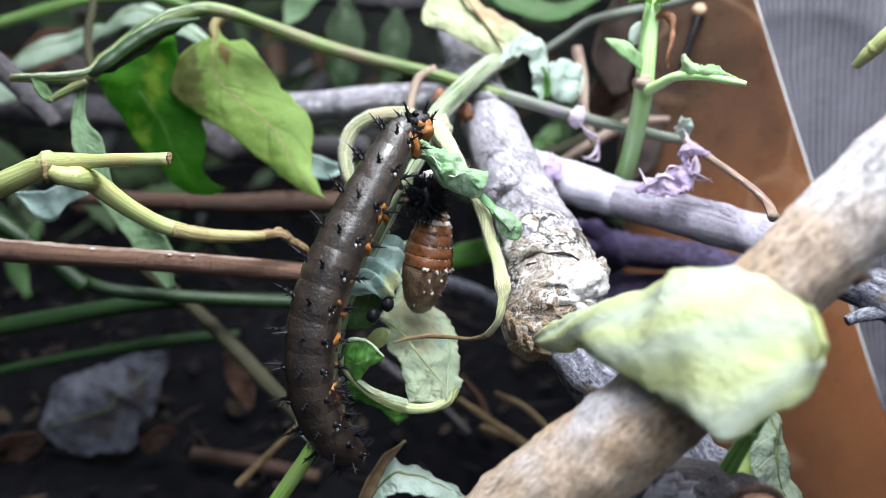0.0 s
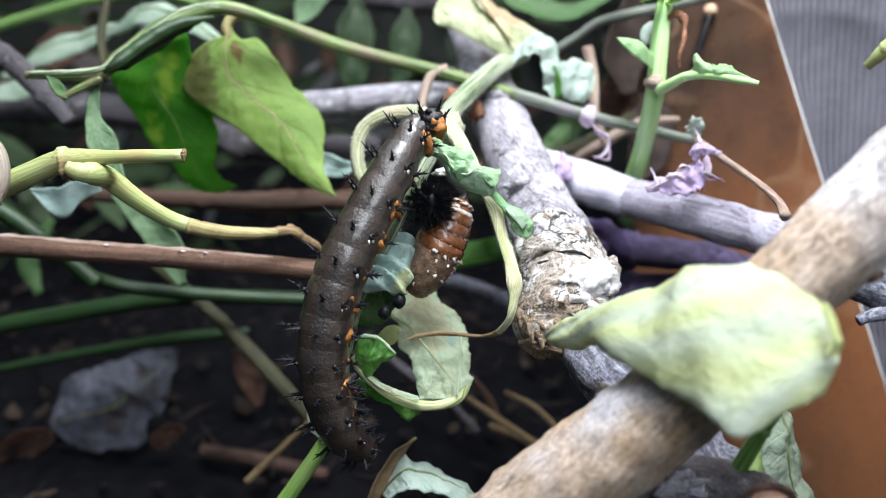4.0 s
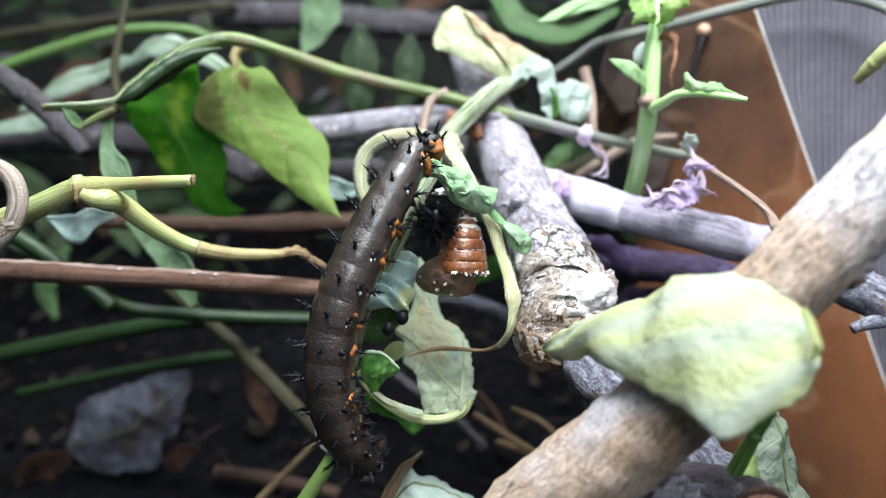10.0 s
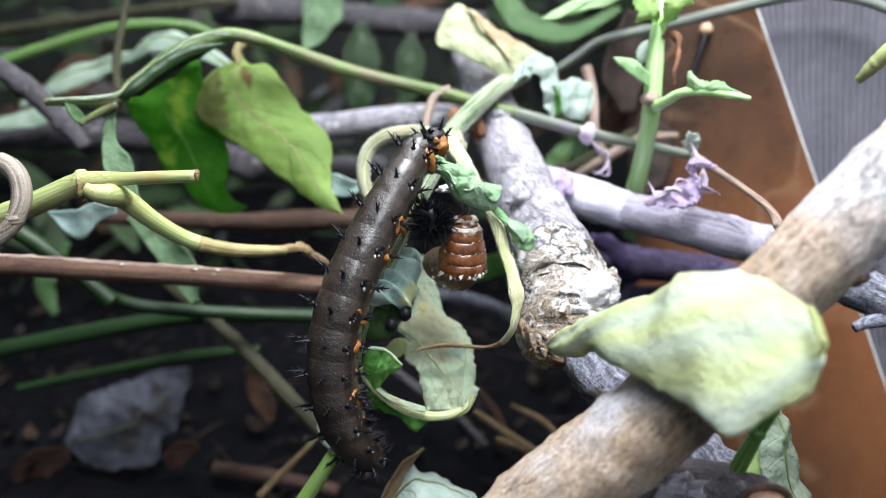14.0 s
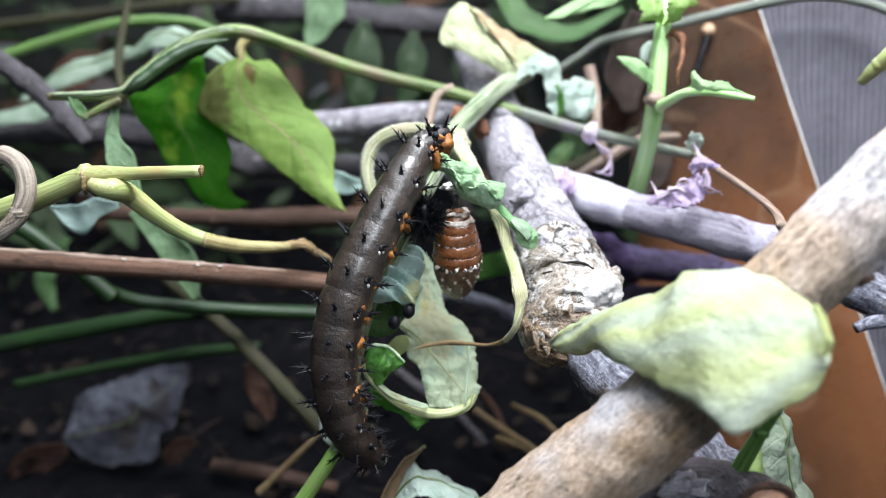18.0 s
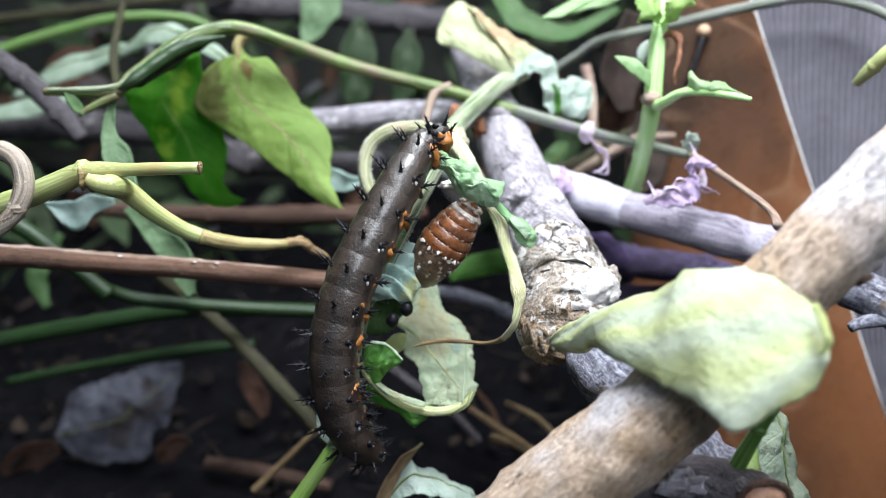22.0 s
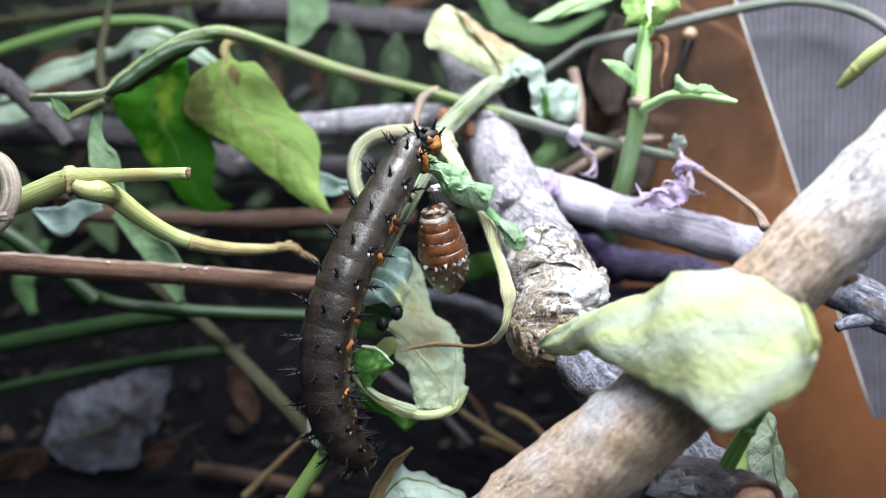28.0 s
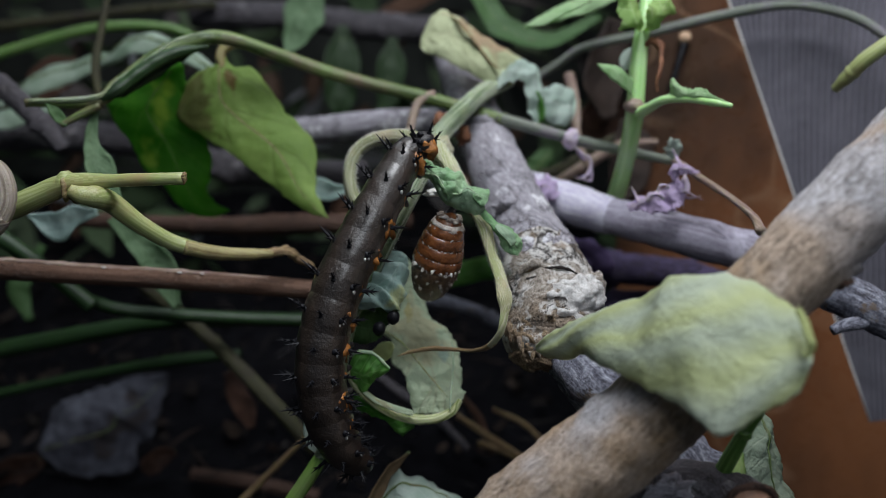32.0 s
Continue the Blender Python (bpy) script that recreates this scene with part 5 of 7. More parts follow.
        part("strand", tube([Vector(p) + off * (1 if k % 2 else -0.6) for k, p in enumerate(pts)], [0.1, 0.25, 0.2, 0.3, 0.08], 50, 10, 0.6, 1.4, 0.6), STEM_VIOLET, root)
    pin = thing("pin", (42.3, 129.3, 78.3), "dark thin pin with a round tan head", "pin")
    part("shaft", tube([(40.6, 128.2, 74.7), (41.9, 129.5, 78.7), (43.2, 130.8, 82.7)], [0.55, 0.55, 0.55], 10, 8), CHITIN, pin)
    part("head", ball((43.2, 131, 83.3), 1.1), PIN_HEAD, pin)


# ---- leaves ----
def leaf(name, label, mat, *shape, category="leaf", rib_mat=None, rib_size=0.2, **more):
    """A leaf of two parts, the blade and its raised midrib."""
    bm = blade(*shape, **more)
    root = thing(name, shape[0][0], label, category)
    part("blade", bm, mat, root)
    mids = MIDLINE[:]
    part("midrib", tube(mids[::2], [rib_size, rib_size, rib_size * 0.3], 30, 8), rib_mat or STEM_VINE, root)
    return root


def lofted(name, label, mat, *edges, rib_mat=None, rib_size=0.16, **more):
    """A leaf of two parts, built between its margins."""
    bm = loft(*edges, **more)
    root = thing(name, edges[0][0], label, "leaf")
    part("blade", bm, mat, root)
    mids = MIDLINE[:]
    part("midrib", tube(mids[2:-1:3], [rib_size, rib_size, rib_size * 0.3], 40, 8), rib_mat or STEM_VINE, root)
    return root


def leaves():
    lofted("leaf", "bright green leaf hanging from the vine", LEAF_GREEN, [(-36.2, 113.8, 79.9), (-42, 114.2, 76.9), (-46.9, 114.4, 73.8), (-46.9, 115, 72.1), (-45.7, 115.3, 69.6), (-44.4, 115.6, 67), (-42.7, 115.5, 63.3), (-40.2, 115.7, 60.7), (-38.2, 115.9, 57.8), (-35.9, 116.4, 56.1), (-33.2, 117.3, 55.6), (-31.6, 118.6, 56.2)], [(-36, 113.9, 80), (-35.3, 114.5, 78.6), (-35.5, 114.9, 76.4), (-35.9, 115.4, 74.3), (-35.2, 115.6, 71.4), (-33.5, 115.7, 68.2), (-32.8, 115.9, 65.4), (-33.2, 116.1, 62.3), (-33.9, 116.5, 60.2), (-33.4, 117.1, 58.4), (-32.2, 117.8, 57.2), (-31.2, 118.7, 56.4)], n=70, m=26, bulge=0.8, crumple=0.55, grain=0.13, rag=0.3, pleat=0.2, folds=2.5, rib_size=0.05)
    lofted("leaf", "olive green leaf with a brown patch hanging from the vine", LEAF_OLIVE, [(-30.5, 116, 80.6), (-30.8, 115.6, 79.4), (-32.2, 115.4, 78.6), (-34, 115.2, 77.7), (-35.3, 114.6, 76), (-36.4, 113.9, 73.8), (-36.5, 113.4, 72.1), (-34.9, 112.8, 70.4), (-32.5, 112, 69), (-30, 111, 67.8), (-27.3, 109.8, 66.2), (-24.5, 108.6, 64.3), (-21.7, 107.1, 62.6), (-19.1, 105.7, 60.9), (-16.6, 104.4, 59.8), (-13.9, 103.4, 59.4)], [(-29.7, 116, 80.8), (-29, 115.6, 79.4), (-27.7, 115.3, 78.8), (-26.1, 115.3, 79), (-24.9, 114.9, 78.1), (-23.5, 114.1, 76.6), (-21.9, 113.2, 74.6), (-20.1, 112.1, 72.5), (-18.1, 111.1, 70.8), (-16.5, 110, 69.1), (-16, 108.8, 67.2), (-16.1, 107.4, 64.8), (-15.9, 106.3, 63), (-15.2, 105.2, 61.5), (-14.6, 104.2, 60.2), (-13.8, 103.3, 59.3)], n=80, m=30, bulge=1.2, crumple=0.6, grain=0.13, rag=0.35, pleat=0.12, folds=3.0, rib_size=0.11, rib_mat=STEM_TAN)
    tagged(part("leaf_stalk", tube([(-28.4, 116.5, 82.2), (-29.9, 116.2, 81.3), (-30.3, 115.7, 79.9), (-29.7, 115.1, 77.8)], [0.7, 0.75, 0.7, 0.3], 24, 10, 0.1, 1.0), STEM_TAN), "short brown stalk that ties the leaf to the vine", "leaf stalk")
    pale = thing("leaf", (17.5, 57.0, 61.0), "large pale yellow-green fallen leaf lying on the branches", "leaf")
    part("blade", loft([(10.1, 69.4, 55.7), (10.7, 68, 57.4), (12, 66.5, 59), (13.8, 65, 60.8), (15.8, 63.3, 62.7), (17.7, 61.4, 64.2), (18.6, 59.8, 65.8), (18.7, 58.3, 67.1), (20.6, 56.6, 67.9), (22.7, 55.9, 68.2), (24.8, 54.9, 67.7), (26.4, 53.9, 66.9), (27.4, 53, 66.2), (27.8, 52.1, 65.4), (28, 51.4, 64.4), (27.9, 50.9, 63.6), (27.2, 50.6, 63.3)], [(10.3, 69.1, 54.9), (10.8, 66.6, 55.5), (12.2, 64.2, 56.7), (13.1, 61.9, 58.4), (13.4, 58.9, 59), (15, 55.9, 59.3), (16.2, 53.6, 59.2), (17.8, 51.8, 59), (18.8, 49.9, 58.9), (19.7, 49.2, 58.3), (20.7, 48.5, 58.1), (22.3, 48.4, 58.9), (23.9, 48.7, 59.9), (25.4, 48.9, 60.6), (26.7, 49.3, 61.2), (27.1, 49.9, 62), (26.9, 50.5, 63)], n=120, m=50, bulge=0.7, crumple=0.28, grain=0.14, rag=0.3, thick=0.3, pleat=0.1, folds=2.4, skew=1.7, lip=0.4), LEAF_PALE, pale)
    part("nibbled_edge", loft([(26.5, 51.3, 67.1), (27, 50.7, 66.2), (27.3, 50, 65.1), (27.3, 49.7, 64.4), (26.8, 49.5, 63.7)], [(26.1, 51, 66.9), (26.4, 50.3, 66), (26.5, 49.6, 65.2), (26.6, 49.5, 64.5), (26.2, 49.4, 64)], n=36, m=10, bulge=0.3, crumple=0.25, grain=0.6, rag=0.3), LEAF_TIP, pale, "yellowing nibbled edge")
    root = thing("withered_leaf", (8.2, 119.3, 79.9), "withered pale leaf with brown streaks, crumpled at its stalk", "leaf")
    part("blade", loft([(-1.2, 119.8, 81.9), (-1, 120.4, 83.9), (0.2, 121.1, 86.2), (2, 121.4, 87.5), (3.9, 120.7, 86.9), (6.3, 119.8, 85.5), (8.8, 118.7, 83.6), (11.3, 117.7, 82.1), (13.8, 116.9, 80.8)], [(-1, 117.6, 81.7), (0.8, 117, 81.1), (2.7, 116.3, 80.4), (4.9, 115.5, 79.2), (7, 115.1, 78.1), (8.9, 114.8, 77.3), (10.8, 115.1, 77.5), (12.5, 115.8, 78.5), (14.2, 116.6, 79.9)], n=60, m=26, bulge=1.0, crumple=0.6, grain=0.2, rag=0.3, pleat=0.15, lip=0.3), LEAF_DRY, root)
    part("brown_fold", tube([(3, 119.7, 87), (4.6, 118.2, 85.5), (6.3, 116.8, 83.6), (7.9, 115.8, 81.6), (9.3, 115.1, 79.9), (10.7, 114.8, 79)], [0.15, 0.4, 0.5, 0.45, 0.35, 0.15], 40, 8, 0.5, 1.0, 0.4), STEM_DRY, root, "brown raised fold line")
    part("crumpled_base", loft([(9.9, 115.6, 76.5), (10.6, 115.7, 78.4), (12.8, 115.8, 80.1), (14.9, 115.7, 80.4), (16.3, 115.2, 79), (17, 114.4, 76.8), (17.2, 113.7, 74.5), (16.4, 112.8, 71.6)], [(10.1, 114.4, 76.2), (11.5, 114.3, 77.3), (12.7, 113.9, 77.6), (13.9, 113.5, 77.3), (14.3, 112.9, 76.1), (14.5, 112.2, 74.4), (15, 112, 73), (15.9, 111.8, 71.7)], n=60, m=18, bulge=0.8, crumple=0.7, grain=0.35, rag=0.4, pleat=0.3, folds=4, seed=3.0), LEAF_WHITE, root, "crumpled mint green fold")
    part("limp_fold", loft([(16.7, 116.2, 75.8), (18.2, 116.4, 76.5), (20.1, 116.4, 76.7), (22.1, 116.2, 76.1), (22.5, 115.6, 74.5)], [(16.9, 114.5, 73.7), (17.6, 113.9, 72.1), (18.9, 113.7, 71.3), (20.9, 114, 71), (22, 115, 72.5)], n=36, m=16, bulge=0.5, crumple=0.6, grain=0.35, rag=0.35, pleat=0.2, seed=5.0), LEAF_WHITE, root, "limp pale fold")
    part("dark_fold", loft([(14.9, 114.3, 76.2), (15.7, 113.6, 74.3), (16.4, 112.8, 71.6)], [(15.9, 112.7, 76.2), (16.8, 112.1, 74.5), (16.9, 111.9, 72.2)], n=24, m=8, bulge=-0.3, crumple=0.3, grain=0.4), LEAF_FRESH, root, "green shaded fold")
    root = thing("curled_leaf", (2.4, 87.1, 68), "small crinkled green leaf rolled along its stalk", "leaf")
    part("blade", loft([(-2.5, 85.3, 69.5), (-1.9, 85.1, 70.6), (-0.9, 84.8, 71.3), (0.4, 84.1, 70.9), (2, 83.4, 70.6), (3.5, 83.2, 70), (4.2, 82.8, 68.9), (5.6, 82.9, 68.5), (6.4, 83, 68.2)], [(-2.3, 84.7, 69.3), (-0.6, 83.9, 69.4), (0.6, 82.9, 68.9), (1.1, 82.1, 68.1), (1.8, 81.4, 67.8), (2.8, 81.6, 68), (3.7, 81.9, 68.5), (4.6, 82.2, 68.1), (5.9, 82.2, 67.2)], n=90, m=24, bulge=0.5, crumple=0.5, grain=0.55, rag=0.25, pleat=0.3, folds=5, skew=0.8, lip=0.2), LEAF_CURL, root)
    part("pale_flap", loft([(-0.8, 83.9, 70.1), (0.6, 83.2, 69.8), (1.6, 82.2, 68.6), (2.7, 81.8, 68.1), (3.9, 81.7, 68.7), (4.7, 81.7, 68), (5.7, 81.7, 67.2)], [(-0.6, 84.7, 69.4), (0.4, 84, 68.2), (1.2, 83.2, 66.8), (2.6, 82.8, 66.2), (4, 82.3, 65.8), (5.2, 82, 65.7), (5.9, 81.9, 66.4)], n=70, m=20, bulge=0.6, crumple=0.4, grain=0.5, rag=0.2, pleat=0.16, folds=3, seed=2.0), LEAF_FLAP, root, "pale green folded flap")
    part("tucked_fold", loft([(3.5, 83.3, 68.8), (4.6, 83, 68.7), (5.7, 82.6, 68.6), (6.4, 82.5, 68.5), (6.2, 82.1, 67.5)], [(4, 82, 68.2), (4.7, 81.5, 67.5), (5.2, 81.1, 67.1), (5.7, 81.1, 67), (6, 81.2, 67.4)], n=40, m=14, bulge=0.5, crumple=0.3, grain=0.7, rag=0.15, seed=6.0), LEAF_CURL, root, "green tucked fold")
    part("rolled_tip", loft([(5.5, 83, 66.5), (6.4, 82.7, 65.7), (7.5, 82.4, 64.7), (9.1, 82.4, 64), (10, 82.2, 62.8), (10.3, 82.1, 61.7), (9.8, 82.2, 61)], [(5.1, 82.8, 65.9), (5.8, 82.3, 65.1), (6.7, 81.7, 64.3), (7.5, 81.4, 63.2), (8, 81, 62.1), (8.7, 81, 61.5), (9.6, 81.2, 61.2)], n=60, m=20, bulge=0.7, crumple=0.35, grain=0.6, rag=0.2, pleat=0.15, folds=3, seed=4.0), LEAF_CURL, root)
    part("pale_pocket", loft([(7.2, 81.6, 64.8), (8.2, 81.4, 64.4), (9.1, 81.2, 63.7), (9.4, 81.1, 62.8)], [(7, 81.1, 64.6), (7.5, 80.8, 63.9), (8.2, 80.7, 63.2), (8.8, 80.6, 62.5)], n=26, m=12, bulge=0.35, crumple=0.2, grain=0.6), LEAF_FLAP, root, "pale inner side of the rolled tip")
    part("pale_edge", tube([(-0.8, 83.3, 70.1), (0.5, 82.7, 69.9), (1.4, 81.7, 68.7), (2.7, 81.4, 68.2), (3.8, 81.3, 68.9), (4.8, 81.4, 68.2), (5.7, 81.4, 67.5)], [0.05, 0.14, 0.1, 0.15, 0.1, 0.12, 0.05], 70, 8, 0.8, 1.6, 0.5), LEAF_EDGE, root, "pale crinkled edge")
    root = thing("eaten_leaf", (-0.3, 85.8, 44.7), "pale half-eaten leaf with a curled green edge", "leaf")
    part("blade", loft([(-3.6, 98.6, 54.8), (-3.8, 96.1, 52.1), (-3.9, 93.9, 50.1), (-4.5, 91.5, 49.2), (-5.7, 89.1, 48.4), (-4.9, 87.8, 47.6), (-4.7, 86.2, 45.8), (-3.4, 84.4, 45.3), (-2.7, 82.3, 43.7), (-2.3, 81.5, 42.7), (-2.1, 80.6, 41.6)], [(-2.8, 98.6, 55.1), (-1.7, 96.6, 53.7), (-0.7, 94.3, 51.3), (0.3, 92, 49.2), (2, 90.3, 48.7), (3.3, 88.5, 48), (3.8, 86.3, 46.1), (3.9, 83.9, 43.7), (4.3, 82.3, 43.7), (3.6, 81.5, 42.9), (2.3, 80.6, 41.7)], n=110, m=44, bulge=0.7, crumple=0.6, grain=0.28, rag=0.28, pleat=0.15, folds=2.5, skew=0.5, seed=7.0, lip=0.3), LEAF_EATEN, root)
    part("midrib", tube([(3.6, 81.1, 43.1), (2.5, 80.3, 41.9), (0.4, 79.8, 41.3), (-2.1, 79.5, 41.5), (-4.8, 79.8, 42.3), (-7.1, 80, 43.9), (-8.8, 80.2, 45.7), (-9.6, 80.4, 47.5)], [0.35, 0.5, 0.58, 0.62, 0.6, 0.56, 0.5, 0.35], 60, 12, 0.08, 0.8, 1.0, 0.1), STEM_RIB, root, "pale curved midrib")
    part("side_vein", tube([(-5.5, 87.6, 49.1), (-3.4, 85.6, 48.5), (-1.8, 83.8, 47.3), (0.1, 82.1, 45.5), (2.1, 80.8, 43.6)], [0.16, 0.16, 0.14, 0.1, 0.05], 40, 8, 0.4, 1.2), STEM_RIB, root, "raised tan vein")
    part("side_vein", tube([(2.6, 83.8, 49.6), (2.7, 82.2, 47.3), (2.5, 80.9, 45), (2.3, 79.8, 42.5)], [0.1, 0.14, 0.12, 0.1], 40, 8, 0.4, 1.2), LEAF_EDGE, root, "pale raised vein")
    part("curled_edge", loft([(-9.4, 80.6, 48), (-9, 80.4, 49.4), (-7.9, 80, 49.9), (-6.6, 79.7, 49.8), (-5.7, 79.4, 49.1), (-4.7, 79.1, 48.2)], [(-9.4, 80.4, 47.3), (-8.7, 79.9, 45.8), (-7.6, 79.5, 45), (-7, 79.5, 45.9), (-6.4, 79.4, 46.7), (-5, 79.4, 47.6)], n=50, m=20, bulge=0.8, crumple=0.4, grain=0.5, rag=0.25, pleat=0.12, folds=4), LEAF_FRESH, root, "fresh green curled edge")
    part("pale_rim", tube([(-9.2, 79.6, 49.5), (-8.5, 79.4, 50.2), (-7.3, 79.2, 50.3), (-6.3, 79, 50), (-5.5, 78.8, 49.3), (-4.7, 78.6, 48.5)], [0.1, 0.24, 0.2, 0.2, 0.16, 0.08], 40, 8, 0.6, 1.4), LEAF_EDGE, root, "white leaf rim")
    part("cream_strip", loft([(-7.9, 79.8, 45.5), (-6.7, 79.3, 44.7), (-5.1, 78.9, 44.1), (-3.4, 78.8, 43.5), (-2.1, 78.8, 43.1)], [(-8, 79.4, 45.1), (-6.7, 78.9, 44.2), (-5.1, 78.5, 43.5), (-3.4, 78.4, 42.9), (-2, 78.4, 42.6)], n=40, m=8, bulge=0.3, crumple=0.25, grain=0.6, rag=0.3), LEAF_EATEN, root, "pale strip of leaf left on the midrib")
    part("torn_edge", loft([(-9.1, 81.4, 44), (-7.5, 81, 42.9), (-5.6, 80.7, 42), (-3.6, 80.7, 40.9), (-1.5, 80.8, 40.6)], [(-9, 82.5, 40.8), (-7.1, 82.3, 40.3), (-4.9, 82.1, 39.7), (-3.2, 81.6, 38.2), (-1.6, 82, 39.5)], n=40, m=14, bulge=0.4, crumple=0.5, grain=0.4, rag=0.6), LEAF_FRESH, root, "torn green edge under the midrib")
    part("yellow_bit", loft([(-7.1, 85.6, 47.3), (-6.1, 85.3, 48.6), (-4.9, 84.8, 49), (-4.5, 84, 48.9)], [(-6.5, 85.3, 46.4), (-5.8, 84.6, 46.4), (-4.9, 84.2, 47.2), (-4.5, 83.9, 48.6)], n=20, m=10, bulge=0.4, crumple=0.3, grain=0.5), LEAF_TIP, root, "yellowing scrap of leaf")
    root = thing("limp_leaf", (-6.3, 85.1, 55.5), "blue-green limp leaf hanging in folds by the stem", "leaf")
    part("blade", loft([(-4.2, 87.5, 59.6), (-5.7, 85.9, 59.8), (-6.4, 83.9, 59), (-7.4, 82.1, 57.9), (-8.3, 80.7, 56.8), (-8.8, 79.9, 55.7)], [(-3.3, 88.1, 58.3), (-2.9, 85.3, 57.6), (-2.9, 83, 56.6), (-3.3, 81.2, 55.6), (-3.7, 80, 54.9), (-5.3, 79.9, 55.5), (-7.9, 79.8, 55.2)], n=70, m=30, bulge=1.3, crumple=0.5, grain=0.4, rag=0.25, pleat=0.62, folds=5.5, skew=0.5, seed=8.0, lip=0.3), LEAF_LIMP, root)
    part("hollow_shade", loft([(-6.7, 82, 55.4), (-5.1, 81.3, 55.1), (-3.8, 81.6, 54.3)], [(-6.6, 85.3, 52.7), (-5.3, 84.6, 52.4), (-4.1, 85, 52)], n=24, m=10, bulge=-0.6, crumple=0.3, grain=0.5), LEAF_SHADE, root, "shade in the fold's hollow, put in as a dark sheet")
    part("shadow_sheet", loft([(-8.4, 83.5, 53.6), (-6.4, 85.3, 52.7), (-4.9, 85, 51.9)], [(-9.6, 83.3, 49.7), (-7.7, 85, 48.6), (-5.9, 85.3, 49.4)], n=30, m=14, bulge=0.4, crumple=0.5, grain=0.4, rag=0.3), LEAF_SHADE, root, "shadow below the fold, put in as a dark sheet")
    lofted("leaf", "pale grey papery torn dead leaf on the soil", LEAF_LITTER, [(-74.8, 132.8, 4.7), (-74.1, 134.5, 8.4), (-72.6, 136.1, 11.7), (-67.1, 137.3, 13.8), (-61.7, 138.4, 15.5), (-56.4, 138.5, 17.6), (-50.3, 138.1, 17.8)], [(-74.1, 131.5, 4.2), (-69.4, 130.5, 1), (-63.6, 130.1, -0.2), (-56, 131.1, 1.2), (-56.2, 133, 5.5), (-53, 133.8, 6.3), (-50.3, 137.7, 16.7)], n=50, m=26, bulge=1.5, crumple=1.6, grain=0.13, rag=0.8, seed=5.0)
    tagged(part("silk_pad", ball((0.3, 85.8, 67.3), 0.8, (1.3, 0.8, 0.5), 0.8, 10, 14, 6.0), WHITE_DOT), "white silk pad spun on the stem", "silk")
    for at in ((-4.3, 80.0, 54.2), (-5.9, 79.6, 53.0)):
        tagged(part("dropping", ball(at, 0.75, (1, 1, 1.1), 0.15, 8, 10), CHITIN), "small round black caterpillar dropping", "dropping", "droppings on the leaf")
    limp = lofted("leaf", "limp grey-green leaf hanging under the branch", LEAF_SAGE, [(31.4, 66.5, 50.1), (30.4, 65.1, 47.9), (30, 63.7, 46.3), (30.4, 62.4, 44.7), (31.2, 61, 42.6)], [(33.6, 68.3, 49.1), (34.8, 67.8, 47.4), (35.2, 66.5, 45.1), (35.5, 65, 42.9), (36.5, 63.4, 40.5)], n=50, m=22, bulge=0.9, crumple=0.5, grain=0.4, rag=0.25, pleat=0.15)
    part("narrow_fold", loft([(29.4, 63.5, 47.1), (28.3, 62.2, 46.3), (28.5, 61.4, 45.6), (29.8, 61.2, 44.8)], [(30.4, 63.9, 46.8), (30.2, 63, 45.8), (30.2, 62.3, 45), (30.2, 61.6, 44.5)], n=30, m=10, bulge=0.5, crumple=0.3, grain=0.5), LEAF_TOP, limp, "yellowing narrow fold")
    lofted("leaf", "pale wilted leaf low beside the stem", LEAF_MINT, [(-6, 82.2, 27.2), (-4.9, 82.8, 30.5), (-4, 82.9, 32.5), (-2.8, 82.6, 31.6), (-0.6, 82.5, 31.2), (1.8, 82.1, 30), (4.7, 81.5, 28.1)], [(-5.5, 78.6, 29), (-4.4, 78.5, 30.3), (-3, 78.2, 31), (-0.9, 78.1, 30.6), (1.1, 77.9, 30), (3.1, 78.2, 29.4), (4.7, 78.7, 29.4)], n=40, m=18, bulge=0.8, crumple=0.7, grain=0.3, rag=0.3)
    leaf("leaf", "dry brown curled leaf edge", LEAF_TAN, [(-2.4, 82.7, 35), (-4.8, 82, 33.1), (-6.6, 81.5, 29.8), (-8.1, 80.8, 26.1)], [0.2, 0.9, 1.2, 1.0], [0.2, 0.8, 1.0, 0.8], (0.81, 0.13, -0.57), cup=1.0, crumple=0.3, grain=0.4)
    leaf("leaf", "small pale leaf piece behind the caterpillar's rear", LEAF_MINT, [(-14.6, 80.5, 41.1), (-14.5, 79.9, 39.5), (-13.8, 79.5, 38.3), (-13.3, 79.1, 37)], [0.3, 0.5, 0.8, 0.2], [0.3, 1.0, 1.6, 0.3], (0.96, 0.12, -0.24), cup=0.3)
    for rib, lw, rw, side, mat, label in (
        ([(-43.4, 101.7, 74.2), (-43.8, 100.1, 70.7), (-42.9, 98.8, 66.9), (-40.5, 97.7, 61.8)], [0.4, 0.8, 1.6, 0.6], [0.4, 0.9, 2.2, 1.0], (0.92, 0.32, -0.20), LEAF_MOSS, "narrow grey-green leaf hanging from the vine"),
        ([(-44.5, 106.1, 58.7), (-40.8, 105.8, 54.6), (-38.3, 105.5, 50.3), (-36.5, 104.9, 45.2)], [1.2, 2.0, 2.2, 0.6], [1.2, 2.2, 2.6, 0.8], (0.90, 0.31, 0.32), LEAF_MOSS, "grey-green limp leaf behind the twigs"),
        ([(-45, 102.5, 60.4), (-47.8, 102.3, 59.9), (-50.6, 102.1, 59.3), (-54.6, 102.3, 59.8)], [0.6, 1.6, 1.2, 0.3], [0.5, 1.2, 3.3, 0.4], (0.00, -0.02, -1.00), LEAF_TEAL, "pale blue-green torn leaf"),
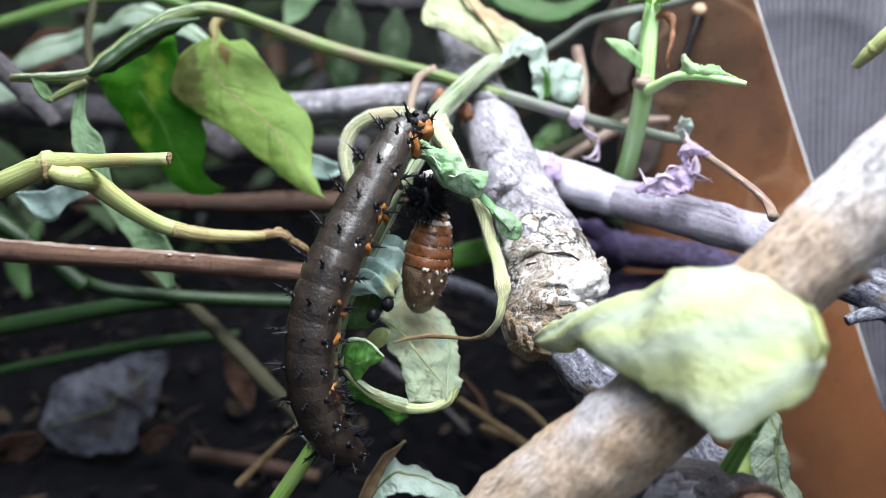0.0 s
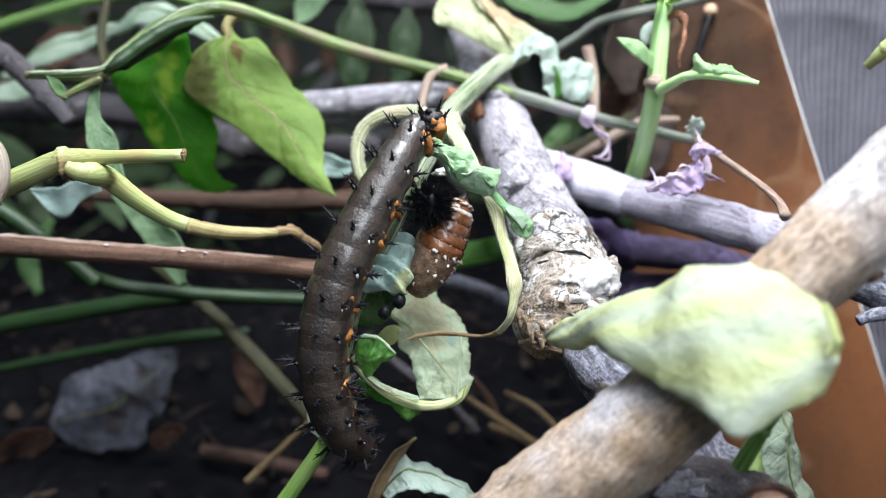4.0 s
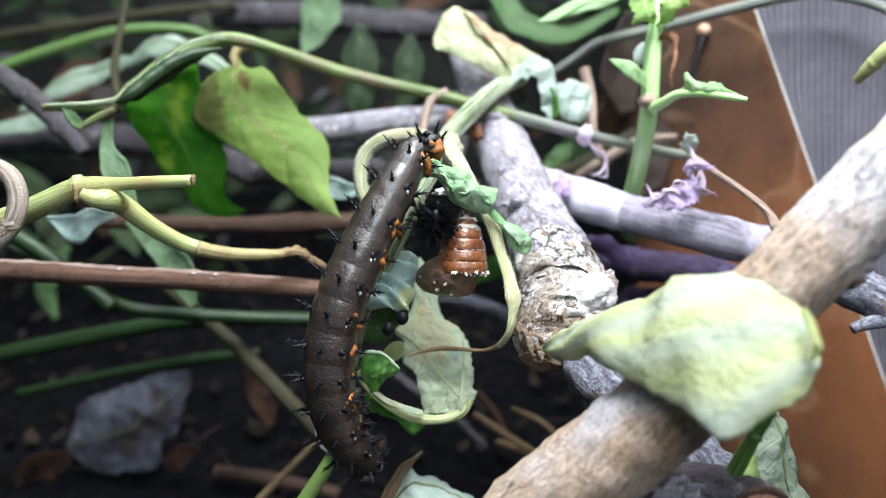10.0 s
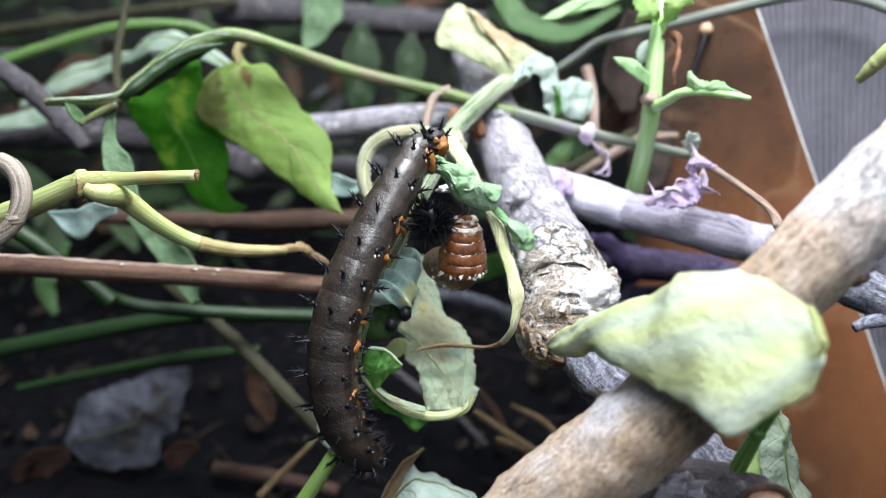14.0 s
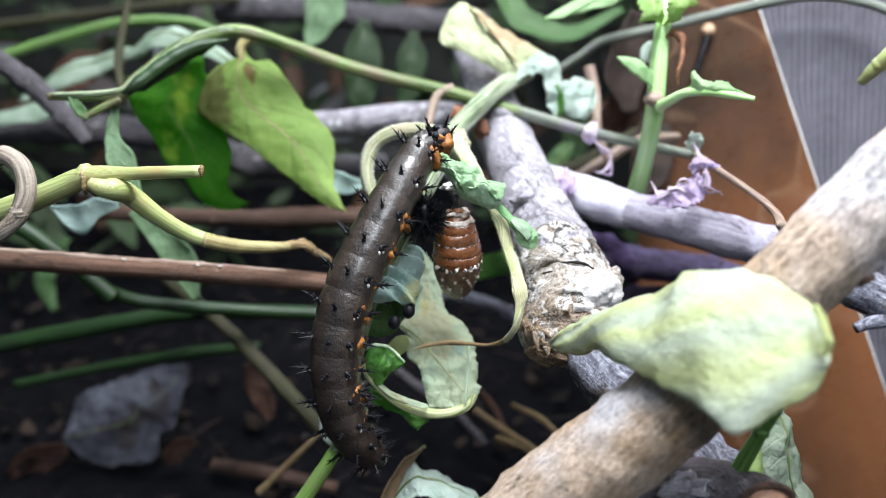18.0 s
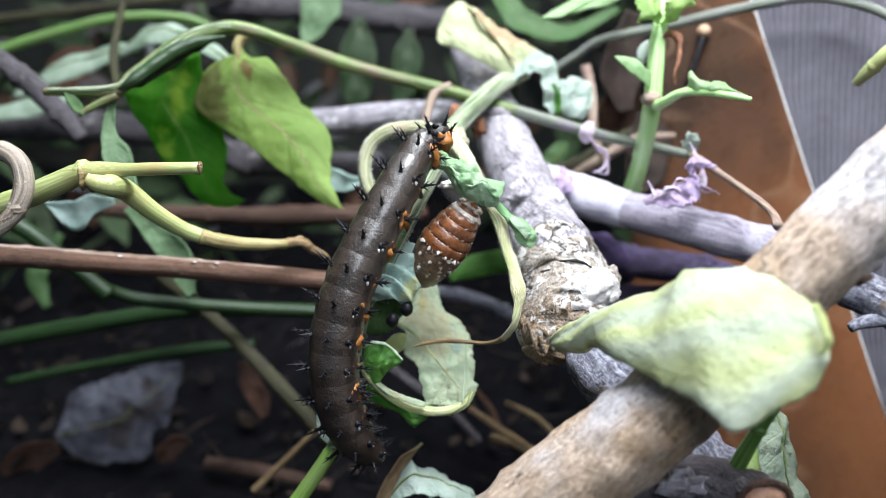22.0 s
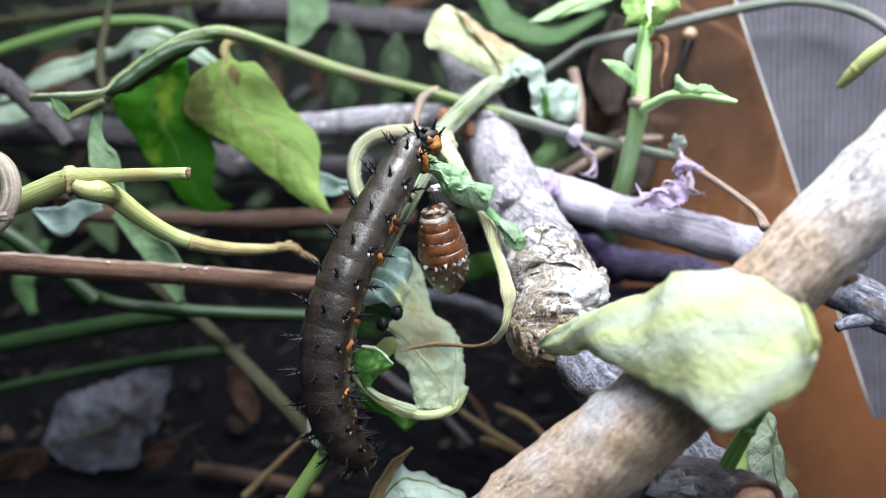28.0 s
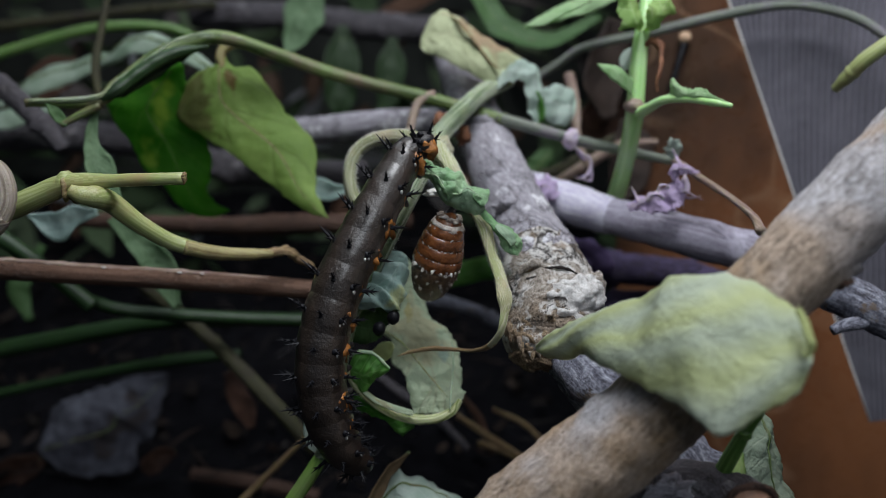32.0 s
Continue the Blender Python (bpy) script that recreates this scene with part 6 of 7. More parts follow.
        ([(-12.5, 115.2, 60.7), (-15.1, 115.2, 60.5), (-17.9, 116.3, 60.9), (-21.1, 117.2, 60.2)], [0.8, 1.8, 2.0, 1.0], [0.8, 1.6, 1.4, 0.8], (0.00, -0.02, -1.00), LEAF_TEAL, "blue-green leaf in the shade"),
        ([(-35.8, 133.1, 77.1), (-44.8, 138.6, 80.9), (-51.9, 141.9, 81.3), (-58.7, 143.7, 77.2)], [1.0, 3.0, 3.4, 1.6], [1.0, 2.0, 2.6, 1.4], (0.10, 0.81, 0.57), LEAF_HAZE, "pale grey-green leaf behind the vine"),
        ([(-55.8, 146.2, 78.5), (-63.6, 146.6, 76.5), (-71.5, 146.8, 73.9), (-81.1, 147.2, 68.5)], [1.0, 3.4, 3.6, 0.6], [1.0, 2.4, 3.0, 0.6], (-0.20, 0.78, 0.60), LEAF_HAZE, "broad hazy grey-green leaf behind the vine"),
        ([(-68.4, 143.2, 69.1), (-72.6, 142.8, 68.1), (-78.8, 142.4, 66.9), (-86.2, 142, 65.6)], [0.8, 2.4, 2.4, 1.0], [0.8, 1.6, 2.0, 1.0], (0.00, 0.77, 0.64), LEAF_HAZE, "shaded leaf with a bright edge"),
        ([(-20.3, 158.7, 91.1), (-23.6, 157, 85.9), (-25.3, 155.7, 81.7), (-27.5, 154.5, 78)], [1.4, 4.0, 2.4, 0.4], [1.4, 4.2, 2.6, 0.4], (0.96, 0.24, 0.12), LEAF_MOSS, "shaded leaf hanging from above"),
        ([(-17.5, 172, 83.4), (-17.5, 169.7, 76.4), (-18.2, 168.5, 69.4), (-17.8, 168.6, 63.3)], [1.2, 4.2, 3.6, 1.0], [1.2, 4.0, 3.8, 1.0], (0.98, 0.16, -0.15), LEAF_DIM, "green leaf with its shade put into the colour"),
        ([(-6.4, 166, 81.3), (-7, 164.2, 75.6), (-7.6, 163.4, 69.9), (-10, 163, 65.3)], [1.0, 3.2, 2.6, 0.5], [1.0, 3.4, 2.8, 0.5], (0.98, 0.16, -0.15), LEAF_DIM, "green leaf with its shade put into the colour"),
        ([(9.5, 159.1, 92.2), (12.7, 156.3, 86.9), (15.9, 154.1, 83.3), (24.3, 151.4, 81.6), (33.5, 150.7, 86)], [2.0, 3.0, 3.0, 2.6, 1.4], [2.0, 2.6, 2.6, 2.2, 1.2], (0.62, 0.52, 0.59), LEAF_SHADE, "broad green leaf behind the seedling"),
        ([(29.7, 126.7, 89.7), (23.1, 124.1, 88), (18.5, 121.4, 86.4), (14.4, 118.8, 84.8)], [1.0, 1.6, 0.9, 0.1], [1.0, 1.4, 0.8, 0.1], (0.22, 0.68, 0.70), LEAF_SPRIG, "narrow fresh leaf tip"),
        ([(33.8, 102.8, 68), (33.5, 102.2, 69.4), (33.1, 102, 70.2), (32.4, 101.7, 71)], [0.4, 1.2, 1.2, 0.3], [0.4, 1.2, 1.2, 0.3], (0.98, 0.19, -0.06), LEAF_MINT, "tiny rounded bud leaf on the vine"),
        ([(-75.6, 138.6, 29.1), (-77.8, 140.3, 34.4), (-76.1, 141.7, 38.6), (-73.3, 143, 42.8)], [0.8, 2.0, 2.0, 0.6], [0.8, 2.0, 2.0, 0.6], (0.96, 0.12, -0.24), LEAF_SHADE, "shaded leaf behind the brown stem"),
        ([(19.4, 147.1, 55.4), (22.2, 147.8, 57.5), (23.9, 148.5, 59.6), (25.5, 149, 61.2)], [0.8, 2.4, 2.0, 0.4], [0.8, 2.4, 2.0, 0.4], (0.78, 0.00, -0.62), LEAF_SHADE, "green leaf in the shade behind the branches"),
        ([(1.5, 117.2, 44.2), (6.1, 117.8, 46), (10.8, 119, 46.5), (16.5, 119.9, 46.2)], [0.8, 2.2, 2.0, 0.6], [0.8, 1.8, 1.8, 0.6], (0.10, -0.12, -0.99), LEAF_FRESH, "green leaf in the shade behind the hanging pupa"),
        ([(-73.3, 130.4, 3.9), (-76.7, 129.9, 2.4), (-80, 129.4, 0.8), (-84.4, 128.7, -1.3)], [1.5, 3.6, 3.6, 1.0], [1.5, 3.0, 3.0, 1.0], (0.32, 0.14, -0.94), LEAF_BROWN, "dead red-brown leaf on the soil"),
        ([(-47.3, 129, 6.1), (-50, 128.7, 5.1), (-51.7, 128.2, 3.5), (-52.8, 127.7, 1.9)], [1.0, 2.4, 2.4, 1.0], [1.0, 2.0, 2.0, 1.0], (0.49, 0.13, -0.86), LEAF_BROWN, "dead brown leaf bit on the soil"),
        ([(-35.5, 126.5, 24.2), (-33.9, 125.2, 20.3), (-32.4, 124.3, 17.4), (-31.3, 123.3, 14.4)], [1.0, 2.0, 2.0, 0.8], [1.0, 2.0, 2.0, 0.8], (0.95, 0.24, -0.18), LEAF_BROWN, "dead brown leaf in the shade"),
        ([(32.7, 138.2, 86.1), (31.9, 137.4, 80.5), (31.2, 136.6, 74.8), (32.4, 134.8, 69.2)], [1.5, 4.0, 4.6, 1.5], [1.5, 4.2, 4.4, 1.5], (0.95, 0.24, -0.18), LEAF_UMBER, "dark withered leaf added in front of the board"),
        ([(35.1, 134.8, 69.2), (35.8, 132.3, 64.7), (34.6, 129.8, 60.2), (32.4, 127.3, 55.9)], [1.5, 4.0, 4.2, 1.5], [1.5, 4.6, 4.4, 1.5], (0.95, 0.24, -0.18), LEAF_UMBER, "dark withered leaf added in front of the board"),
        ([(46.9, 136.5, 84.3), (49.8, 135.1, 79.7), (50.7, 133.6, 75.1), (48.8, 132.1, 70.5)], [0.6, 1.6, 2.0, 0.6], [0.6, 1.8, 1.4, 0.6], (0.95, 0.24, -0.18), LEAF_UMBER, "dark withered leaf added in front of the board"),
        ([(35.7, 142.4, 73.3), (33.6, 141.5, 70.3), (31.5, 140.5, 67.4), (29.5, 139.6, 64.4)], [1.5, 4.0, 4.0, 1.5], [1.5, 4.2, 4.2, 1.5], (0.94, 0.09, -0.33), LEAF_BROWN, "dead red-brown leaf in the shade"),
        ([(-73.4, 169.4, 75.3), (-77, 168.6, 73), (-80.7, 167.9, 70.6), (-84.3, 167.1, 68.3)], [1.5, 4.0, 3.6, 1.0], [1.5, 3.6, 3.6, 1.0], (0.64, -0.03, -0.77), LEAF_BROWN, "dead red-brown leaf behind the vine"),
        ([(23.4, 118.4, 51.1), (25.5, 117, 50.1), (27.5, 115.6, 49.1), (29.9, 114.3, 48.2)], [1, 2.6, 2.4, 0.8], [1, 2.2, 2.4, 0.8], (0.31, -0.09, -0.95), LEAF_PLUM, "leaf added for the dark violet patch under the pale branch"),
        ([(15.6, 142.9, 58.5), (16.1, 142.2, 56.5), (17.2, 141.6, 54.5), (18.8, 141.1, 52.9)], [1, 2, 2, 1], [1, 2, 2, 1], (0.98, 0.16, -0.15), LEAF_BROWN, "dead brown leaf behind the branch"),
    ):
        leaf("leaf", label, mat, rib, lw, rw, side, n=24, m=10, cup=0.5, wave=0.3, waves=2.5, crumple=0.5, grain=0.25, seed=sum(lw) * 3)


def violet_scraps():
    for upper, lower, label in (
        ([(14.6, 106, 63.6), (15.1, 105.9, 64.8), (15.9, 105.3, 64.3), (16.9, 105.1, 65), (17.9, 104.5, 64.5), (18.3, 103.7, 63.2)], [(14.6, 103.4, 62), (15.4, 102.9, 62.2), (16.4, 102.4, 62.4), (17.3, 102, 62.8), (17.8, 101.5, 63.1)], "ragged violet scrap on the pale branch"),
        ([(26.1, 97.1, 63.2), (27.6, 96.7, 64.1), (29.2, 96.3, 64.7), (30.5, 95.9, 65.8), (31.5, 95.6, 66.8), (32, 95.2, 67.6)], [(26.2, 95.9, 62.7), (27.7, 94.7, 63.1), (29.4, 93.6, 63.1), (30.9, 93.1, 63.5), (31.9, 93.3, 64.8), (32.1, 93.8, 66.6)], "crumpled violet withered leaf by the dry tendrils"),
        ([(30.8, 95.5, 68.3), (31.3, 95.3, 69.4), (32.4, 94.7, 69.2), (33.5, 93.9, 68.6), (33.9, 93.4, 68.6)], [(30.5, 95.3, 67.7), (31.2, 94.6, 67.3), (31.9, 94.2, 67.8), (32.8, 93.8, 68.1), (33.7, 93.3, 68.2)], "violet shrivelled bud on the vine"),
    ):
        lofted("leaf", label, LEAF_VIOLET, upper, lower, n=44, m=18, bulge=0.7, crumple=0.7, grain=0.5, rag=0.9, pleat=0.22, folds=4, rib_mat=STEM_VIOLET, rib_size=0.12)


# ---- caterpillar ----
def spine_mesh(seed, thick=1.0, bristles=6):
    """A black branching spine that points up z, in millimetres."""
    rnd = random.Random(seed)
    bm = tube([(0, 0, -0.25), (0.03, 0, 0.5), (0.06, 0.02, 1.2), (0.1, 0.04, 2.2)], [0.42 * thick, 0.2 * thick, 0.13 * thick, 0.03], 14, 6)
    bm.faces.ensure_lookup_table()
    picked = {}
    for k in range(bristles):
        row = 3 + int(8 * k / bristles)
        picked[row * 6 + (k * 2 + rnd.randrange(2)) % 6] = 0.6 - 0.3 * k / bristles
    for f, r in [(bm.faces[k], r) for k, r in picked.items()]:
        c = f.calc_center_median()
        tip = bm.verts.new(c + Vector((c.x, c.y, 0)).normalized() * r + Vector((0, 0, 0.5)))
        vs = f.verts[:]
        bm.faces.remove(f)
        for a, b in zip(vs, vs[1:] + vs[:1]):
            bm.faces.new((a, b, tip))
    me = bpy.data.meshes.new("spine")
    bm.transform(Matrix.Scale(MM, 4))
    bm.to_mesh(me)
    bm.free()
    me.materials.append(CHITIN)
    return me


def caterpillar():
    axis = [(-1.6, 82.5, 73.3), (-3, 82.1, 72), (-5.5, 79.2, 68), (-7.95, 76.7, 63.7), (-10.0, 74.65, 59.4), (-11.3, 73.25, 54.9), (-11.7, 72.35, 50.5), (-11.0, 71.95, 46), (-9.4, 72.2, 42.1), (-7.3, 73.5, 39.1)]
    path = spline(axis, 157)
    at = path[78]
    root = thing("caterpillar", at, "brown-black spiny caterpillar with orange spots clinging to the stem", "caterpillar")
    view = Vector((0.00, -0.95, 0.31))
    count, per = 13, 12
    prof = [1.4, 1.8, 2.1, 2.35, 2.5, 2.62, 2.65, 2.65, 2.65, 2.6, 2.5, 2.35, 1.95, 1.2]
    spines = [spine_mesh(i) for i in range(4)]

    def frame_at(i):
        t = (path[min(i + 1, 156)] - path[max(i - 1, 0)]).normalized()
        c = (view - t * view.dot(t)).normalized()
        return t, c, t.cross(c)

    def radius(s):
        k = min(int(s), 12)
        return prof[k] + (prof[k + 1] - prof[k]) * (s - k)
    for g in range(count):
        bm = bmesh.new()
        uvl = bm.loops.layers.uv.new("UVMap")
        rings = []
        for j in range(per + 1):
            i = g * per + j
            t, c, b = frame_at(i)
            w = j / per
            r = radius(g + w) * (1 + 0.045 * math.sin(math.pi * w))
            ring = []
            for k in range(32):
                a = 2 * math.pi * k / 32
                q = c * math.cos(a) + b * math.sin(a)
                fold = 1 + 0.003 * math.sin(w * 18.85) + 0.02 * noise.noise((path[i] + q * r) * 0.9)
                ring.append(bm.verts.new(path[i] + q * r * fold))
            rings.append(ring)
        for j in range(per):
            for k in range(32):
                k2 = (k + 1) % 32
                f = bm.faces.new((rings[j][k], rings[j][k2], rings[j + 1][k2], rings[j + 1][k]))
                for l in f.loops:
                    l[uvl].uv = (g + j / per, k / 32)
        if g in (0, count - 1):
            bm.faces.new(rings[0 if g == 0 else -1])
        seg = part("segment", bm, BODY, root)
        if g == 0:
            continue
        i = g * per + 6
        t, c, b = frame_at(i)
        r = radius(g + 0.5)
        right = b if b.x > 0 else -b
        for n, (deg, size) in enumerate(((-84, 1.0), (-60, 0.72), (-12, 0.66), (34, 0.72), (70, 0.9))):
            a = math.radians(deg)
            q = c * math.cos(a) + right * math.sin(a)
            p = path[i] + q * r * 1.0
            z = (q + t * 0.2 * (1 if g > 6 else -1) + Vector((0, 0, 0.12 + 0.1 * math.sin(g * 5 + n)))).normalized()
            ob = new("spine", spines[(g + n) % 4])
            ob.parent = root
            ob.matrix_local = Matrix.Translation((p - Vector(at)) * MM) @ z.to_track_quat("Z", "X").to_matrix().to_4x4() @ Matrix.Scale(size, 4)
            if n in (1, 2, 3):
                part("wart", ball(p + t * 0.1, 0.25 if n < 3 else 0.36, (1, 1, 1.1), 0.5, 8, 10, g * 1.0), CHITIN, root, "glossy black wart")
            if n == 3:
                for k in range(2 + g % 2):
                    off = right * (0.3 - 0.34 * k) + t * (0.42 + 0.22 * math.sin(g * 3.1 + k * 2))
                    part("wart", ball(p + off + q * 0.06, 0.07 + 0.05 * ((g + k) % 3), (1, 1, 1.5), 0.5, 6, 8, g * 1.0 + k), WHITE_DOT, root, "small white bead for wart and painted glint")
            if n == 4 and g < 11:
                part("spot", ball(path[i] + q * r * 0.76, 0.82 + 0.16 * math.sin(g * 2.3), (0.9, 1, 1.35), 1.1, 10, 14, g * 1.0), ORANGE, root, "orange side spot")
    rnd = random.Random(23)
    for k in range(44):
        i = rnd.randrange(110, 154)
        t, c, b = frame_at(i)
        right = b if b.x > 0 else -b
        q = (right * rnd.uniform(0.5, 1) + c * rnd.uniform(-0.6, 0.5) + t * rnd.uniform(-0.3, 0.5)).normalized()
        ob = new("spine", spines[k % 4])
        ob.parent = root
        ob.matrix_local = Matrix.Translation((path[i] + q * radius(min(i / per, 12.9)) * 0.96 - Vector(at)) * MM) @ (q + Vector((0, 0, -0.2))).to_track_quat("Z", "X").to_matrix().to_4x4() @ Matrix.Scale(rnd.uniform(0.4, 0.8), 4)
    t, c, b = frame_at(0)
    right = b if b.x > 0 else -b
    head = path[0] - t * 0.5
    part("head", ball(head + right * 0.3, 1.5, (1, 1, 1), 0.15, 12, 16), HEAD_MAT, root, "dark head")
    part("cheek", ball(head + right * 0.9 + c * 0.65, 0.85, (1, 1, 1.2), 0.9, 12, 16, 7.0), ORANGE, root, "orange cheek patch")
    part("cheek", ball(head + right * 1.2 + t * 1.6 + c * 0.6, 0.62, (1, 1, 1.2), 0.9, 12, 16, 2.0), ORANGE, root, "orange cheek patch")
    for k, (dr, dc, dt) in enumerate(((-0.9, 1.0, 0.9), (-0.2, 1.4, 0.2), (0.5, 1.3, 0.9), (0.3, 1.2, -0.6), (-0.8, 1.1, -0.4))):
        part("wart", ball(head + (right * dr + c * dc + t * dt).normalized() * 1.42 + right * 0.2, 0.3 + 0.06 * (k % 3), (1, 1, 1), 0.6, 8, 10, k * 2.0), CHITIN, root, "glossy black wart")
    for k, (dr, dc, dt) in enumerate(((-1.5, 0.5, 1.2), (-1.0, 0.9, 0.1), (-0.1, 0.8, -1.2), (0.9, 0.7, -1.3), (-0.6, 1.5, 0.6))):
        q = (right * dr + c * dc + t * dt).normalized()
        ob = new("spine", spines[k % 4])
        ob.parent = root
        ob.matrix_local = Matrix.Translation((head + q * 1.5 - Vector(at)) * MM) @ (q + Vector((0, 0, 0.8))).to_track_quat("Z", "X").to_matrix().to_4x4() @ Matrix.Scale(0.7, 4)
    for g in (1, 2, 3, 6, 7, 8, 9):
        i = g * per + 6
        t, c, b = frame_at(i)
        right = b if b.x > 0 else -b
        r = radius(g + 0.5)
        p = path[i] + right * r * 0.75 - c * 1.7
        part("leg", tube([p, p + right * 0.5, p + right * 0.9 - c * 0.5], [0.55, 0.42, 0.28], 8, 8), HEAD_MAT, root)


# ---- pupa and shed skin ----
def pupa():
    root = thing("pupa", (0, 0, 0), "glossy brown pupa with white crust hanging and wriggling under the stem", "pupa")

    def lathe(prof, material, name, parent, label="", squash=1.0, hump=0.0, n=30, shift=0.0, uneven=0.03):
        bm = bmesh.new()
        rings = []
        for z, r in prof:
            ring = []
            for k in range(n):
                a = 2 * math.pi * k / n
                rr = 1.13 * r * (1 + uneven * noise.noise(Vector((math.cos(a) * 2, math.sin(a) * 2, z * 1.4))))
                ring.append(bm.verts.new((rr * math.cos(a), rr * math.sin(a) * squash + hump * math.sin(-z * 0.5), z - shift)))
            rings.append(ring)
        for i in range(len(rings) - 1):
            for k in range(n):
                bm.faces.new((rings[i][k], rings[i][(k + 1) % n], rings[i + 1][(k + 1) % n], rings[i + 1][k]))
        bm.faces.new(rings[0]), bm.faces.new(rings[-1][::-1])
        return part(name, bm, material, parent, label)
    part("cremaster", tube([(0, 0, 1.9), (0.05, 0, 1.0), (0, 0, -0.2)], [0.25, 0.35, 0.6], 14, 12, 0.5, 1.8), HEAD_MAT, root, "dark stalk at the tail tip")
    lathe([(0.35, 0.35), (0.1, 0.6), (-0.2, 0.95), (-0.5, 1.2), (-0.75, 1.36), (-1.25, 1.62)], PUPA_MAT, "tail", root, "brown tapering tail", n=40, uneven=0.06)
    lathe([(-0.82, 1.3), (-0.86, 1.5), (-1.0, 1.6), (-1.15, 1.68), (-1.32, 1.72), (-1.36, 1.5)], PUPA_CHALK, "tail_ring", root, "chalky white ring", n=44, uneven=0.09)
    for k in range(14):
        ang, z = -math.pi / 2 + (k - 6.5) * 0.3, -0.1 - 0.3 * (k * 0.618 % 1)
        r = 1.1 * (0.85 - 1.05 * z * 0.9)
        part("crust", ball((r * math.cos(ang), r * math.sin(ang), z), 0.16 + 0.12 * (k * 0.37 % 1), (1.5, 1, 0.7), 1.2, 7, 8, k), PUPA_CHALK, root, "white crust fleck")
    edges = [-1.2, -2.4, -3.7, -5.0, -6.4]
    widths = [1.65, 2.0, 2.3, 2.5, 2.55]
    for i in range(4):
        a, b, ra, rb = edges[i], edges[i + 1], widths[i], widths[i + 1]
        steps = 8
        prof = []
        for j in range(steps + 1):
            w = j / steps
            prof.append((a + (b - a) * w, (ra + (rb - ra) * w) * (1 + 0.03 * math.sin(math.pi * w) - 0.02 * (abs(w - 0.5) * 2) ** 6)))
        seg = lathe(prof, PUPA_MAT, "segment", root)
        rnd = random.Random(i + 50)
        most = 0.12 if i == 3 else 0.06
        ring = [(1.11 * rb * math.cos(-math.pi / 2 + (k - 12) * 0.125), 1.11 * rb * math.sin(-math.pi / 2 + (k - 12) * 0.125), b + rnd.uniform(-0.12, 0.16) * (3 if i == 3 else 1)) for k in range(25)]
        part("crust_band", tube(ring, [rnd.choice((0.02, 0.02, 0.3, 1.0)) * most * rnd.uniform(0.4, 1.0) for k in range(40)], 150, 7, 0.9, 3.0), PUPA_WHITE, root, "broken white crust along the segment edge")
        if i == 3:
            for k in range(8):
                ang = -math.pi / 2 + (k - 3.5) * 0.36 + rnd.uniform(-0.15, 0.15)
                p = Vector((1.11 * rb * math.cos(ang), 1.11 * rb * math.sin(ang), b + rnd.uniform(0, 0.3)))
                q = Vector((math.cos(ang), math.sin(ang), -0.5)) * rnd.uniform(0.2, 0.55)
                part("spike", tube([p - q * 0.4, p + q * 0.5, p + q], [0.26, 0.15, 0.04], 6, 7, 0.8, 2.6, seed=k * 1.0), PUPA_WHITE, root, "white-crusted spike")
    rnd = random.Random(4)
    for k in range(100):
        ang, z = rnd.choice((rnd.uniform(-3.0, 0.0), rnd.gauss(-1.25, 0.12), rnd.gauss(-0.25, 0.15))), rnd.choice((rnd.uniform(-6.3, -1.4), rnd.gauss(-6.1, 0.3), rnd.gauss(-1.35, 0.15)))
        r = 1.13 * (1.65 + (2.55 - 1.65) * (z + 1.2) / -5.2)
        part("crust", ball((r * math.cos(ang), r * math.sin(ang), z), rnd.choice((0.03, 0.05, 0.08, 0.13)) * rnd.uniform(0.7, 1.2), (1.7, 1, 0.6 + rnd.random()), 1.3, 7, 8, k), PUPA_WHITE, root, "white crust fleck")
    wing = lathe([(0.5, 2.3), (0.0, 2.5), (-1.0, 2.5), (-2.0, 2.35), (-3.2, 2.1), (-4.3, 1.75), (-5.2, 1.3), (-5.75, 0.8), (-5.9, 0.3)], PUPA_WING, "wing_case", root, "tan mottled wing case and head end", 0.95)
    for row, (z, r) in enumerate(((-1.1, 2.78), (-2.6, 2.47))):
        for k in range(4 - row % 2):
            ang = -math.pi / 2 + (k - (3 - row % 2) / 2) * 0.55
            p = Vector((r * math.cos(ang), r * math.sin(ang), z))
            q = Vector((math.cos(ang), math.sin(ang), -0.6)) * rnd.uniform(0.5, 1.1)
            p.z += rnd.uniform(-0.3, 0.3)
            part("spike", tube([p - q * 0.1, p + q * 0.1, p + q * 0.22], [0.2, 0.13, 0.03], 6, 7, 0.9, 2.6, seed=k * 1.0), PUPA_WHITE, wing, "white-crusted spike")
    for k in range(46):
        ang, z = rnd.uniform(-3.0, 0.0), rnd.uniform(-5.2, -0.2)
        r = 1.11 * (2.5 if z > -1.5 else 2.5 + (z + 1.5) * 0.31)
        part("crust", ball((r * math.cos(ang), 0.95 * r * math.sin(ang), z), rnd.choice((0.05, 0.08, 0.14)) * rnd.uniform(0.7, 1.2), (1.5, 1, 0.6 + rnd.random()), 1.2, 7, 8, k), PUPA_WHITE, wing, "white crust fleck")
    return root, wing


def shed_skin():
    rnd = random.Random(9)
    root = thing("shed_skin", (0, 0, 0), "crumpled black spiny shed caterpillar skin", "shed skin")
    part("crumpled_skin", ball((0, 0, 0), 1.45, (1.15, 0.75, 1.05), 0.9, 14, 18, 1.0), CHITIN, root)
    meshes = [spine_mesh(40 + i, 0.3, 18) for i in range(4)]
    for k in range(230):
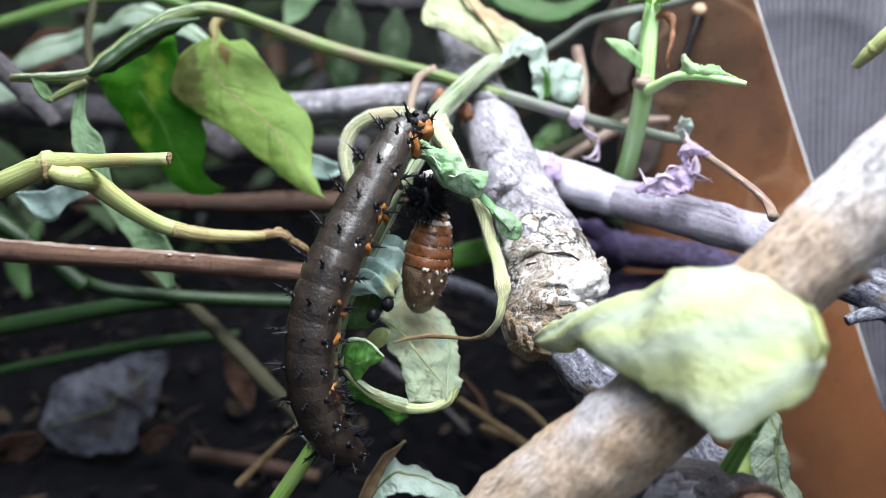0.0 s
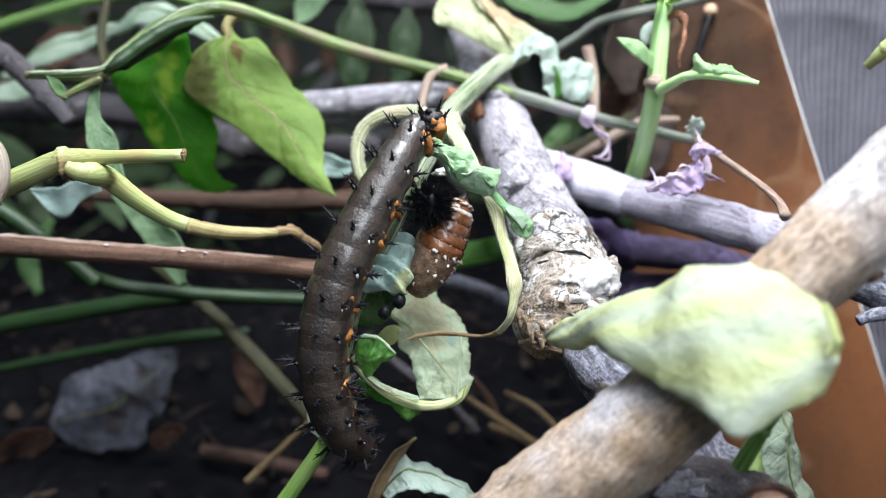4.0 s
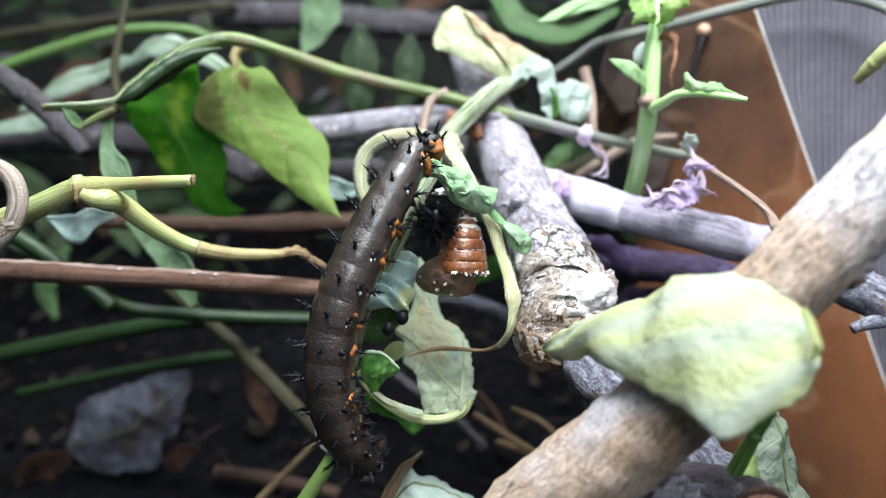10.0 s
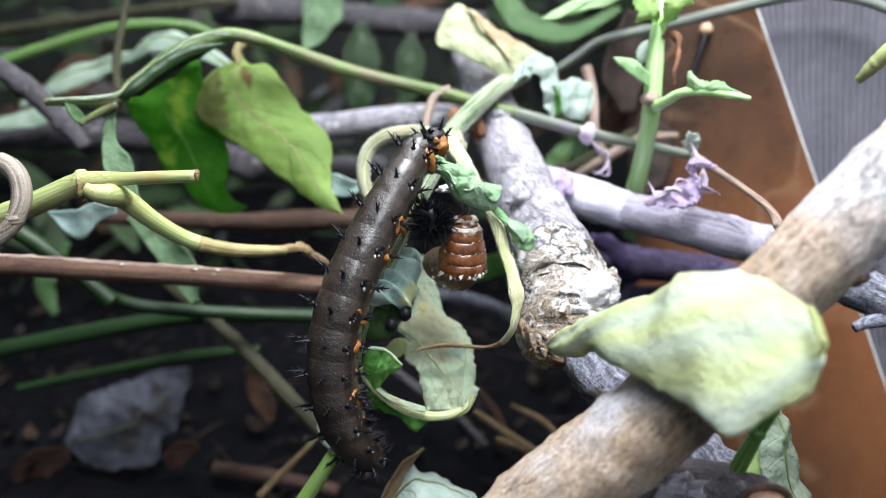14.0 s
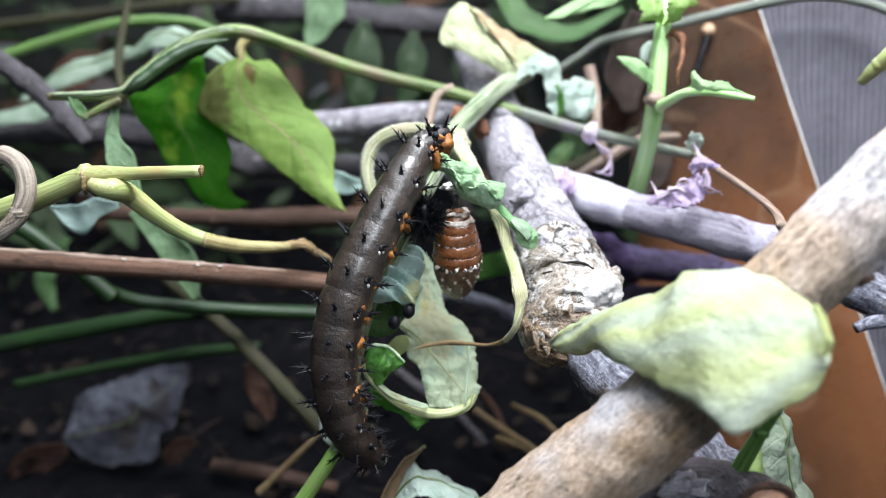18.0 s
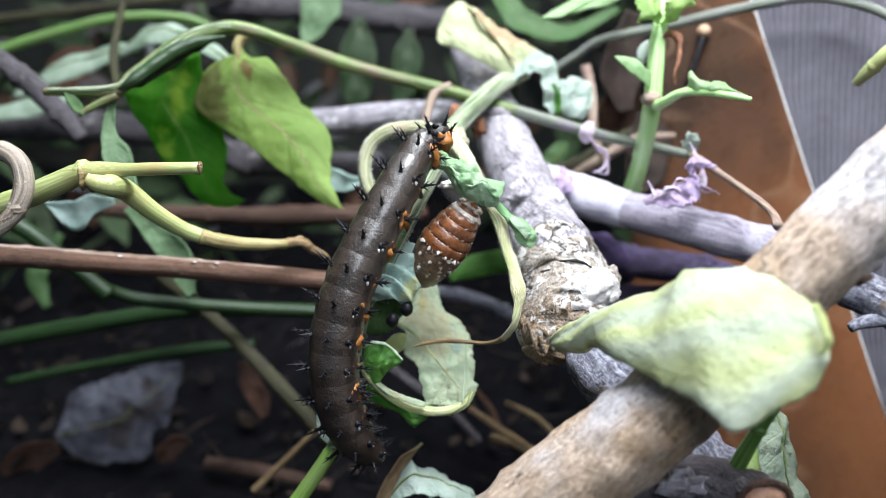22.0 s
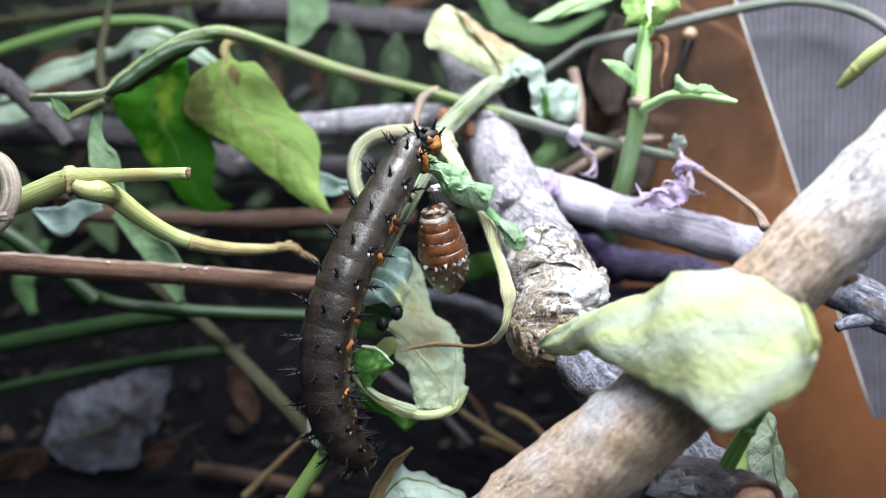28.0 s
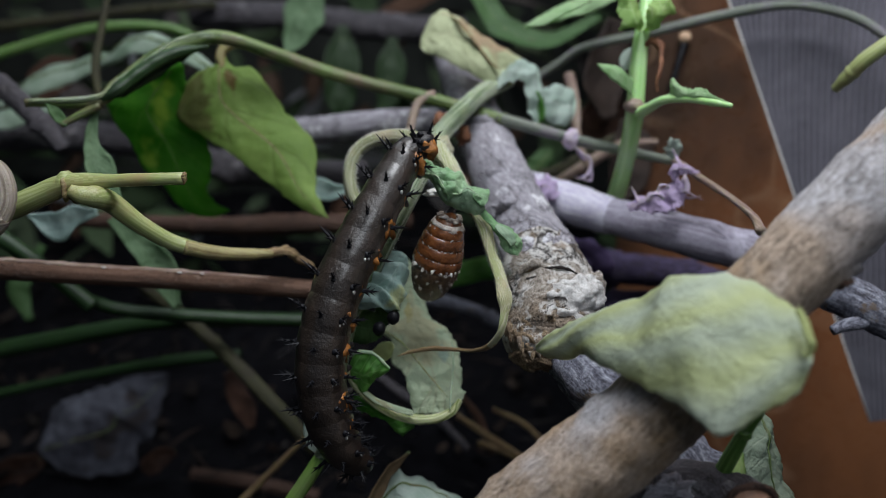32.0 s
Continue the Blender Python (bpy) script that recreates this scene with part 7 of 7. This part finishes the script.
        q = Vector((rnd.gauss(0, 1), rnd.gauss(0, 0.8), rnd.gauss(0, 1))).normalized()
        ob = new("spine", meshes[k % 4])
        ob.parent = root
        ob.matrix_local = Matrix.Translation(Vector((q.x * 1.5, q.y * 1.0, q.z * 1.4)) * rnd.uniform(0.6, 1.15) * MM) @ (q + Vector((rnd.uniform(-.5, .5), rnd.uniform(-.5, .5), rnd.uniform(-.5, .5)))).to_track_quat("Z", "X").to_matrix().to_4x4() @ Matrix.Scale(rnd.uniform(0.55, 0.95), 4)
    return root


def motions():
    walk(hanging, [
        (0, pose(0.00099, 0.08655, 0.06280, 3.4, 13.6, 58.6)),
        (0.2, pose(0.00273, 0.08666, 0.06309, 9.3, 27.4, 59.1)),
        (0.5, pose(0.00321, 0.08670, 0.06301, 18.7, 25.8, 58.0)),
        (0.7, pose(0.00347, 0.08672, 0.06313, 16.5, 31.1, 59.8)),
        (1, pose(0.00371, 0.08678, 0.06338, 16.6, 31.2, 59.7)),
        (1.2, pose(0.00262, 0.08670, 0.06304, 12.9, 29.6, 59.1)),
        (1.5, pose(0.00181, 0.08663, 0.06271, 7.1, 26.7, 58.2)),
        (1.7, pose(0.00226, 0.08660, 0.06250, 12.2, 22.5, 57.2)),
        (2, pose(0.00383, 0.08703, 0.06351, 18.1, 32.4, 59.5)),
        (2.2, pose(0.00393, 0.08687, 0.06335, 17.5, 32.2, 59.3)),
        (2.5, pose(0.00333, 0.08685, 0.06365, 17.7, 32.4, 59.3)),
        (2.7, pose(0.00366, 0.08690, 0.06387, 17.3, 32.2, 59.2)),
        (3, pose(0.00362, 0.08684, 0.06382, 16.7, 31.9, 59.0)),
        (3.2, pose(0.00367, 0.08685, 0.06392, 17.9, 32.7, 59.1)),
        (3.5, pose(0.00285, 0.08673, 0.06366, 13.8, 30.7, 58.3)),
        (5.5, pose(0.00241, 0.08595, 0.06463, 16.9, 22.2, 37.0)),
        (5.7, pose(0.00256, 0.08585, 0.06464, -8.9, 17.7, 40.0)),
        (6, pose(0.00302, 0.08571, 0.06467, 18.0, 28.3, 37.8)),
        (6.2, pose(0.00289, 0.08552, 0.06448, 12.6, 22.5, 38.0)),
        (6.5, pose(0.00245, 0.08542, 0.06475, -3.6, 23.1, 39.4)),
        (6.7, pose(0.00257, 0.08519, 0.06444, 2.6, 29.2, 39.2)),
        (7, pose(0.00249, 0.08523, 0.06507, -11.1, 15.2, 40.1)),
        (7.2, pose(0.00235, 0.08533, 0.06508, -10.2, 16.0, 39.9)),
        (7.5, pose(0.00242, 0.08526, 0.06446, 0.1, 7.9, 40.4)),
        (7.7, pose(0.00256, 0.08494, 0.06556, -12.4, 13.6, 40.7)),
        (8, pose(0.00199, 0.08364, 0.06468, 4.3, 18.4, 39.7)),
        (8.2, pose(0.00236, 0.08367, 0.06487, -0.6, 18.7, 41.3)),
        (8.5, pose(0.00161, 0.08374, 0.06514, 11.3, 35.4, 44.0)),
        (8.7, pose(0.00278, 0.08363, 0.06466, 17.1, 6.3, 40.9)),
        (9, pose(0.00237, 0.08374, 0.06473, 21.2, 10.7, 40.8)),
        (9.2, pose(0.00347, 0.08381, 0.06498, 26.2, 22.2, 41.6)),
        (9.5, pose(0.00322, 0.08375, 0.06481, 16.7, 27.2, 46.4)),
        (9.7, pose(0.00191, 0.08385, 0.06491, 6.5, -3.4, 46.9)),
        (10, pose(0.00264, 0.08392, 0.06481, -12.5, 13.2, 40.4)),
        (10.2, pose(0.00272, 0.08388, 0.06478, 18.0, 20.2, 31.7)),
        (10.5, pose(0.00233, 0.08376, 0.06459, 11.4, 12.2, 27.6)),
        (10.7, pose(0.00260, 0.08381, 0.06468, 11.2, 19.1, 22.5)),
        (11, pose(0.00268, 0.08382, 0.06459, 9.5, 23.3, 15.6)),
        (11.2, pose(0.00209, 0.08384, 0.06459, 10.4, 19.9, 14.3)),
        (11.5, pose(0.00261, 0.08388, 0.06459, 8.1, 22.5, 11.4)),
        (11.7, pose(0.00269, 0.08391, 0.06469, 7.8, 23.2, 9.5)),
        (12, pose(0.00343, 0.08394, 0.06479, 3.0, 32.6, 4.9)),
        (12.2, pose(0.00195, 0.08394, 0.06479, 8.4, 12.9, 8.0)),
        (12.5, pose(0.00179, 0.08388, 0.06463, -17.3, 5.9, 8.7)),
        (12.7, pose(0.00289, 0.08384, 0.06452, -16.2, 14.2, 6.1)),
        (13, pose(0.00150, 0.08386, 0.06455, -0.9, -9.8, 13.2)),
        (13.2, pose(0.00294, 0.08393, 0.06485, -17.1, 7.7, 7.7)),
        (13.5, pose(0.00274, 0.08388, 0.06484, 6.1, 30.5, -0.4)),
        (13.7, pose(0.00152, 0.08389, 0.06491, 5.1, -2.3, 9.7)),
        (14, pose(0.00241, 0.08374, 0.06450, 3.7, 2.4, 8.2)),
        (14.2, pose(0.00287, 0.08387, 0.06484, -2.0, 12.9, 5.2)),
        (14.5, pose(0.00106, 0.08357, 0.06377, 10.7, -6.9, 10.4)),
        (16.5, pose(0.00148, 0.08377, 0.06476, -19.0, -4.5, 9.8)),
        (16.7, pose(0.00199, 0.08378, 0.06489, -17.5, 4.8, 6.6)),
        (17, pose(0.00248, 0.08379, 0.06509, -16.6, 14.0, 3.6)),
        (17.2, pose(0.00094, 0.08379, 0.06501, 5.5, -5.4, 9.2)),
        (17.5, pose(0.00283, 0.08376, 0.06492, 5.9, 28.7, -1.3)),
        (17.7, pose(0.00301, 0.08382, 0.06507, 5.7, 36.1, -3.7)),
        (18, pose(0.00098, 0.08385, 0.06504, 5.1, -2.8, 9.1)),
        (18.2, pose(0.00229, 0.08385, 0.06504, -7.2, 19.2, 3.0)),
        (18.5, pose(0.00203, 0.08390, 0.06519, -1.3, 20.2, 2.8)),
        (18.7, pose(0.00259, 0.08381, 0.06506, 3.0, 33.4, -1.5)),
        (19, pose(0.00108, 0.08381, 0.06522, 10.0, -5.3, 10.3)),
        (19.2, pose(0.00115, 0.08373, 0.06489, -18.1, 1.2, 9.5)),
        (19.5, pose(0.00240, 0.08376, 0.06487, -16.9, 8.8, 7.2)),
        (19.7, pose(0.00311, 0.08373, 0.06485, 6.7, 37.4, -2.4)),
        (20, pose(0.00077, 0.08363, 0.06455, -19.1, -3.4, 11.5)),
        (20.2, pose(0.00208, 0.08368, 0.06494, -16.8, 9.5, 7.5)),
        (20.5, pose(0.00210, 0.08372, 0.06531, -5.2, 17.1, 5.3)),
        (20.7, pose(0.00167, 0.08340, 0.06431, 7.1, -7.1, 12.2)),
        (21, pose(0.00231, 0.08366, 0.06514, -16.3, 12.6, 7.2)),
        (21.2, pose(0.00269, 0.08381, 0.06558, 0.1, 28.2, 2.4)),
        (21.5, pose(-0.00079, 0.08380, 0.06532, -22.6, -14.9, 17.2)),
        (21.7, pose(0.00080, 0.08374, 0.06518, -17.4, 5.1, 10.0)),
        (22, pose(0.00293, 0.08383, 0.06553, 1.2, 32.7, 1.5)),
        (22.2, pose(-0.00086, 0.08392, 0.06551, -21.8, -11.8, 16.2)),
        (22.5, pose(0.00282, 0.08386, 0.06550, 3.8, 28.0, 3.0)),
        (22.7, pose(0.00294, 0.08383, 0.06551, 3.8, 33.8, 1.6)),
        (23, pose(0.00238, 0.08374, 0.06535, 5.7, 28.9, 3.1)),
        (23.2, pose(0.00211, 0.08376, 0.06530, 7.5, 25.4, 4.0)),
        (23.5, pose(0.00241, 0.08373, 0.06507, 8.7, 25.1, 4.2)),
        (23.7, pose(0.00160, 0.08369, 0.06491, 11.9, 20.6, 5.2)),
        (24, pose(0.00174, 0.08368, 0.06493, 12.5, 23.2, 4.7)),
        (24.2, pose(0.00189, 0.08366, 0.06492, 12.9, 21.8, 4.8)),
        (24.5, pose(0.00235, 0.08363, 0.06489, 13.7, 25.5, 3.4)),
        (24.7, pose(0.00201, 0.08360, 0.06477, -16.2, 10.7, 9.2)),
        (25, pose(-0.00061, 0.08379, 0.06511, -22.0, -12.0, 16.7)),
        (25.2, pose(0.00109, 0.08380, 0.06532, -18.0, 1.8, 11.5)),
        (25.5, pose(0.00206, 0.08381, 0.06552, 3.3, 17.6, 5.7)),
        (27.5, pose(0.00263, 0.08362, 0.06562, 2.2, 22.0, 2.8)),
        (27.7, pose(0.00294, 0.08368, 0.06580, -14.7, 25.0, 2.3)),
        (28, pose(-0.00021, 0.08375, 0.06560, 3.1, -12.7, 13.0)),
        (28.2, pose(0.00133, 0.08379, 0.06598, -7.5, 10.1, 6.0)),
        (28.5, pose(0.00312, 0.08355, 0.06559, -0.5, 35.1, -1.9)),
        (28.7, pose(0.00213, 0.08355, 0.06555, 5.1, 24.5, 0.8)),
        (29, pose(0.00200, 0.08353, 0.06560, 5.8, 16.4, 2.8)),
        (29.2, pose(0.00277, 0.08355, 0.06562, 3.8, 34.5, -2.6)),
        (29.5, pose(0.00010, 0.08366, 0.06544, 8.8, -8.9, 10.0)),
        (29.7, pose(0.00065, 0.08357, 0.06531, 2.7, 0.4, 7.3)),
        (30, pose(0.00159, 0.08341, 0.06504, 9.2, 9.9, 3.8)),
        (30.5, pose(0.00150, 0.08346, 0.06522, 7.8, 13.5, 2.6)),
        (31, pose(0.00159, 0.08345, 0.06518, 7.9, 12.3, 2.4)),
        (31.5, pose(0.00203, 0.08352, 0.06545, 6.7, 13.2, 1.7)),
        (32, pose(0.00210, 0.08352, 0.06534, 6.5, 13.6, 1.2)),
    ])
    walk(wing_end, [
        (0, pose(0, 0, -0.0063, 4.0, -7.5, -0.3)),
        (0.2, pose(0, 0, -0.0063, -0.0, 0.0, 0.0)),
        (0.5, pose(0, 0, -0.0063, 2.7, -5.0, -0.1)),
        (0.7, pose(0, 0, -0.0063, 0.0, -0.0, 0.0)),
        (1, pose(0, 0, -0.0063, 0.0, -0.0, 0.0)),
        (1.2, pose(0, 0, -0.0063, -0.0, -0.0, 0.0)),
        (1.5, pose(0, 0, -0.0063, -0.0, -0.0, 0.0)),
        (1.7, pose(0, 0, -0.0063, 2.8, -5.1, -0.1)),
        (2, pose(0, 0, -0.0063, 0.0, -0.0, 0.0)),
        (2.2, pose(0, 0, -0.0063, -0.0, 0.0, 0.0)),
        (2.5, pose(0, 0, -0.0063, -0.0, 0.0, 0.0)),
        (2.7, pose(0, 0, -0.0063, -0.0, -0.0, 0.0)),
        (3, pose(0, 0, -0.0063, 0.0, -0.0, 0.0)),
        (3.2, pose(0, 0, -0.0063, 0.0, 0.0, 0.0)),
        (3.5, pose(0, 0, -0.0063, -0.0, 0.0, 0.0)),
        (5.5, pose(0, 0, -0.0063, 10.3, -10.2, -0.9)),
        (5.7, pose(0, 0, -0.0063, 69.8, 12.5, 8.8)),
        (6, pose(0, 0, -0.0063, 8.0, -7.9, -0.5)),
        (6.2, pose(0, 0, -0.0063, 7.9, -7.8, -0.5)),
        (6.5, pose(0, 0, -0.0063, 66.1, 5.9, 3.8)),
        (6.7, pose(0, 0, -0.0063, -0.0, -0.0, 0.0)),
        (7, pose(0, 0, -0.0063, 67.0, 18.8, 12.5)),
        (7.2, pose(0, 0, -0.0063, 62.1, 26.6, 16.2)),
        (7.5, pose(0, 0, -0.0063, 54.8, 17.5, 9.1)),
        (7.7, pose(0, 0, -0.0063, 71.0, 29.0, 20.9)),
        (8, pose(0, 0, -0.0063, 5.6, -5.5, -0.3)),
        (8.2, pose(0, 0, -0.0063, 3.0, -3.0, -0.1)),
        (8.5, pose(0, 0, -0.0063, -0.0, -0.0, 0.0)),
        (8.7, pose(0, 0, -0.0063, 16.4, -16.9, -2.4)),
        (9, pose(0, 0, -0.0063, 15.9, -17.0, -2.4)),
        (9.2, pose(0, 0, -0.0063, 12.6, -13.9, -1.5)),
        (9.5, pose(0, 0, -0.0063, 5.0, -5.9, -0.3)),
        (9.7, pose(0, 0, -0.0063, 15.4, -16.4, -2.2)),
        (10, pose(0, 0, -0.0063, 79.5, 17.6, 14.6)),
        (10.2, pose(0, 0, -0.0063, 15.3, -11.7, -1.6)),
        (10.5, pose(0, 0, -0.0063, 17.0, -10.3, -1.5)),
        (10.7, pose(0, 0, -0.0063, 16.1, -8.4, -1.2)),
        (11, pose(0, 0, -0.0063, 16.3, -6.5, -0.9)),
        (11.2, pose(0, 0, -0.0063, 18.7, -6.8, -1.1)),
        (11.5, pose(0, 0, -0.0063, 17.3, -5.5, -0.8)),
        (11.7, pose(0, 0, -0.0063, 17.7, -5.1, -0.8)),
        (12, pose(0, 0, -0.0063, 13.5, -3.3, -0.4)),
        (12.2, pose(0, 0, -0.0063, 21.1, -4.5, -0.8)),
        (12.5, pose(0, 0, -0.0063, 77.9, 34.0, 27.8)),
        (12.7, pose(0, 0, -0.0063, 68.0, 42.5, 29.4)),
        (13, pose(0, 0, -0.0063, 48.4, -11.6, -5.2)),
        (13.2, pose(0, 0, -0.0063, 70.0, 59.5, 43.6)),
        (13.5, pose(0, 0, -0.0063, 19.2, -3.2, -0.5)),
        (13.7, pose(0, 0, -0.0063, 20.9, -3.4, -0.6)),
        (14, pose(0, 0, -0.0063, 77.7, 35.4, 28.8)),
        (14.2, pose(0, 0, -0.0063, 42.6, 42.2, 17.1)),
        (14.5, pose(0, 0, -0.0063, 31.5, -0.6, -0.2)),
        (16.5, pose(0, 0, -0.0063, 77.7, 35.3, 28.7)),
        (16.7, pose(0, 0, -0.0063, 73.7, 51.7, 39.9)),
        (17, pose(0, 0, -0.0063, 57.7, 47.0, 26.9)),
        (17.2, pose(0, 0, -0.0063, 21.6, -3.0, -0.6)),
        (17.5, pose(0, 0, -0.0063, 19.6, -2.8, -0.5)),
        (17.7, pose(0, 0, -0.0063, 19.6, -2.9, -0.5)),
        (18, pose(0, 0, -0.0063, 20.9, -3.2, -0.6)),
        (18.2, pose(0, 0, -0.0063, 7.8, -1.2, -0.1)),
        (18.5, pose(0, 0, -0.0063, 13.0, -2.1, -0.2)),
        (18.7, pose(0, 0, -0.0063, 16.5, -2.7, -0.4)),
        (19, pose(0, 0, -0.0063, 25.7, -4.2, -1.0)),
        (19.2, pose(0, 0, -0.0063, 79.4, 20.0, 16.6)),
        (19.5, pose(0, 0, -0.0063, 66.9, 63.8, 44.7)),
        (19.7, pose(0, 0, -0.0063, 19.3, -3.4, -0.6)),
        (20, pose(0, 0, -0.0063, 77.6, -10.6, -8.5)),
        (20.2, pose(0, 0, -0.0063, 69.4, 26.3, 18.3)),
        (20.5, pose(0, 0, -0.0063, 9.2, -1.8, -0.1)),
        (20.7, pose(0, 0, -0.0063, 57.6, 5.8, 3.2)),
        (21, pose(0, 0, -0.0063, 68.1, 62.2, 44.4)),
        (21.2, pose(0, 0, -0.0063, 12.8, -2.6, -0.3)),
        (21.5, pose(0, 0, -0.0063, 61.9, -18.5, -11.2)),
        (21.7, pose(0, 0, -0.0063, 80.0, -3.2, -2.7)),
        (22, pose(0, 0, -0.0063, 13.1, -2.8, -0.3)),
        (22.2, pose(0, 0, -0.0063, 59.7, -15.4, -8.8)),
        (22.5, pose(0, 0, -0.0063, 15.4, -3.4, -0.5)),
        (22.7, pose(0, 0, -0.0063, 15.0, -3.4, -0.4)),
        (23, pose(0, 0, -0.0063, 16.8, -3.9, -0.6)),
        (23.2, pose(0, 0, -0.0063, 18.7, -4.3, -0.7)),
        (23.5, pose(0, 0, -0.0063, 19.6, -4.6, -0.8)),
        (23.7, pose(0, 0, -0.0063, 22.9, -5.4, -1.1)),
        (24, pose(0, 0, -0.0063, 23.1, -5.6, -1.1)),
        (24.2, pose(0, 0, -0.0063, 23.6, -5.6, -1.2)),
        (24.5, pose(0, 0, -0.0063, 24.1, -5.7, -1.2)),
        (24.7, pose(0, 0, -0.0063, 79.6, 15.2, 12.7)),
        (25, pose(0, 0, -0.0063, 72.7, -7.7, -5.7)),
        (25.2, pose(0, 0, -0.0063, 78.8, 26.5, 21.9)),
        (25.5, pose(0, 0, -0.0063, 15.8, -3.6, -0.5)),
        (27.5, pose(0, 0, -0.0063, 14.9, -3.0, -0.4)),
        (27.7, pose(0, 0, -0.0063, 46.9, 20.7, 9.0)),
        (28, pose(0, 0, -0.0063, 21.1, -4.0, -0.7)),
        (28.2, pose(0, 0, -0.0063, 7.8, -1.5, -0.1)),
        (28.5, pose(0, 0, -0.0063, 12.3, -2.3, -0.2)),
        (28.7, pose(0, 0, -0.0063, 17.7, -3.2, -0.5)),
        (29, pose(0, 0, -0.0063, 18.8, -3.3, -0.6)),
        (29.2, pose(0, 0, -0.0063, 16.4, -2.9, -0.4)),
        (29.5, pose(0, 0, -0.0063, 24.7, -4.2, -0.9)),
        (29.7, pose(0, 0, -0.0063, 17.9, -3.0, -0.5)),
        (30, pose(0, 0, -0.0063, 22.5, -3.7, -0.7)),
        (30.5, pose(0, 0, -0.0063, 21.0, -3.3, -0.6)),
        (31, pose(0, 0, -0.0063, 21.3, -3.2, -0.6)),
        (31.5, pose(0, 0, -0.0063, 20.3, -2.9, -0.5)),
        (32, pose(0, 0, -0.0063, 20.2, -2.8, -0.5)),
    ])
    walk(skin, [
        (0, pose(-0.00025, 0.08441, 0.06476, 0, 0, 0)),
        (0.2, pose(0.00048, 0.08448, 0.06486, 2, 5, 0)),
        (0.5, pose(0.00031, 0.08442, 0.06448, 3, 10, 0)),
        (1, pose(0.00024, 0.08434, 0.06437, 3, 10, 0)),
        (1.5, pose(-0.00049, 0.08423, 0.06389, 0, 0, 0)),
        (2, pose(0.00027, 0.08441, 0.06404, 3, 10, 0)),
        (2.5, pose(0.00002, 0.08416, 0.06402, 4, 12, 0)),
        (3, pose(-0.00010, 0.08425, 0.06447, 4, 12, 0)),
        (3.5, pose(-0.00123, 0.08392, 0.06371, 3, 10, 0)),
        (5.5, pose(-0.00049, 0.08351, 0.06548, 6, 20, 0)),
        (6, pose(-0.00047, 0.08296, 0.06452, 8, 25, 0)),
        (6.5, pose(-0.00103, 0.08257, 0.06431, 8, 25, 0)),
        (7, pose(-0.00068, 0.08229, 0.06432, 8, 25, 0)),
        (7.5, pose(-0.00089, 0.08247, 0.06410, 8, 25, 0)),
        (8, pose(-0.00047, 0.08109, 0.06531, 4, 15, 0)),
        (8.5, pose(-0.00083, 0.08114, 0.06577, 2, 5, 0)),
        (9, pose(-0.00129, 0.08100, 0.06500, 6, 20, 0)),
        (9.5, pose(-0.00148, 0.08100, 0.06508, 6, 20, 0)),
        (10, pose(-0.00061, 0.08116, 0.06508, 3, 10, 0)),
        (10.5, pose(-0.00131, 0.08104, 0.06503, 4, 15, 0)),
        (11, pose(-0.00138, 0.08110, 0.06502, 4, 12, 0)),
        (12, pose(-0.00097, 0.08113, 0.06490, 3, 10, 0)),
        (12.5, pose(-0.00073, 0.08132, 0.06550, 0, 0, 0)),
        (13, pose(-0.00077, 0.08130, 0.06541, -2, -5, 0)),
        (13.2, pose(-0.00114, 0.08095, 0.06442, 4, 15, 0)),
        (14, pose(-0.00142, 0.08099, 0.06475, 2, 5, 0)),
        (14.5, pose(-0.00058, 0.08107, 0.06481, -4, -15, 0)),
        (16.5, pose(-0.00178, 0.08095, 0.06476, 2, 5, 0)),
        (17, pose(-0.00105, 0.08085, 0.06470, 3, 10, 0)),
        (17.2, pose(-0.00191, 0.08084, 0.06462, 0, 0, 0)),
        (18, pose(-0.00274, 0.08100, 0.06493, 3, 10, 0)),
        (18.5, pose(-0.00180, 0.08085, 0.06447, 2, 5, 0)),
        (19, pose(-0.00281, 0.08096, 0.06512, 3, 10, 0)),
        (19.5, pose(-0.00130, 0.08093, 0.06476, 2, 5, 0)),
        (20, pose(-0.00105, 0.08089, 0.06477, -2, -5, 0)),
        (20.5, pose(-0.00143, 0.08073, 0.06472, 0, 0, 0)),
        (20.7, pose(-0.00099, 0.08081, 0.06498, -2, -5, 0)),
        (20.9, pose(-0.00276, 0.09632, 0.055, 40, 60, 20)),
        (21, pose(-0.00190, 0.10274, 0.006, 80, 40, 30)),
        (32, pose(-0.00190, 0.10274, 0.006, 80, 40, 30)),
    ])


ground()
litter()
far_foliage()
enclosure()
plastic_sheet()
branches()
stems()
leaves()
violet_scraps()
caterpillar()
hanging, wing_end = pupa()
skin = shed_skin()
motions()
